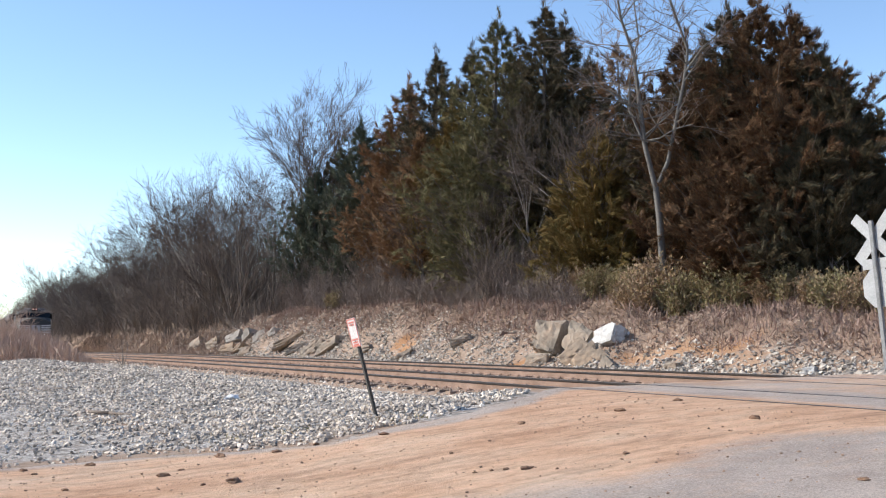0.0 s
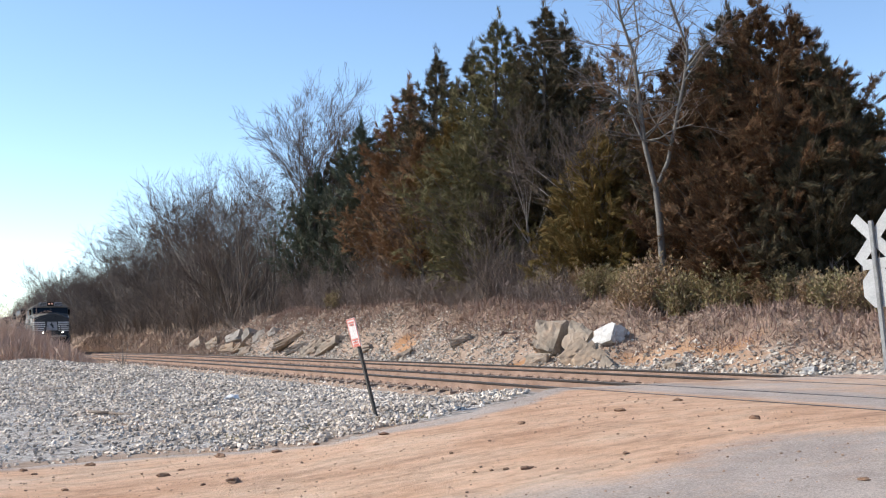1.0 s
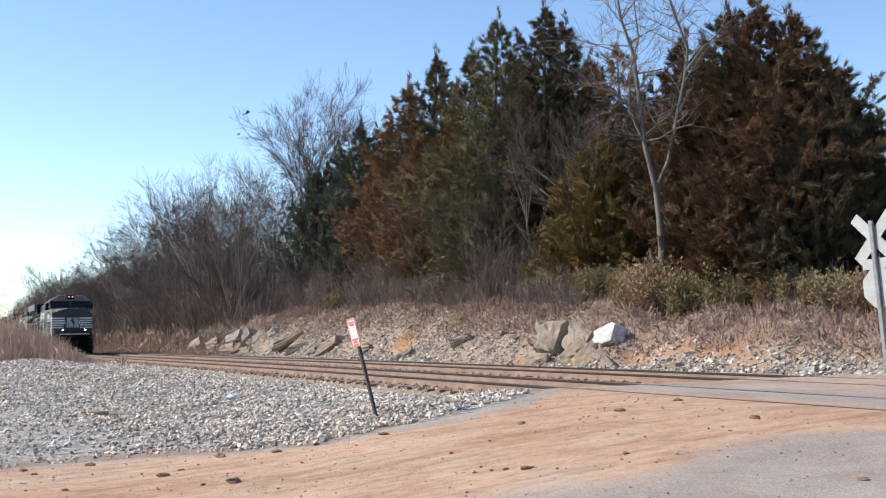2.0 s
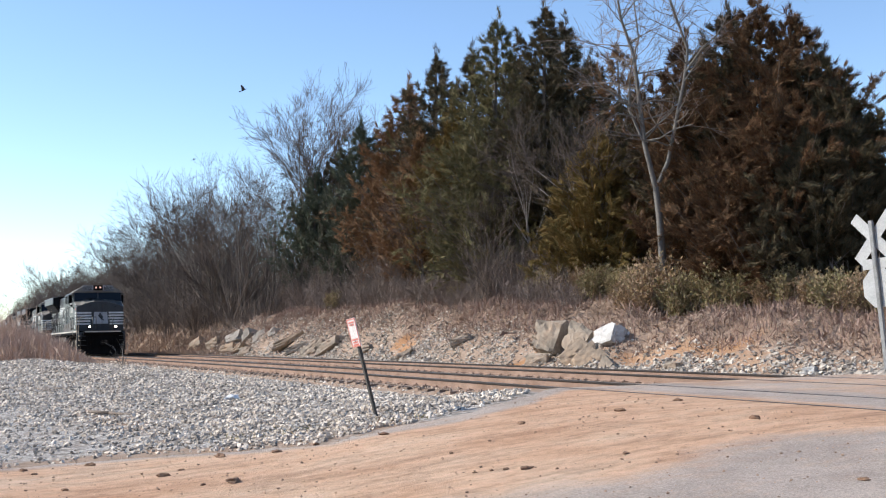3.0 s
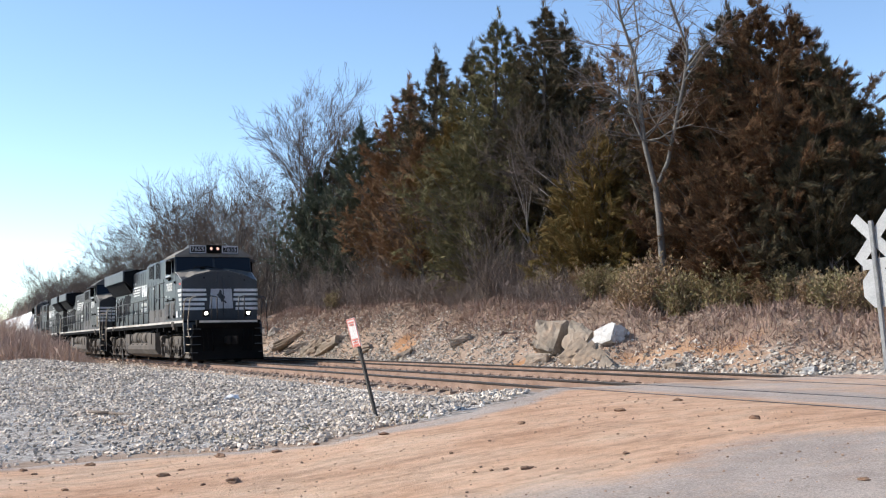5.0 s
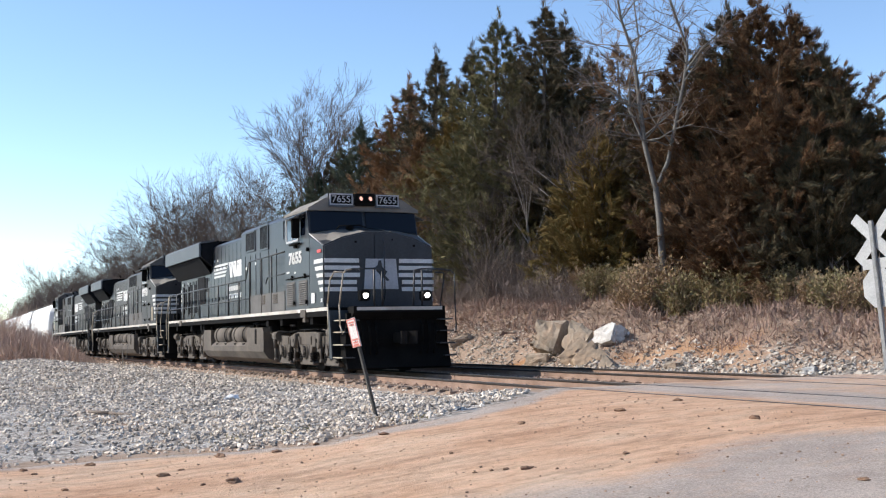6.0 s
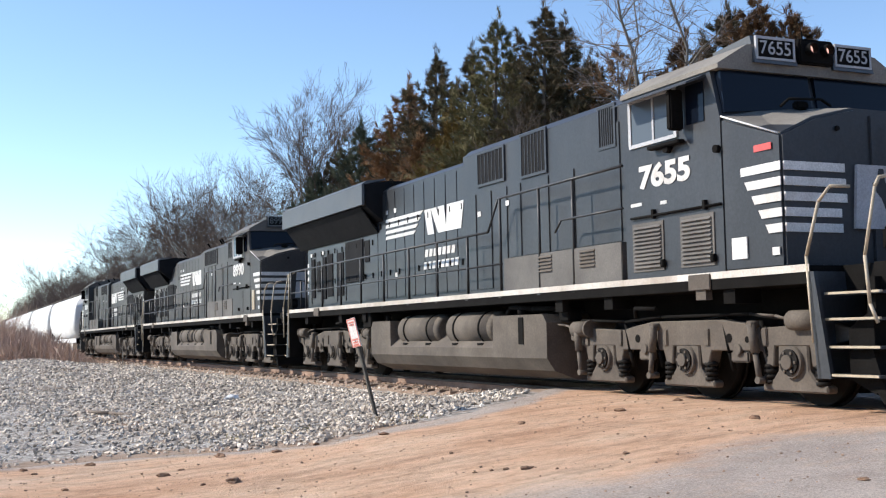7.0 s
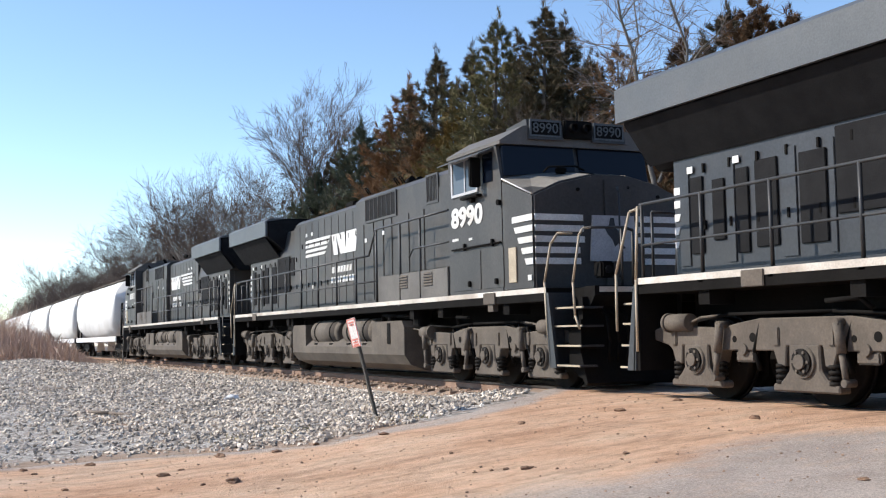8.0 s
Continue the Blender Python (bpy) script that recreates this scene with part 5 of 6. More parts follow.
def hopper_car():
    """A covered hopper with bulging smooth flanks, sloped ends, roof walk and hatches; its own middle is the origin."""
    thing = tagged(new("hopper_car"), "chalky white covered hopper car with bulging smooth sides", "freight car", "hopper cars of the train")
    prof = [(0.55, 0.95), (1.18, 1.10), (1.46, 1.60), (1.56, 2.30), (1.54, 3.00), (1.42, 3.55), (1.10, 3.92), (0.55, 4.08)]
    secs = []
    for u, low, f in ((-7.75, 2.9, 0.93), (-7.55, 2.2, 0.97), (-7.1, 1.5, 1.0), (-6.4, 1.15, 1.0), (-3, 1.0, 1.0), (3, 1.0, 1.0), (6.4, 1.15, 1.0), (7.1, 1.5, 1.0), (7.55, 2.2, 0.97), (7.75, 2.9, 0.93)):
        secs.append((u, both([(v * f, max(w, low + 0.10 * i)) for i, (v, w) in enumerate(prof)])))
    bm = bmesh.new()
    loft(bm, secs)
    for f in bm.faces:
        f.smooth = True
    part("body", bm, M_hopper, thing)
    for s in (1, -1):
        bm = bmesh.new()
        B(bm, -8.1, 8.1, *sorted((s * 1.36, s * 1.50)), 0.86, 1.14, 0.02)
        part("side_sill", bm, M_hopper, thing)
        bm = bmesh.new()
        pipe(bm, [(-8.1, -s * 1.42, 1.2), (-8.1, -s * 1.42, 3.6), (-7.7, -s * 1.1, 4.1)], 0.03)
        pipe(bm, [(-7.7, -s * 1.46, 1.2), (-7.7, -s * 1.46, 3.5)], 0.025)
        for k in range(8):
            pipe(bm, [(-8.1, -s * 1.43, 1.3 + 0.3 * k), (-7.7, -s * 1.46, 1.3 + 0.3 * k)], 0.015, 4)
        part("ladder", bm, M_grime, thing)
    bm = bmesh.new()
    B(bm, -8.1, 8.1, -0.55, 0.55, 4.20, 4.24)
    for u in np.arange(-7.8, 7.9, 1.2):
        B(bm, u, u + 0.06, -0.5, 0.5, 4.05, 4.20)
    part("roof_walk", bm, M_grime, thing)
    for u in (-5.6, -2.2, 1.2, 4.6):
        bm = bmesh.new()
        B(bm, u, u + 1.2, -0.45, 0.45, 4.06, 4.18, 0.03)
        part("hatch", bm, M_hopper, thing)
    bm = bmesh.new()
    B(bm, -8.2, 8.2, -0.3, 0.3, 0.75, 1.0)
    for s in (1, -1):
        B(bm, *sorted((s * 8.05, s * 8.2)), -1.45, 1.45, 0.8, 1.15)
        for v in (-1.2, 1.2):
            rod(bm, (s * 8.0, v, 1.1), (s * 7.6, v * 0.9, 3.2), 0.05, 6)
        B(bm, *sorted((s * 8.2, s * 8.65)), -0.1, 0.1, 0.72, 0.95)
    part("centre_sill", bm, M_shade_black, thing)
    for u in (-4.2, 0.0, 4.2):
        bm = bmesh.new()
        prism(bm, [(-1.1 + u, 1.05), (1.1 + u, 1.05), (0.35 + u, 0.35), (-0.35 + u, 0.35)], 1, -0.8, 0.8)
        part("outlet", bm, M_hopper, thing)
    for c in (-6.3, 6.3):
        t = new("truck")
        t.parent = thing
        t.location = (c, 0, 0)
        for x in (-0.89, 0.89):
            wheelset(t, x)
        for s in (-1, 1):
            bm = bmesh.new()
            prism(bm, [(-1.2, 0.62), (-0.6, 0.80), (0.6, 0.80), (1.2, 0.62), (1.15, 0.42), (0.7, 0.45), (0.4, 0.28), (-0.4, 0.28), (-0.7, 0.45), (-1.15, 0.42)], 1, s * 1.0 - 0.07, s * 1.0 + 0.07)
            part("side_frame", bm, M_wheel, t)
        bm = bmesh.new()
        box(bm, -0.25, 0.25, -0.95, 0.95, 0.45, 0.75)
        part("bolster", bm, M_shade_black, t)
    return thing


first_hopper = hopper_car()
for k in range(9):
    h = first_hopper if k == 0 else copy_thing(first_hopper, Matrix.Identity(4))
    TRAIN.append((h, 65.45 + 8.65 + 17.3 * k, False))
for h, back, reverse in TRAIN[4:]:
    for o in h.children_recursive:
        if o.name.startswith("wheelset"):
            WHEELSETS.append(o)
# ---- bare winter trees ----
def placed(thing, x, y, rz, s=1.0):
    thing.matrix_basis = on_land(x, y, rz) @ Matrix.Scale(s, 4)
    return thing


W_BARE = "leafless grey-brown winter tree with fine twigs"
big = bare_tree(15.8, 11, 2, 5, 0.44, M_bark_dark, "bare_tree", "tall leafless tree with a wide fan of fine twigs", kids=(3, 6), twig_from=0.03, least=0.0085)
tagged(placed(big, -74.5, 23.4, 68), group="bare trees")
kinds = [tagged(bare_tree(h, sd, st, 4, sp, M_bark if k % 2 else M_bark_dark, "bare_tree", W_BARE, kids=(3, 6), twig_from=0.03, least=0.009), group="bare trees") for k, (h, sd, st, sp) in enumerate(((13.0, 21, 1, 0.6), (12.0, 22, 2, 0.6), (11.0, 23, 2, 0.65), (13.5, 24, 1, 0.55), (10.0, 25, 3, 0.6)))]
rnd = random.Random(5)
first_use = set()
spots = [(-80, 20.5, 0.66, 0), (-86, 22.5, 0.72, 3), (-84, 19.6, 0.75, 4), (-93, 21.0, 1.0, 1), (-99, 19.8, 0.9, 2), (-104, 22.5, 0.8, 0), (-91, 25.5, 1.0, 3), (-111, 20.0, 0.95, 4), (-117, 23.0, 1.0, 1), (-125, 20.2, 0.9, 2), (-99, 28.0, 0.76, 3), (-132, 22.0, 0.8, 0), (-140, 20.0, 0.95, 4), (-149, 22.5, 1.0, 1), (-158, 20.0, 0.95, 2), (-168, 22.0, 1.0, 3), (-178, 20.0, 0.95, 0), (-190, 21.5, 1.0, 4), (-203, 20.0, 0.95, 1), (-216, 21.0, 1.0, 2), (-232, 20.0, 0.9, 3), (-250, 20.5, 0.95, 0), (-285, 20.0, 0.9, 1), (-79, 27.0, 0.9, 1), (-86, 29.5, 0.95, 0),
         (-22.0, 27.5, 0.62, 4), (-20.0, 30.0, 0.7, 2), (-18.5, 33.0, 0.75, 0), (-43.5, 24.2, 0.66, 3), (-38.5, 24.2, 0.6, 1), (-52.5, 22.8, 0.40, 2), (-45.8, 22.9, 0.36, 1),
         (-83, 24.5, 0.72, 1), (-96, 23.5, 1.0, 4), (-107, 20.5, 0.7, 3), (-114, 25.5, 0.86, 0), (-121, 21.5, 0.66, 3), (-128, 24.5, 1.0, 4), (-136, 20.2, 0.66, 1), (-144, 24.0, 1.0, 2), (-154, 20.2, 0.85, 0), (-163, 23.0, 1.0, 4), (-173, 20.2, 0.85, 1), (-184, 22.5, 1.0, 3), (-197, 20.2, 0.85, 2), (-210, 22.5, 0.95, 0), (-224, 20.2, 0.85, 4), (-78, 22.2, 0.8, 2), (-89, 20.0, 0.8, 1), (-95.5, 19.4, 0.7, 0), (-102, 25, 1.0, 4), (-108, 27, 1.0, 2)]
for x, y, s, k in spots:
    m = on_land(x, y, rnd.uniform(0, 360)) @ Matrix.Scale(s * rnd.uniform(0.94, 1.06) * np.interp(-x, [82, 92, 97, 115, 143, 165, 200], [1.08, 1.05, 1.14, 1.08, 1.0, 0.90, 0.94]), 4)
    if k not in first_use:
        first_use.add(k)
        kinds[k].matrix_basis = m
    else:
        copy_thing(kinds[k], m)


def forked_tree():
    """The pale tree on the bank: a stout foot that forks into two long limbs with crooked branches."""
    rnd = np.random.default_rng(8)
    segs = []
    along = np.array([0.833, 0.553, 0.0])       # sideways as seen over the tracks

    def chain(points, r0, r1, twigs):
        pts = [along * a + np.array([0, 0, z]) + np.array([0.553, -0.833, 0]) * b for a, z, b in points]
        rr = np.linspace(r0, r1, len(pts))
        for i in range(len(pts) - 1):
            segs.append((*pts[i], *pts[i + 1], rr[i], rr[i + 1]))
        for _ in range(twigs):
            i = rnd.integers(1, len(pts) - 1)
            t = rnd.uniform(0, 1)
            p = pts[i] + (pts[i + 1] - pts[i]) * t
            a = rnd.uniform(0, 2 * math.pi)
            d = np.array([math.cos(a), math.sin(a), rnd.uniform(0.1, 0.9)])
            grow(rnd, segs, p, d / np.linalg.norm(d), rnd.uniform(0.9, 2.3), rr[i] * 0.42, 2, 4, 0.6, 0.16, 0.04, (3, 5))

    chain([(0.10, -1.7, 0), (0.03, 0.3, 0), (-0.02, 1.7, 0), (-0.12, 2.7, 0)], 0.14, 0.10, 0)
    chain([(-0.12, 2.7, 0), (-0.42, 4.2, 0.1), (-0.58, 5.8, 0.1), (-0.75, 7.3, 0), (-1.1, 8.6, 0.2), (-1.25, 9.8, 0.2)], 0.092, 0.032, 38)
    chain([(-0.42, 4.2, 0.1), (-0.85, 5.4, 0.3), (-0.75, 6.6, 0.4), (-0.4, 7.8, 0.4), (-0.5, 9.2, 0.5)], 0.05, 0.018, 20)
    chain([(-0.12, 2.7, 0), (0.30, 3.6, -0.1), (0.62, 4.9, -0.1), (0.98, 6.2, 0), (1.15, 7.2, 0), (0.75, 8.6, 0.1), (0.5, 9.4, 0.1)], 0.080, 0.024, 30)
    chain([(1.05, 6.5, 0), (1.7, 7.2, 0.1), (2.2, 7.5, 0.2), (2.6, 8.1, 0.2)], 0.045, 0.012, 9)
    s = np.array(segs)
    thing = tagged(new("forked_tree"), "pale-barked leafless tree that forks above its stout foot", "tree")
    for nm, pick, sides, mat in (("trunk", s[:, 6] > 0.02, 8, M_bark_pale), ("crown", s[:, 6] <= 0.02, 3, M_twig)):
        v, f = tubes(s[pick], sides)
        o = new(nm, mesh_of(nm, v, f, [mat], smooth_faces=True))
        o.parent = thing
    thing.matrix_basis = on_land(-31.2, 22.1, 0, 1.25)
    return thing


forked_tree()


# ---- shrubs ----
def shrub(h, seed, stems, label, mat=None, name="bare_shrub"):
    rnd = np.random.default_rng(seed)
    segs = []
    for k in range(stems):
        a, lean = rnd.uniform(0, 2 * math.pi), rnd.uniform(0.1, 0.7)
        d = np.array([math.cos(a) * lean, math.sin(a) * lean, 1.0])
        grow(rnd, segs, np.array([rnd.normal(0, 0.15), rnd.normal(0, 0.15), -0.1]), d / np.linalg.norm(d), h * rnd.uniform(0.6, 0.95), 0.020, 1, 3, 0.5, 0.16, 0.02, (3, 5))
    v, f = tubes(segs, 3)
    thing = tagged(new(name, mesh_of(name, v, f, [mat or M_twig])), label, "shrub", "bare shrubs")
    return thing


shrubs = [shrub(h, 40 + k, n, "leafless brown shrub with tangled twigs", M_thicket) for k, (h, n) in enumerate(((2.6, 12), (2.0, 14), (3.4, 11)))]
rnd = random.Random(9)
spots = [(rnd.uniform(-76, -39), rnd.uniform(21.2, 23.6), rnd.randrange(3)) for _ in range(26)] + [(rnd.uniform(-130, -77), rnd.uniform(18.6, 22.5), rnd.randrange(3)) for _ in range(34)] + [(rnd.uniform(-230, -130), rnd.uniform(18.6, 20.5), 2) for _ in range(12)]
seen = set()
for x, y, k in spots:
    big_one = 1.5 if x < -77 else (0.85 if y > 10 else 0.62)
    m = on_land(x, y, rnd.uniform(0, 360)) @ Matrix.Scale(rnd.uniform(0.75, 1.25) * big_one, 4)
    if k not in seen:
        seen.add(k)
        shrubs[k].matrix_basis = m
    else:
        copy_thing(shrubs[k], m)


def leafy_bush(h, r, seed, mat, label):
    """An evergreen bush: many thin stems hung with small leaves, lumpy in outline."""
    rnd = np.random.default_rng(seed)
    segs, cs, ws = [], [], []
    for k in range(80):
        a, lean = rnd.uniform(0, 2 * math.pi), rnd.uniform(0.05, 1.0)
        reach = rnd.uniform(0.6, 1.1)
        tip = np.array([math.cos(a) * lean * r, math.sin(a) * lean * r, h * reach * (1 - 0.45 * lean * lean)])
        foot = np.array([rnd.normal(0, r * 0.2), rnd.normal(0, r * 0.2), -0.1])
        segs.append((*foot, *tip, 0.015, 0.004))
        n = 22
        u = rnd.uniform(0.15, 1.08, n)[:, None]
        cs.append(foot + (tip - foot) * u + rnd.normal(0, 0.13, (n, 3)))
        ws.append(np.tile((tip - foot) / np.linalg.norm(tip - foot), (n, 1)))
    thing = tagged(new("evergreen_bush"), label, "bush", "evergreen bushes")
    for nm, (v, f), mt in (("branchwork", tubes(segs, 3), M_twig), ("foliage", sprays(rnd, np.concatenate(cs), np.concatenate(ws), 5, 0.13, 0.06), mat)):
        o = new(nm, mesh_of(nm, v, f, [mt]))
        o.parent = thing
    return thing


M_bush_brown = leafy("straw_bush_leaves", [(0.378, 0.259, 0.151), (0.483, 0.346, 0.223), (0.315, 0.202, 0.131), (0.294, 0.230, 0.112)])
bushes = [leafy_bush(2.0, 1.5, 71, M_bush, "olive-green evergreen bush on the bank"), leafy_bush(2.1, 1.6, 72, M_bush_brown, "straw-brown leafy bush on the bank"), leafy_bush(1.5, 1.3, 73, M_bush, "low green bush on the bank")]
rnd = random.Random(12)
seen = set()
for x, y, k, s in ((-40.6, 22.7, 2, 0.7), (-38.8, 22.6, 0, 0.75), (-37.2, 22.7, 1, 0.7), (-35.8, 22.5, 2, 0.9), (-34.4, 22.6, 0, 0.75), (-33.2, 22.6, 1, 0.85), (-32.0, 21.5, 1, 0.9), (-30.9, 21.4, 1, 1.05), (-29.8, 21.7, 0, 0.95), (-28.8, 22.3, 0, 0.9), (-27.8, 22.5, 2, 1.0), (-26.9, 22.6, 1, 0.7), (-26.0, 22.7, 0, 0.72), (-25.1, 22.7, 1, 0.75), (-24.2, 22.8, 2, 0.9), (-23.3, 22.8, 1, 0.78), (-22.4, 22.8, 0, 0.75), (-21.5, 22.8, 1, 0.8), (-20.6, 22.9, 0, 0.8), (-19.6, 23.2, 1, 0.8), (-18.4, 23.6, 1, 0.8), (-44.5, 22.4, 1, 0.6), (-48.0, 22.3, 2, 0.7), (-62.5, 21.4, 0, 0.7)):
    m = on_land(x, y + 0.15, rnd.uniform(0, 360)) @ Matrix.Scale(s * rnd.uniform(0.85, 1.15), 4)
    if k not in seen:
        seen.add(k)
        bushes[k].matrix_basis = m
    else:
        copy_thing(bushes[k], m)


# ---- grass, weeds and brushwood that nobody could count ----
def blades(name, n, xs, ys, keep, length, width, lean, mat, label, category, seed, heights=None, flat=0.0):
    rnd = np.random.default_rng(seed)
    x, y = rnd.uniform(*xs, n), rnd.uniform(*ys, n)
    k = rnd.uniform(0, 1, n) < keep(x, y)
    x, y = x[k], y[k]
    n = len(x)
    base = np.stack([x, y, land(x, y) - 0.02], 1)
    a = rnd.uniform(0, 2 * math.pi, n)
    ln = length * rnd.uniform(0.5, 1.3, n) * (heights(x, y) if heights else 1.0)
    tilt = np.abs(rnd.normal(0, lean, n)) + flat
    d = np.stack([np.cos(a) * np.sin(tilt), np.sin(a) * np.sin(tilt), np.cos(tilt)], 1)
    side = np.stack([-np.sin(a), np.cos(a), 0 * a], 1) * (width * rnd.uniform(0.6, 1.4, n))[:, None]
    turn = rnd.uniform(0, math.pi, n)
    side = side * np.cos(turn)[:, None] + np.cross(d, side) * np.sin(turn)[:, None]
    mid = base + d * (ln * 0.55)[:, None]
    tip = base + (d * 0.85 + np.array([0, 0, -0.22]) * tilt[:, None]) * ln[:, None] + rnd.normal(0, 0.03, (n, 3))
    v = np.stack([base - side * 0.5, base + side * 0.5, mid + side * 0.4, tip, mid - side * 0.4], 1).reshape(-1, 3)
    f = np.arange(n * 5).reshape(-1, 5)
    return tagged(new(name, mesh_of(name, v, f, [mat])), label, category, kind="stuff")


M_weeds = leafy("pale_red_brown_weeds", [(0.52, 0.37, 0.29), (0.62, 0.46, 0.36), (0.44, 0.31, 0.24)], 0.8)
blades("dry_grass", 150000, (-95, -8), (16.9, 25.5), lambda x, y: np.clip((0.06 + smooth(17.5, 19.8, y) + 0.6 * smooth(-66, -78, x)) * (0.55 + 0.45 * lumps(x * 0.7, y * 0.9, 3.0)), 0.02, 1), 0.30, 0.026, 0.75, M_grass, "matted tan dead grass over the bank", "grass", 31, None, 0.55)
blades("dry_weeds", 46000, (-75, -12), (17.6, 23.5), lambda x, y: np.clip(smooth(17.8, 19.6, y) * (0.55 + 0.8 * lumps(x * 0.5, y * 0.6, 7.0)), 0, 1), 0.45, 0.017, 0.85, M_brush, "reddish-brown dead weeds on the bank", "weeds", 32)
blades("tall_weeds", 42000, (-78, -56), (-5.0, 8.3), lambda x, y: (0.3 + 0.7 * smooth(8.2, 5.8, y)) * smooth(-55.5, -59, x + 1.2 * np.sin(y * 1.7)), 1.0, 0.018, 0.45, M_weeds, "thicket of reddish-brown dead weeds beside the gravel", "weeds", 33, lambda x, y: np.interp(y, [-4, 3.4, 4.8, 6.0, 6.7, 7.4, 8.3], [2.3, 2.1, 1.95, 1.75, 1.15, 0.55, 0.3]) * np.interp(x, [-78, -64, -56], [1.2, 1.0, 0.6]))
blades("brushwood", 80000, (-300, -74), (17.3, 27), lambda x, y: np.interp(x, [-300, -160, -76], [0.35, 0.6, 1.0]), 5.2, 0.022, 0.34, M_thicket, "dense brown winter brushwood along the cutting", "brushwood", 34, lambda x, y: np.interp(x, [-130, -105, -76], [1.0, 0.62, 0.5]) * (0.25 + 0.75 * smooth(18.0, 21.5, y)) * (0.75 + 0.35 * lumps(x * 0.3, y * 0.5, 1.0)))
rnd = np.random.default_rng(44)
n = 62000
xx = -80 - 250 * rnd.uniform(0, 1, n) ** 1.1
yy = 19.0 + 8.5 * rnd.uniform(0, 1, n)
reach = np.interp(-xx, [80, 110, 200, 330], [3.5, 7.8, 9.5, 11.0]) * (0.7 + 0.3 * smooth(18.5, 22, yy)) * (0.80 + 0.42 * lumps(xx * 0.22, yy * 0.4, 6.0)) * (0.9 + 0.2 * lumps(xx * 0.9, yy, 2.0))
cc = np.stack([xx, yy, land(xx, yy) + reach * rnd.uniform(0.05, 1.0, n) ** 0.8], 1)
v, f = sprays(rnd, cc, np.tile([0.0, 0.0, 1.0], (n, 1)), 4, 0.8, 0.026)
tagged(new("winter_thicket", mesh_of("winter_thicket", v, f, [M_thicket])), "hazy brown thicket of fine winter twigs", "brushwood", kind="stuff")
blades("wood_floor_twigs", 16000, (-78, -18), (23.5, 34), lambda x, y: 0.9 + 0 * x, 1.6, 0.03, 0.4, M_twig, "dark tangled twigs on the wood's floor", "brushwood", 35)
rnd = np.random.default_rng(45)
n = 15000
xx, yy = rnd.uniform(-76, -36, n), 21.6 + 2.7 * rnd.uniform(0, 1, n) ** 1.3
lush = np.clip(0.6 + 0.8 * lumps(xx * 0.45, yy * 0.6, 9.0), 0.15, 1.3) * np.interp(xx, [-76, -44, -36], [2.2, 1.9, 0.9])
cc = np.stack([xx, yy, land(xx, yy) + lush * rnd.uniform(0.0, 1.0, n)], 1)
v, f = sprays(rnd, cc, np.tile([0.0, 0.0, 1.0], (n, 1)), 4, 0.55, 0.016, 0.6)
tagged(new("undergrowth", mesh_of("undergrowth", v, f, [M_twig])), "tangled grey-brown undergrowth at the foot of the wood", "brushwood", kind="stuff")
blades("trackside_weeds", 13000, (-150, -68), (15.9, 18.6), lambda x, y: 0.5 + 0.5 * smooth(-68, -80, x), 0.55, 0.028, 0.6, M_grass, "dead tan weeds beside the far track", "weeds", 37)
dead = shrub(2.5, 61, 18, "reddish-brown dead bush beside the gravel", M_weeds, "dead_bush")
tagged(dead, group="dead bushes")
rnd = random.Random(14)
dead.matrix_basis = on_land(-63.5, 4.0, 30)
for _ in range(24):
    x, y = rnd.uniform(-72, -60), rnd.uniform(-2.5, 6.0)
    copy_thing(dead, on_land(x, y, rnd.uniform(0, 360)) @ Matrix.Scale(rnd.uniform(0.8, 1.05) * (1.0 if y < 4.8 else 0.6), 4))
blades("green_weeds", 900, (-15.6, -13.4), (3.6, 6.2), lambda x, y: np.exp(-((x - (-15.0 + 0.45 * (y - 4.6))) / 0.35) ** 2) * 0.8, 0.10, 0.014, 0.8, M_bush, "low green weeds along the gravel's edge", "weeds", 36)


# ---- loose stone ----
def stones(name, x, y, r, mat, label, seed, sink=0.3, lift=None):
    rnd = np.random.default_rng(seed)
    n = len(x)
    octa = np.array([(1, 0, 0), (0, 1, 0), (-1, 0, 0), (0, -1, 0), (0, 0, 1), (0, 0, -1)], float)
    tri = np.array([(0, 1, 4), (1, 2, 4), (2, 3, 4), (3, 0, 4), (1, 0, 5), (2, 1, 5), (3, 2, 5), (0, 3, 5)])
    q = rnd.normal(0, 1, (n, 4))
    q /= np.linalg.norm(q, axis=1)[:, None]
    w, a, b, c = q.T
    R = np.stack([np.stack([1 - 2 * (b * b + c * c), 2 * (a * b - c * w), 2 * (a * c + b * w)], 1), np.stack([2 * (a * b + c * w), 1 - 2 * (a * a + c * c), 2 * (b * c - a * w)], 1), np.stack([2 * (a * c - b * w), 2 * (b * c + a * w), 1 - 2 * (a * a + b * b)], 1)], 1)
    shape = octa[None] * rnd.uniform(0.55, 1.25, (n, 6, 1)) * r[:, None, None] + rnd.normal(0, 0.16, (n, 6, 3)) * r[:, None, None]
    v = np.einsum('nij,nkj->nki', R, shape)
    v[:, :, 2] *= 0.8
    z = land(x, y) if lift is None else lift
    v += np.stack([x, y, z + r * sink], 1)[:, None, :]
    f = (np.arange(n)[:, None, None] * 6 + tri[None]).reshape(-1, 3)
    return tagged(new(name, mesh_of(name, v.reshape(-1, 3), f, [mat])), label, "stones", kind="stuff")


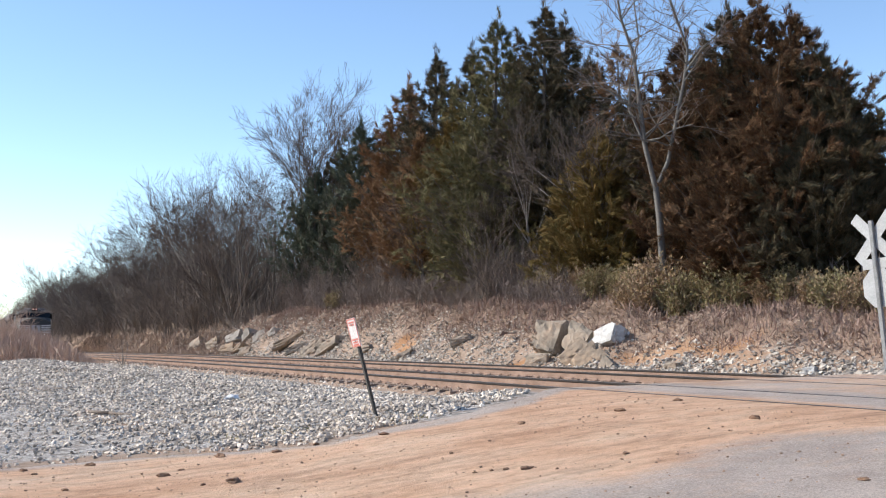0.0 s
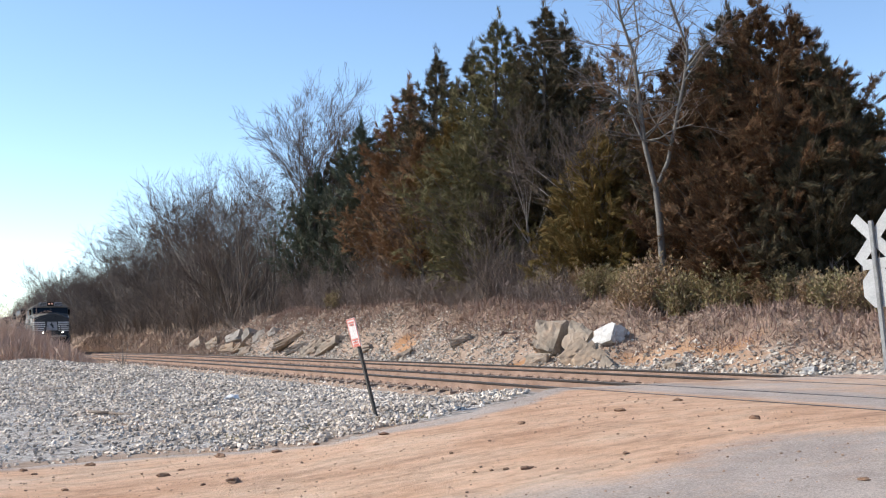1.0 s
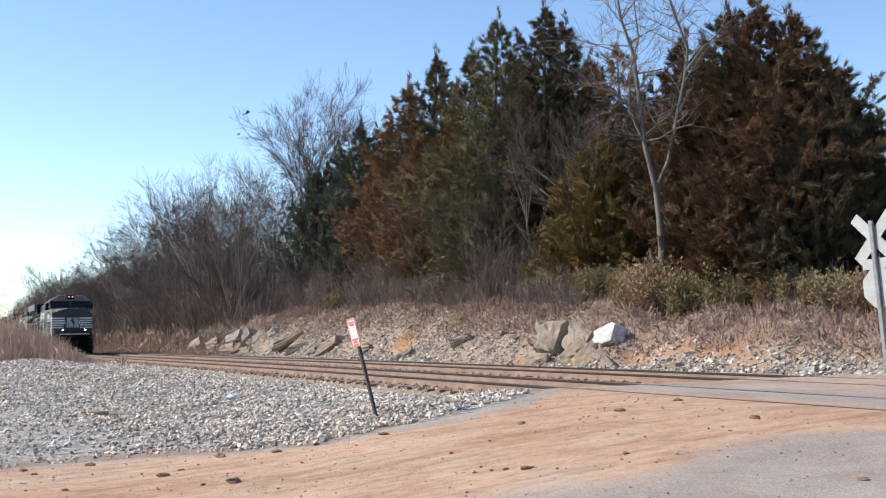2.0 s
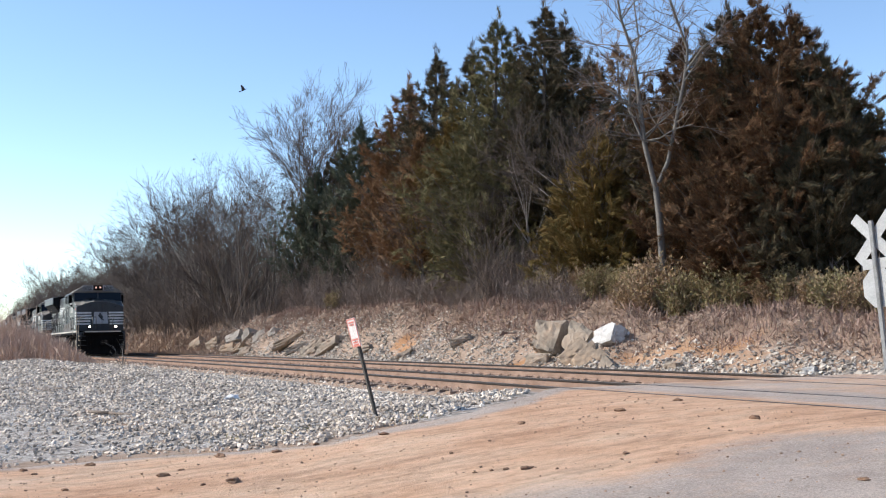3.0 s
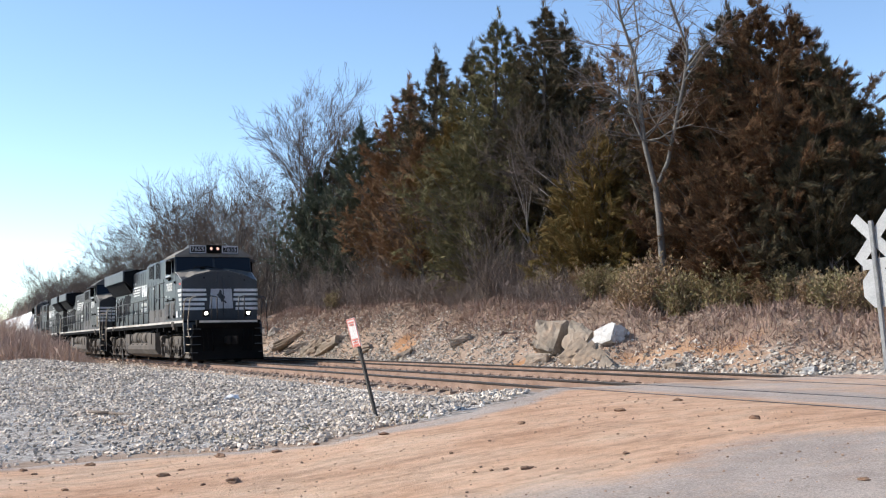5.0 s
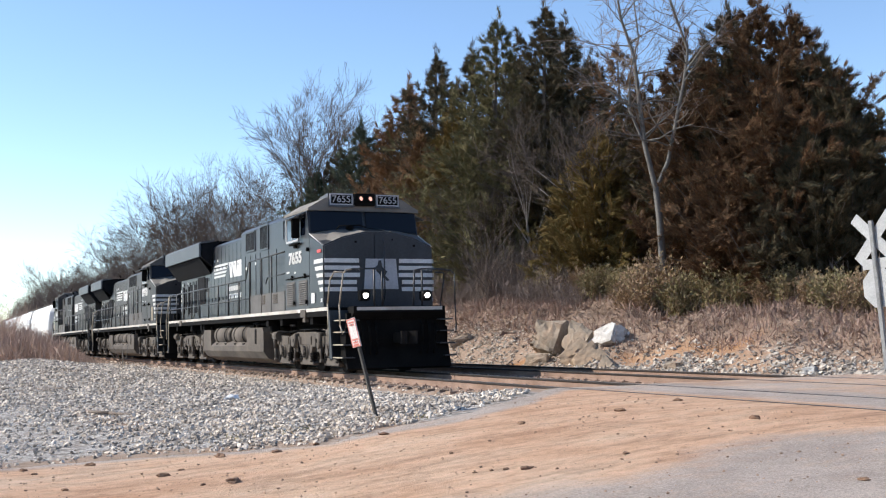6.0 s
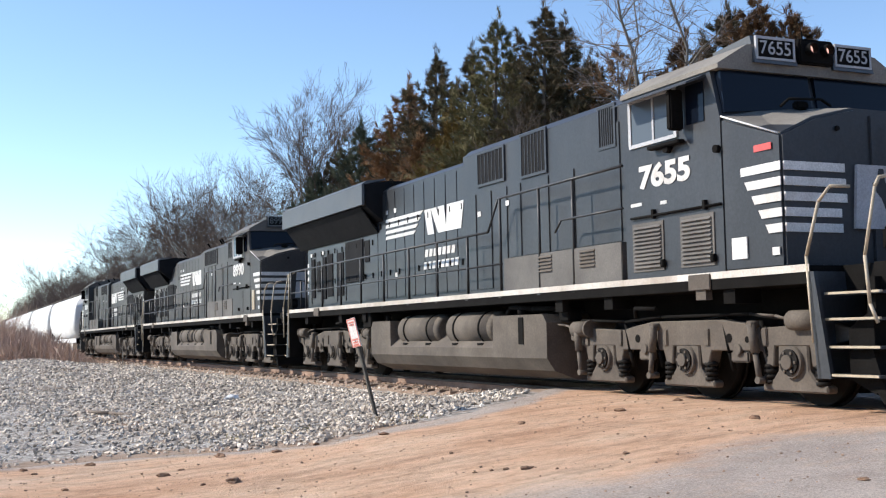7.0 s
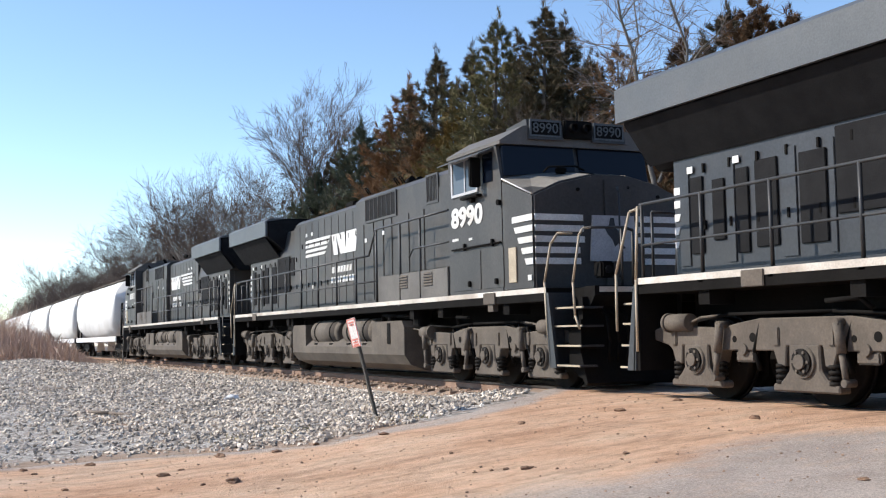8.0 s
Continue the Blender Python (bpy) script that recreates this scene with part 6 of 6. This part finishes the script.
rnd = np.random.default_rng(50)
dist = 13 + 50 * rnd.uniform(0, 1, 66000) ** 1.7
yy = rnd.uniform(-3.0, 8.98, 66000)
xx = -dist
ok = (xx < road_left(yy) - 0.15 + 0.1 * np.sin(yy * 9)) & (rnd.uniform(0, 1, 66000) < (0.22 + 0.78 * smooth(2.2, 4.6, yy + (-xx - 15) * 0.12)) * np.clip(0.9 + 0.45 * lumps(xx * 0.6, yy * 1.1, 5.0), 0.25, 1))
xx, yy = xx[ok], yy[ok]
stones("gravel", xx, yy, (0.025 + 0.027 * rnd.uniform(0, 1, len(xx)) ** 2) * (1 + (-xx - 13) * 0.012), M_ballast, "loose pale grey crushed stone beside the track", 51)
n = 8000
xx, yy = -17.5 - 60 * rnd.uniform(0, 1, n) ** 1.5, rnd.uniform(8.7, 16.1, n)
M_ballast_brown = surf("rust_stained_ballast", (0.30, 0.215, 0.155), (0.46, 0.35, 0.265), 3.0, 0.9, island=0.4, relief=0.3)
stones("track_ballast", xx, yy, 0.026 + 0.02 * rnd.uniform(0, 1, n), M_ballast_brown, "rust-stained ballast stones between the ties", 52, 0.15)
n = 64000
xx, yy = -12 - 68 * rnd.uniform(0, 1, n) ** 1.25, 16.2 + 4.6 * rnd.uniform(0, 1, n) ** 1.35
ok = rnd.uniform(0, 1, n) < np.clip(0.70 + 0.7 * lumps(xx * 0.5, yy, 2.0), 0.08, 1) * smooth(0, 1, (np.interp(xx, [-45, -32], [20.6, 19.5]) - yy) / 2.0) * (1 - 0.85 * np.clip(clay_at(xx, yy), 0, 1))
xx, yy = xx[ok], yy[ok]
stones("bank_rubble", xx, yy, 0.032 + 0.06 * rnd.uniform(0, 1, len(xx)) ** 3, M_riprap, "pale rubble scattered over the cut bank", 53)


# ---- added unseen woods close the place behind and beside the eye, darkening reflections ----
rnd = np.random.default_rng(90)
cs, segs = [], []
for k in range(230):
    a = radians(-150 + 260 * k / 230)
    far = rnd.uniform(75, 110)
    x, y = far * math.cos(a), far * math.sin(a)
    if x < -20 or (y > 6 and y < 20) or (abs(x + 5) < 9 and y < 0):
        continue
    h = rnd.uniform(9, 14)
    z = float(land(x, y))
    segs.append((x, y, z - 0.3, x, y, z + h * 0.8, 0.2, 0.05))
    n = 150
    t = rnd.uniform(0.08, 1, n)
    r = 4.2 * np.sqrt(np.clip(1 - (t - 0.35) ** 2 / 0.45, 0.02, 1)) * np.sqrt(rnd.uniform(0, 1, n))
    b = rnd.uniform(0, 2 * math.pi, n)
    cs.append(np.stack([x + r * np.cos(b), y + r * np.sin(b), z + h * t], 1))
cs = np.concatenate(cs)
v, f = sprays(rnd, cs, np.tile([0.0, 0.0, 1.0], (len(cs), 1)), 3, 1.6, 0.7)
tagged(new("distant_wood", mesh_of("distant_wood", v, f, [M_cedar_dark])), "unseen dark cedar wood added round the clearing to darken reflections", "wood", kind="stuff")
v, f = tubes(segs, 4)
tagged(new("distant_trunks", mesh_of("distant_trunks", v, f, [M_bark_dark])), "dark trunks of the added unseen wood", "wood", kind="stuff")
# ---- rocks on the bank ----
def boulder(x, y, z, size, rz, seed, mat, label, tilt=0.0, roll=0.0, name="boulder"):
    """A broken block: flat cleaved faces, chipped edges and a few bedding steps."""
    rnd = random.Random(seed)
    bm = bmesh.new()
    for sx in (-1, 1):
        for sy in (-1, 1):
            for sz in (-1, 1):
                for _ in range(2):
                    bm.verts.new((sx * rnd.uniform(0.5, 1.0), sy * rnd.uniform(0.5, 1.0), sz * rnd.uniform(0.5, 1.0)))
    hull = bmesh.ops.convex_hull(bm, input=bm.verts)
    bmesh.ops.delete(bm, geom=[g for g in hull["geom_interior"] if isinstance(g, bmesh.types.BMVert)], context='VERTS')
    bmesh.ops.subdivide_edges(bm, edges=bm.edges, cuts=5, use_grid_fill=True)
    bmesh.ops.triangulate(bm, faces=bm.faces)
    off = Vector((seed * 1.7, seed * 0.6, 0))
    for v in bm.verts:
        p = v.co.copy()
        chip = noise.noise(p * 1.5 + off)
        crack = abs(noise.noise(Vector((p.x * 0.6, p.y * 0.6, p.z * 2.4)) + off))
        v.co *= 1 + 0.10 * chip + 0.06 * noise.noise(p * 3.7 + off) + 0.035 * noise.noise(p * 9.0 + off) - (0.17 if crack < 0.045 else 0.0)
        v.co = Vector((v.co.x * size[0], v.co.y * size[1], v.co.z * size[2]))
    me = bpy.data.meshes.new(name)
    bm.to_mesh(me)
    bm.free()
    me.materials.append(mat)
    o = tagged(new(name, me), label, "rock", "rocks of the cut bank")
    o.matrix_basis = pose(x, y, z, tilt, roll, rz)
    return o


W_ROCK = "weathered grey-brown rock ledge in the cut bank"
W_BLOCK = "broken grey boulder jutting out of the cut bank"
W_PALE = "white-faced rock on the cut bank"
for k, (x, y, dz, size, rz, tilt, roll, mat, words) in enumerate((
        (-31.2, 17.9, 0.24, (0.66, 0.55, 0.58), 22, -22, 6, M_rock, W_BLOCK),
        (-30.0, 18.1, 0.30, (0.50, 0.42, 0.54), 10, -26, 28, M_rock, W_BLOCK),
        (-31.0, 17.3, 0.0, (0.42, 0.3, 0.24), 25, -15, 0, M_rock, W_ROCK),
        (-28.85, 18.5, 0.16, (0.52, 0.34, 0.34), 18, -22, -18, M_rock_pale, W_PALE),
        (-29.45, 18.3, 0.08, (0.28, 0.24, 0.26), 30, -30, 10, M_rock_pale, W_PALE),
        (-29.5, 17.75, -0.06, (0.50, 0.42, 0.62), 15, -35, 40, M_rock_tan, "tan weathered slab leaning on the cut bank"),
        (-28.5, 17.6, -0.12, (0.45, 0.4, 0.55), 15, -35, 40, M_rock_tan, "tan weathered slab leaning on the cut bank"),
        (-27.3, 17.35, -0.02, (0.22, 0.2, 0.28), 20, -10, 30, M_rock, W_ROCK),
        (-54.6, 17.7, 0.0, (0.9, 0.45, 0.30), 35, -18, -24, M_rock, W_ROCK),
        (-52.4, 17.8, 0.12, (1.0, 0.45, 0.28), 35, -20, -28, M_rock, W_ROCK),
        (-47.4, 17.6, 0.0, (0.6, 0.4, 0.24), 35, -10, -26, M_rock, W_ROCK),
        (-42.4, 17.4, 0.0, (0.5, 0.35, 0.20), 60, -10, -26, M_rock, W_ROCK),
        (-72.4, 18.2, 0.0, (0.8, 0.5, 0.34), 25, -20, -20, M_rock_grey, W_ROCK),
        (-70.2, 18.5, 0.05, (0.75, 0.5, 0.32), 12, -15, -24, M_rock_grey, W_ROCK),
        (-68.0, 18.6, 0.0, (0.6, 0.4, 0.28), 30, -15, -24, M_rock_grey, W_ROCK),
        (-71.6, 17.5, 0.0, (0.8, 0.5, 0.34), 25, -25, -10, M_rock_tan, W_ROCK),
        (-68.6, 17.5, 0.0, (0.7, 0.5, 0.28), 15, -25, -10, M_rock_tan, W_ROCK),
        (-66.4, 17.4, 0.0, (0.6, 0.4, 0.26), 30, -20, -10, M_rock, W_ROCK),
        (-65.2, 18.7, -0.05, (0.5, 0.4, 0.24), 18, -20, -24, M_rock_grey, W_ROCK),
        (-76.5, 17.8, -0.1, (0.9, 0.5, 0.4), 20, -10, -20, M_rock, W_ROCK),
        (-82.5, 17.9, -0.1, (1.0, 0.5, 0.4), 15, -10, -15, M_rock, W_ROCK),
        (-60.0, 18.0, 0.2, (1.0, 0.45, 0.22), 60, -15, -24, M_rock_tan, W_ROCK),
        (-57.6, 17.6, 0.05, (0.8, 0.4, 0.2), 60, -15, -24, M_rock, W_ROCK),
        (-38.6, 18.2, 0.1, (0.45, 0.35, 0.18), 60, -15, -24, M_rock, W_ROCK),
        (-24.2, 17.4, 0.0, (0.25, 0.2, 0.14), 15, 0, 0, M_rock, W_ROCK),
        (-19.3, 17.4, 0.0, (0.20, 0.18, 0.15), 45, 0, 0, M_rock_pale, "pale stone at the foot of the bank"))):
    boulder(x, y, float(land(x, y)) + dz * 0.8, size, rz, 3 + k, mat, words, tilt, roll)

# ---- signs ----
M_post = surf("weathered_sign_post", (0.045, 0.042, 0.036), (0.10, 0.09, 0.075), 6.0, 0.8, relief=0.3)
M_alu = surf("dull_aluminium_sign_back", (0.36, 0.36, 0.355), (0.50, 0.50, 0.485), 1.4, 0.55, 0.2, 0.06, stain=(0.42, 0.40, 0.36), amount=0.4)
M_galv = surf("galvanised_post", (0.20, 0.20, 0.20), (0.34, 0.34, 0.33), 5.0, 0.6, 0.4, 0.1)
M_signwhite = surf("faded_sign_white", (0.66, 0.60, 0.56), (0.82, 0.78, 0.74), 3.0, 0.6, relief=0.04)
M_signred = surf("faded_sign_red", (0.62, 0.16, 0.13), (0.72, 0.26, 0.20), 3.0, 0.6, relief=0.04)


def warning_sign():
    """A leaning post with a small red-bordered plate; its writing cannot be read."""
    thing = tagged(new("warning_sign"), "small faded red-and-white sign on a leaning dark post", "sign")
    bm = bmesh.new()
    B(bm, -0.028, 0.028, -0.020, 0.020, -0.25, 1.46, 0.006)
    part("post", bm, M_post, thing)
    bm = bmesh.new()
    box(bm, -0.125, 0.125, -0.034, -0.024, 1.03, 1.45, 0.002)
    plate_ob = part("plate", bm, M_signwhite, thing)
    bm = bmesh.new()
    for x0, x1, z0, z1 in ((-0.12, 0.12, 1.43, 1.445), (-0.12, 0.12, 1.035, 1.05), (-0.12, -0.105, 1.05, 1.43), (0.105, 0.12, 1.05, 1.43)):
        box(bm, x0, x1, -0.038, -0.0345, z0, z1)
    part("border", bm, M_signred, plate_ob)
    for z, w, m in ((1.39, 0.15, M_signred), (1.355, 0.12, M_signred), (1.14, 0.16, M_signred), (1.10, 0.13, M_signred), (1.065, 0.15, M_signred)):
        bm = bmesh.new()
        box(bm, -w / 2, w / 2, -0.038, -0.0345, z - 0.012, z + 0.012)
        part("writing_bar", bm, m, plate_ob)
    bm = bmesh.new()
    for z in (1.12, 1.36):
        rod(bm, (0, -0.045, z), (0, 0.03, z), 0.010, 8)
    part("bolts", bm, M_galv, thing)
    x, y = -15.35, 5.87
    lean = Matrix.Rotation(radians(13), 4, Vector((0.908, -0.412, 0)))
    thing.matrix_basis = Matrix.Translation((x, y, float(land(x, y)))) @ lean @ pose(0, 0, 0, 0, 0, 10)
    return thing


warning_sign()


def crossing_sign():
    """A railway crossbuck seen from behind, with a small plate and an eight-sided sign below it."""
    thing = tagged(new("crossing_sign"), "railway crossbuck and eight-sided sign on a steel post, seen from behind", "road sign")
    bm = bmesh.new()
    box(bm, -0.045, 0.045, -0.03, 0.03, -0.3, 2.95, 0.006)
    part("post", bm, M_galv, thing)
    for k, a in enumerate((45, -45)):
        bm = bmesh.new()
        box(bm, -0.61, 0.61, 0.034 + 0.006 * k, 0.039 + 0.006 * k, -0.115, 0.115, 0.0)
        o = part("crossbuck_board", bm, M_alu, thing)
        o.matrix_basis = pose(0, 0, 2.62, 0, a, 0)
    bm = bmesh.new()
    box(bm, -0.34, 0.34, 0.034, 0.038, 2.02, 2.22)
    part("number_of_tracks_plate", bm, M_alu, thing)
    bm = bmesh.new()
    c, r = 1.66, 0.375 / math.cos(math.pi / 8)
    prism(bm, [(r * math.cos(math.pi / 8 + k * math.pi / 4), c + r * math.sin(math.pi / 8 + k * math.pi / 4)) for k in range(8)], 1, 0.034, 0.038)
    part("eight_sided_sign", bm, M_alu, thing)
    bm = bmesh.new()
    box(bm, -0.03, 0.03, -0.036, 0.034, 1.95, 2.45)
    part("clamp", bm, M_galv, thing)
    bm = bmesh.new()
    for z in (1.45, 1.86, 2.12, 2.62):
        rod(bm, (0, -0.045, z), (0, 0.04, z), 0.014, 8)
    part("bolts", bm, M_galv, thing)
    x, y = -16.28, 16.6
    thing.matrix_basis = Matrix.Translation((x, y, float(land(x, y)))) @ Matrix.Rotation(radians(3.5), 4, Vector((0.7, -0.7, 0))) @ pose(0, 0, 0, 0, 0, 4)
    return thing


crossing_sign()

# ---- clods and litter on the road ----
M_clod = surf("dry_mud_clod", (0.16, 0.09, 0.055), (0.30, 0.18, 0.11), 6.0, 0.95, relief=0.6, fine=30)
M_rag = surf("white_litter", (0.75, 0.75, 0.74), (0.85, 0.85, 0.84), 4.0, 0.7, relief=0.3)


def clod(x, y, size, seed, mat=M_clod, label="dried mud clod lying on the road", name="mud_clod", flat=0.55):
    bm = bmesh.new()
    bmesh.ops.create_icosphere(bm, subdivisions=3, radius=size)
    for v in bm.verts:
        v.co *= 1 + 0.5 * noise.noise(v.co / size * 1.3 + Vector((seed * 3.1, 0, 0))) + 0.2 * noise.noise(v.co / size * 4)
        v.co.z *= flat
        v.co.x *= 1.5
    me = bpy.data.meshes.new(name)
    bm.to_mesh(me)
    bm.free()
    me.materials.append(mat)
    o = tagged(new(name, me), label, "clod" if mat is M_clod else "litter", "clods on the road" if mat is M_clod else "")
    o.matrix_basis = pose(x, y, float(land(x, y)) + 0.018 + size * 0.2, 0, 0, seed * 50)
    return o


for k, (x, y, s) in enumerate(((-14.4, 1.05, 0.05), (-14.36, 1.81, 0.06), (-12.59, 2.35, 0.06), (-11.44, 2.83, 0.085), (-13.65, 3.22, 0.07), (-13.23, 3.8, 0.05), (-13.26, 4.29, 0.045), (-12.12, 6.49, 0.055), (-11.91, 7.74, 0.06), (-9.22, 4.98, 0.05), (-9.06, 5.94, 0.035), (-9.82, 8.08, 0.055), (-12.39, 8.96, 0.05), (-9.38, 4.85, 0.03), (-9.46, 4.74, 0.025), (-6.39, 6.24, 0.035), (-9.52, 4.6, 0.02), (-8.95, 5.14, 0.02), (-10.81, 4.96, 0.03), (-13.12, 5.12, 0.05), (-13.95, 1.14, 0.03), (-11.53, 2.54, 0.03), (-12.3, 1.3, 0.04), (-12.9, 2.6, 0.03), (-10.2, 6.6, 0.02), (-11.2, 5.6, 0.025))):
    clod(x, y, s * 0.8, k)
rnd = np.random.default_rng(77)
n = 1900
yy = rnd.uniform(0.0, 9.0, n)
xx = road_left(yy) + rnd.uniform(0.05, 7.5, n) ** 1.0
M_crumb = surf("clay_crumbs", (0.24, 0.14, 0.09), (0.52, 0.36, 0.25), 3.0, 0.95, island=0.5, relief=0.2)
stones("clay_crumbs", xx, yy, 0.005 + 0.017 * rnd.uniform(0, 1, n) ** 4, M_crumb, "small clay crumbs and pebbles scattered on the road", 78, 0.2, land(xx, yy) + 0.018)
clod(-23.31, 5.74, 0.11, 60, M_rag, "crumpled white litter lying on the gravel", "litter", 0.6)


def driftwood():
    thing = tagged(new("stick"), "long grey stick lying on the gravel", "stick")
    bm = bmesh.new()
    rod(bm, (0, 0, 0.05), (1.0, 0.12, 0.07), 0.035, 8, 0.03)
    rod(bm, (1.0, 0.12, 0.07), (2.4, 0.4, 0.04), 0.03, 8, 0.012)
    part("stem", bm, M_bark_dark, thing)
    thing.matrix_basis = pose(-23.6, 2.95, float(land(-23.6, 2.95)), 0, 0, 8)


driftwood()


def stalks(x, y, seed):
    rnd = np.random.default_rng(seed)
    segs = []
    for k in range(5):
        a = rnd.uniform(2.2, 3.9)
        grow(rnd, segs, np.array([0.0, 0.0, -0.05]), np.array([math.cos(a) * 0.6, math.sin(a) * 0.3, 0.8]), rnd.uniform(0.9, 1.5), 0.018, 3, 4, 0.4, 0.12, -0.05, (1, 3))
    v, f = tubes(segs, 4)
    o = tagged(new("dead_stalk", mesh_of("dead_stalk", v, f, [M_bark_pale])), "pale bent dead stalks standing in the gravel", "weeds")
    o.matrix_basis = on_land(x, y, 0)


stalks(-52.0, 7.9, 3)

# ---- birds ----
M_bird = surf("dark_bird_plumage", (0.015, 0.016, 0.022), (0.035, 0.036, 0.045), 9.0, 0.6, relief=0.1)
BIRDS = []


def bird(size):
    thing = tagged(new("bird"), "small dark bird in flapping flight", "bird", "birds crossing the sky")
    bm = bmesh.new()
    for (x0, r0), (x1, r1) in zip(((-0.5, 0.02), (-0.3, 0.06), (-0.05, 0.11), (0.15, 0.11), (0.3, 0.07), (0.4, 0.075), (0.5, 0.02)), ((-0.3, 0.06), (-0.05, 0.11), (0.15, 0.11), (0.3, 0.07), (0.4, 0.075), (0.5, 0.02), (0.58, 0.006))):
        rod(bm, (x0 * size, 0, 0), (x1 * size, 0, 0), r0 * size, 8, r1 * size)
    part("body", bm, M_bird, thing)
    bm = bmesh.new()
    prism(bm, [(-0.3 * size, -0.05 * size), (-0.3 * size, 0.05 * size), (-0.62 * size, 0.14 * size), (-0.62 * size, -0.14 * size)], 2, -0.008, 0.008)
    part("tail", bm, M_bird, thing)
    wings = []
    for s in (1, -1):
        bm = bmesh.new()
        prism(bm, [(0.22 * size, 0), (0.28 * size, s * 0.35 * size), (0.10 * size, s * 0.85 * size), (-0.02 * size, s * 0.8 * size), (-0.12 * size, s * 0.4 * size), (-0.2 * size, 0)], 2, -0.006, 0.006)
        wings.append((part("wing", bm, M_bird, thing), s))
    BIRDS.append((thing, wings))
    return thing


for start, step, size in (((-44.8, -13.7, -2.5), (2.25, 12.13, 5.77), 0.26), ((-58.4, -33.9, -9.5), (6.34, 14.69, 6.39), 0.26), ((-63.4, -55.7, -19.4), (6.42, 17.59, 7.85), 0.28), ((-81.3, -50.5, -15.5), (7.77, 20.96, 8.5), 0.2), ((-63.9, -23.4, -6.0), (2.96, 19.06, 8.73), 0.2)):
    b = bird(size)
    b["way"] = [*start, *step]
# ---- what moves ----
NOSE_AT = [(0.0, -121.3), (1.0, -106.1), (2.0, -91.1), (2.8, -79.2), (3.5, -68.4), (4.5, -52.05), (5.2, -40.1), (5.8, -29.95), (6.5, -18.35), (7.0, -10.15), (7.5, -1.95), (8.0, 6.25)]


def on_track(x):
    slope = (track_z(x + 0.5) - track_z(x - 0.5))
    turn = (track_y(x + 0.5) - track_y(x - 0.5))
    return pose(x, TRACK_Y + track_y(x), track_z(x), 0, -math.degrees(math.atan(slope)), math.degrees(math.atan(turn)))


def motions():
    for thing, back, reverse in TRAIN:
        walk(thing, [(t, on_track(s - back) @ pose(0, 0, 0, 0, 0, 180 if reverse else 0)) for t, s in NOSE_AT])
    # the wheels roll: a quarter turn at most from row to row
    run = [(k / 30, np.interp(k / 30, [t for t, s in NOSE_AT], [s for t, s in NOSE_AT])) for k in range(241)]
    for w in WHEELSETS:
        flip = -1 if w.parent.parent == third else 1
        if w.parent.matrix_basis.to_euler().z > 1:
            flip = -flip
        at = w.location.copy()
        walk(w, [(t, pose(*at, 0, flip * math.degrees((s + 121.3) / 0.533), 0)) for t, s in run])

    # birds fly straight on and beat their wings
    for k, (thing, wings) in enumerate(BIRDS):
        x, y, z, a, b, c = thing["way"]
        way = Vector((a, b, c)).to_track_quat('X', 'Z').to_matrix().to_4x4()
        walk(thing, [(i / 4, Matrix.Translation((x + a * i / 4, y + b * i / 4, max(4.0, z + c * i / 4))) @ way) for i in range(33)])
        for wing, side in wings:
            walk(wing, [(i / 15, pose(0, 0, 0, side * (12 + 38 * math.sin(i * 2.1 + k)), 0, 0)) for i in range(121)])


motions()
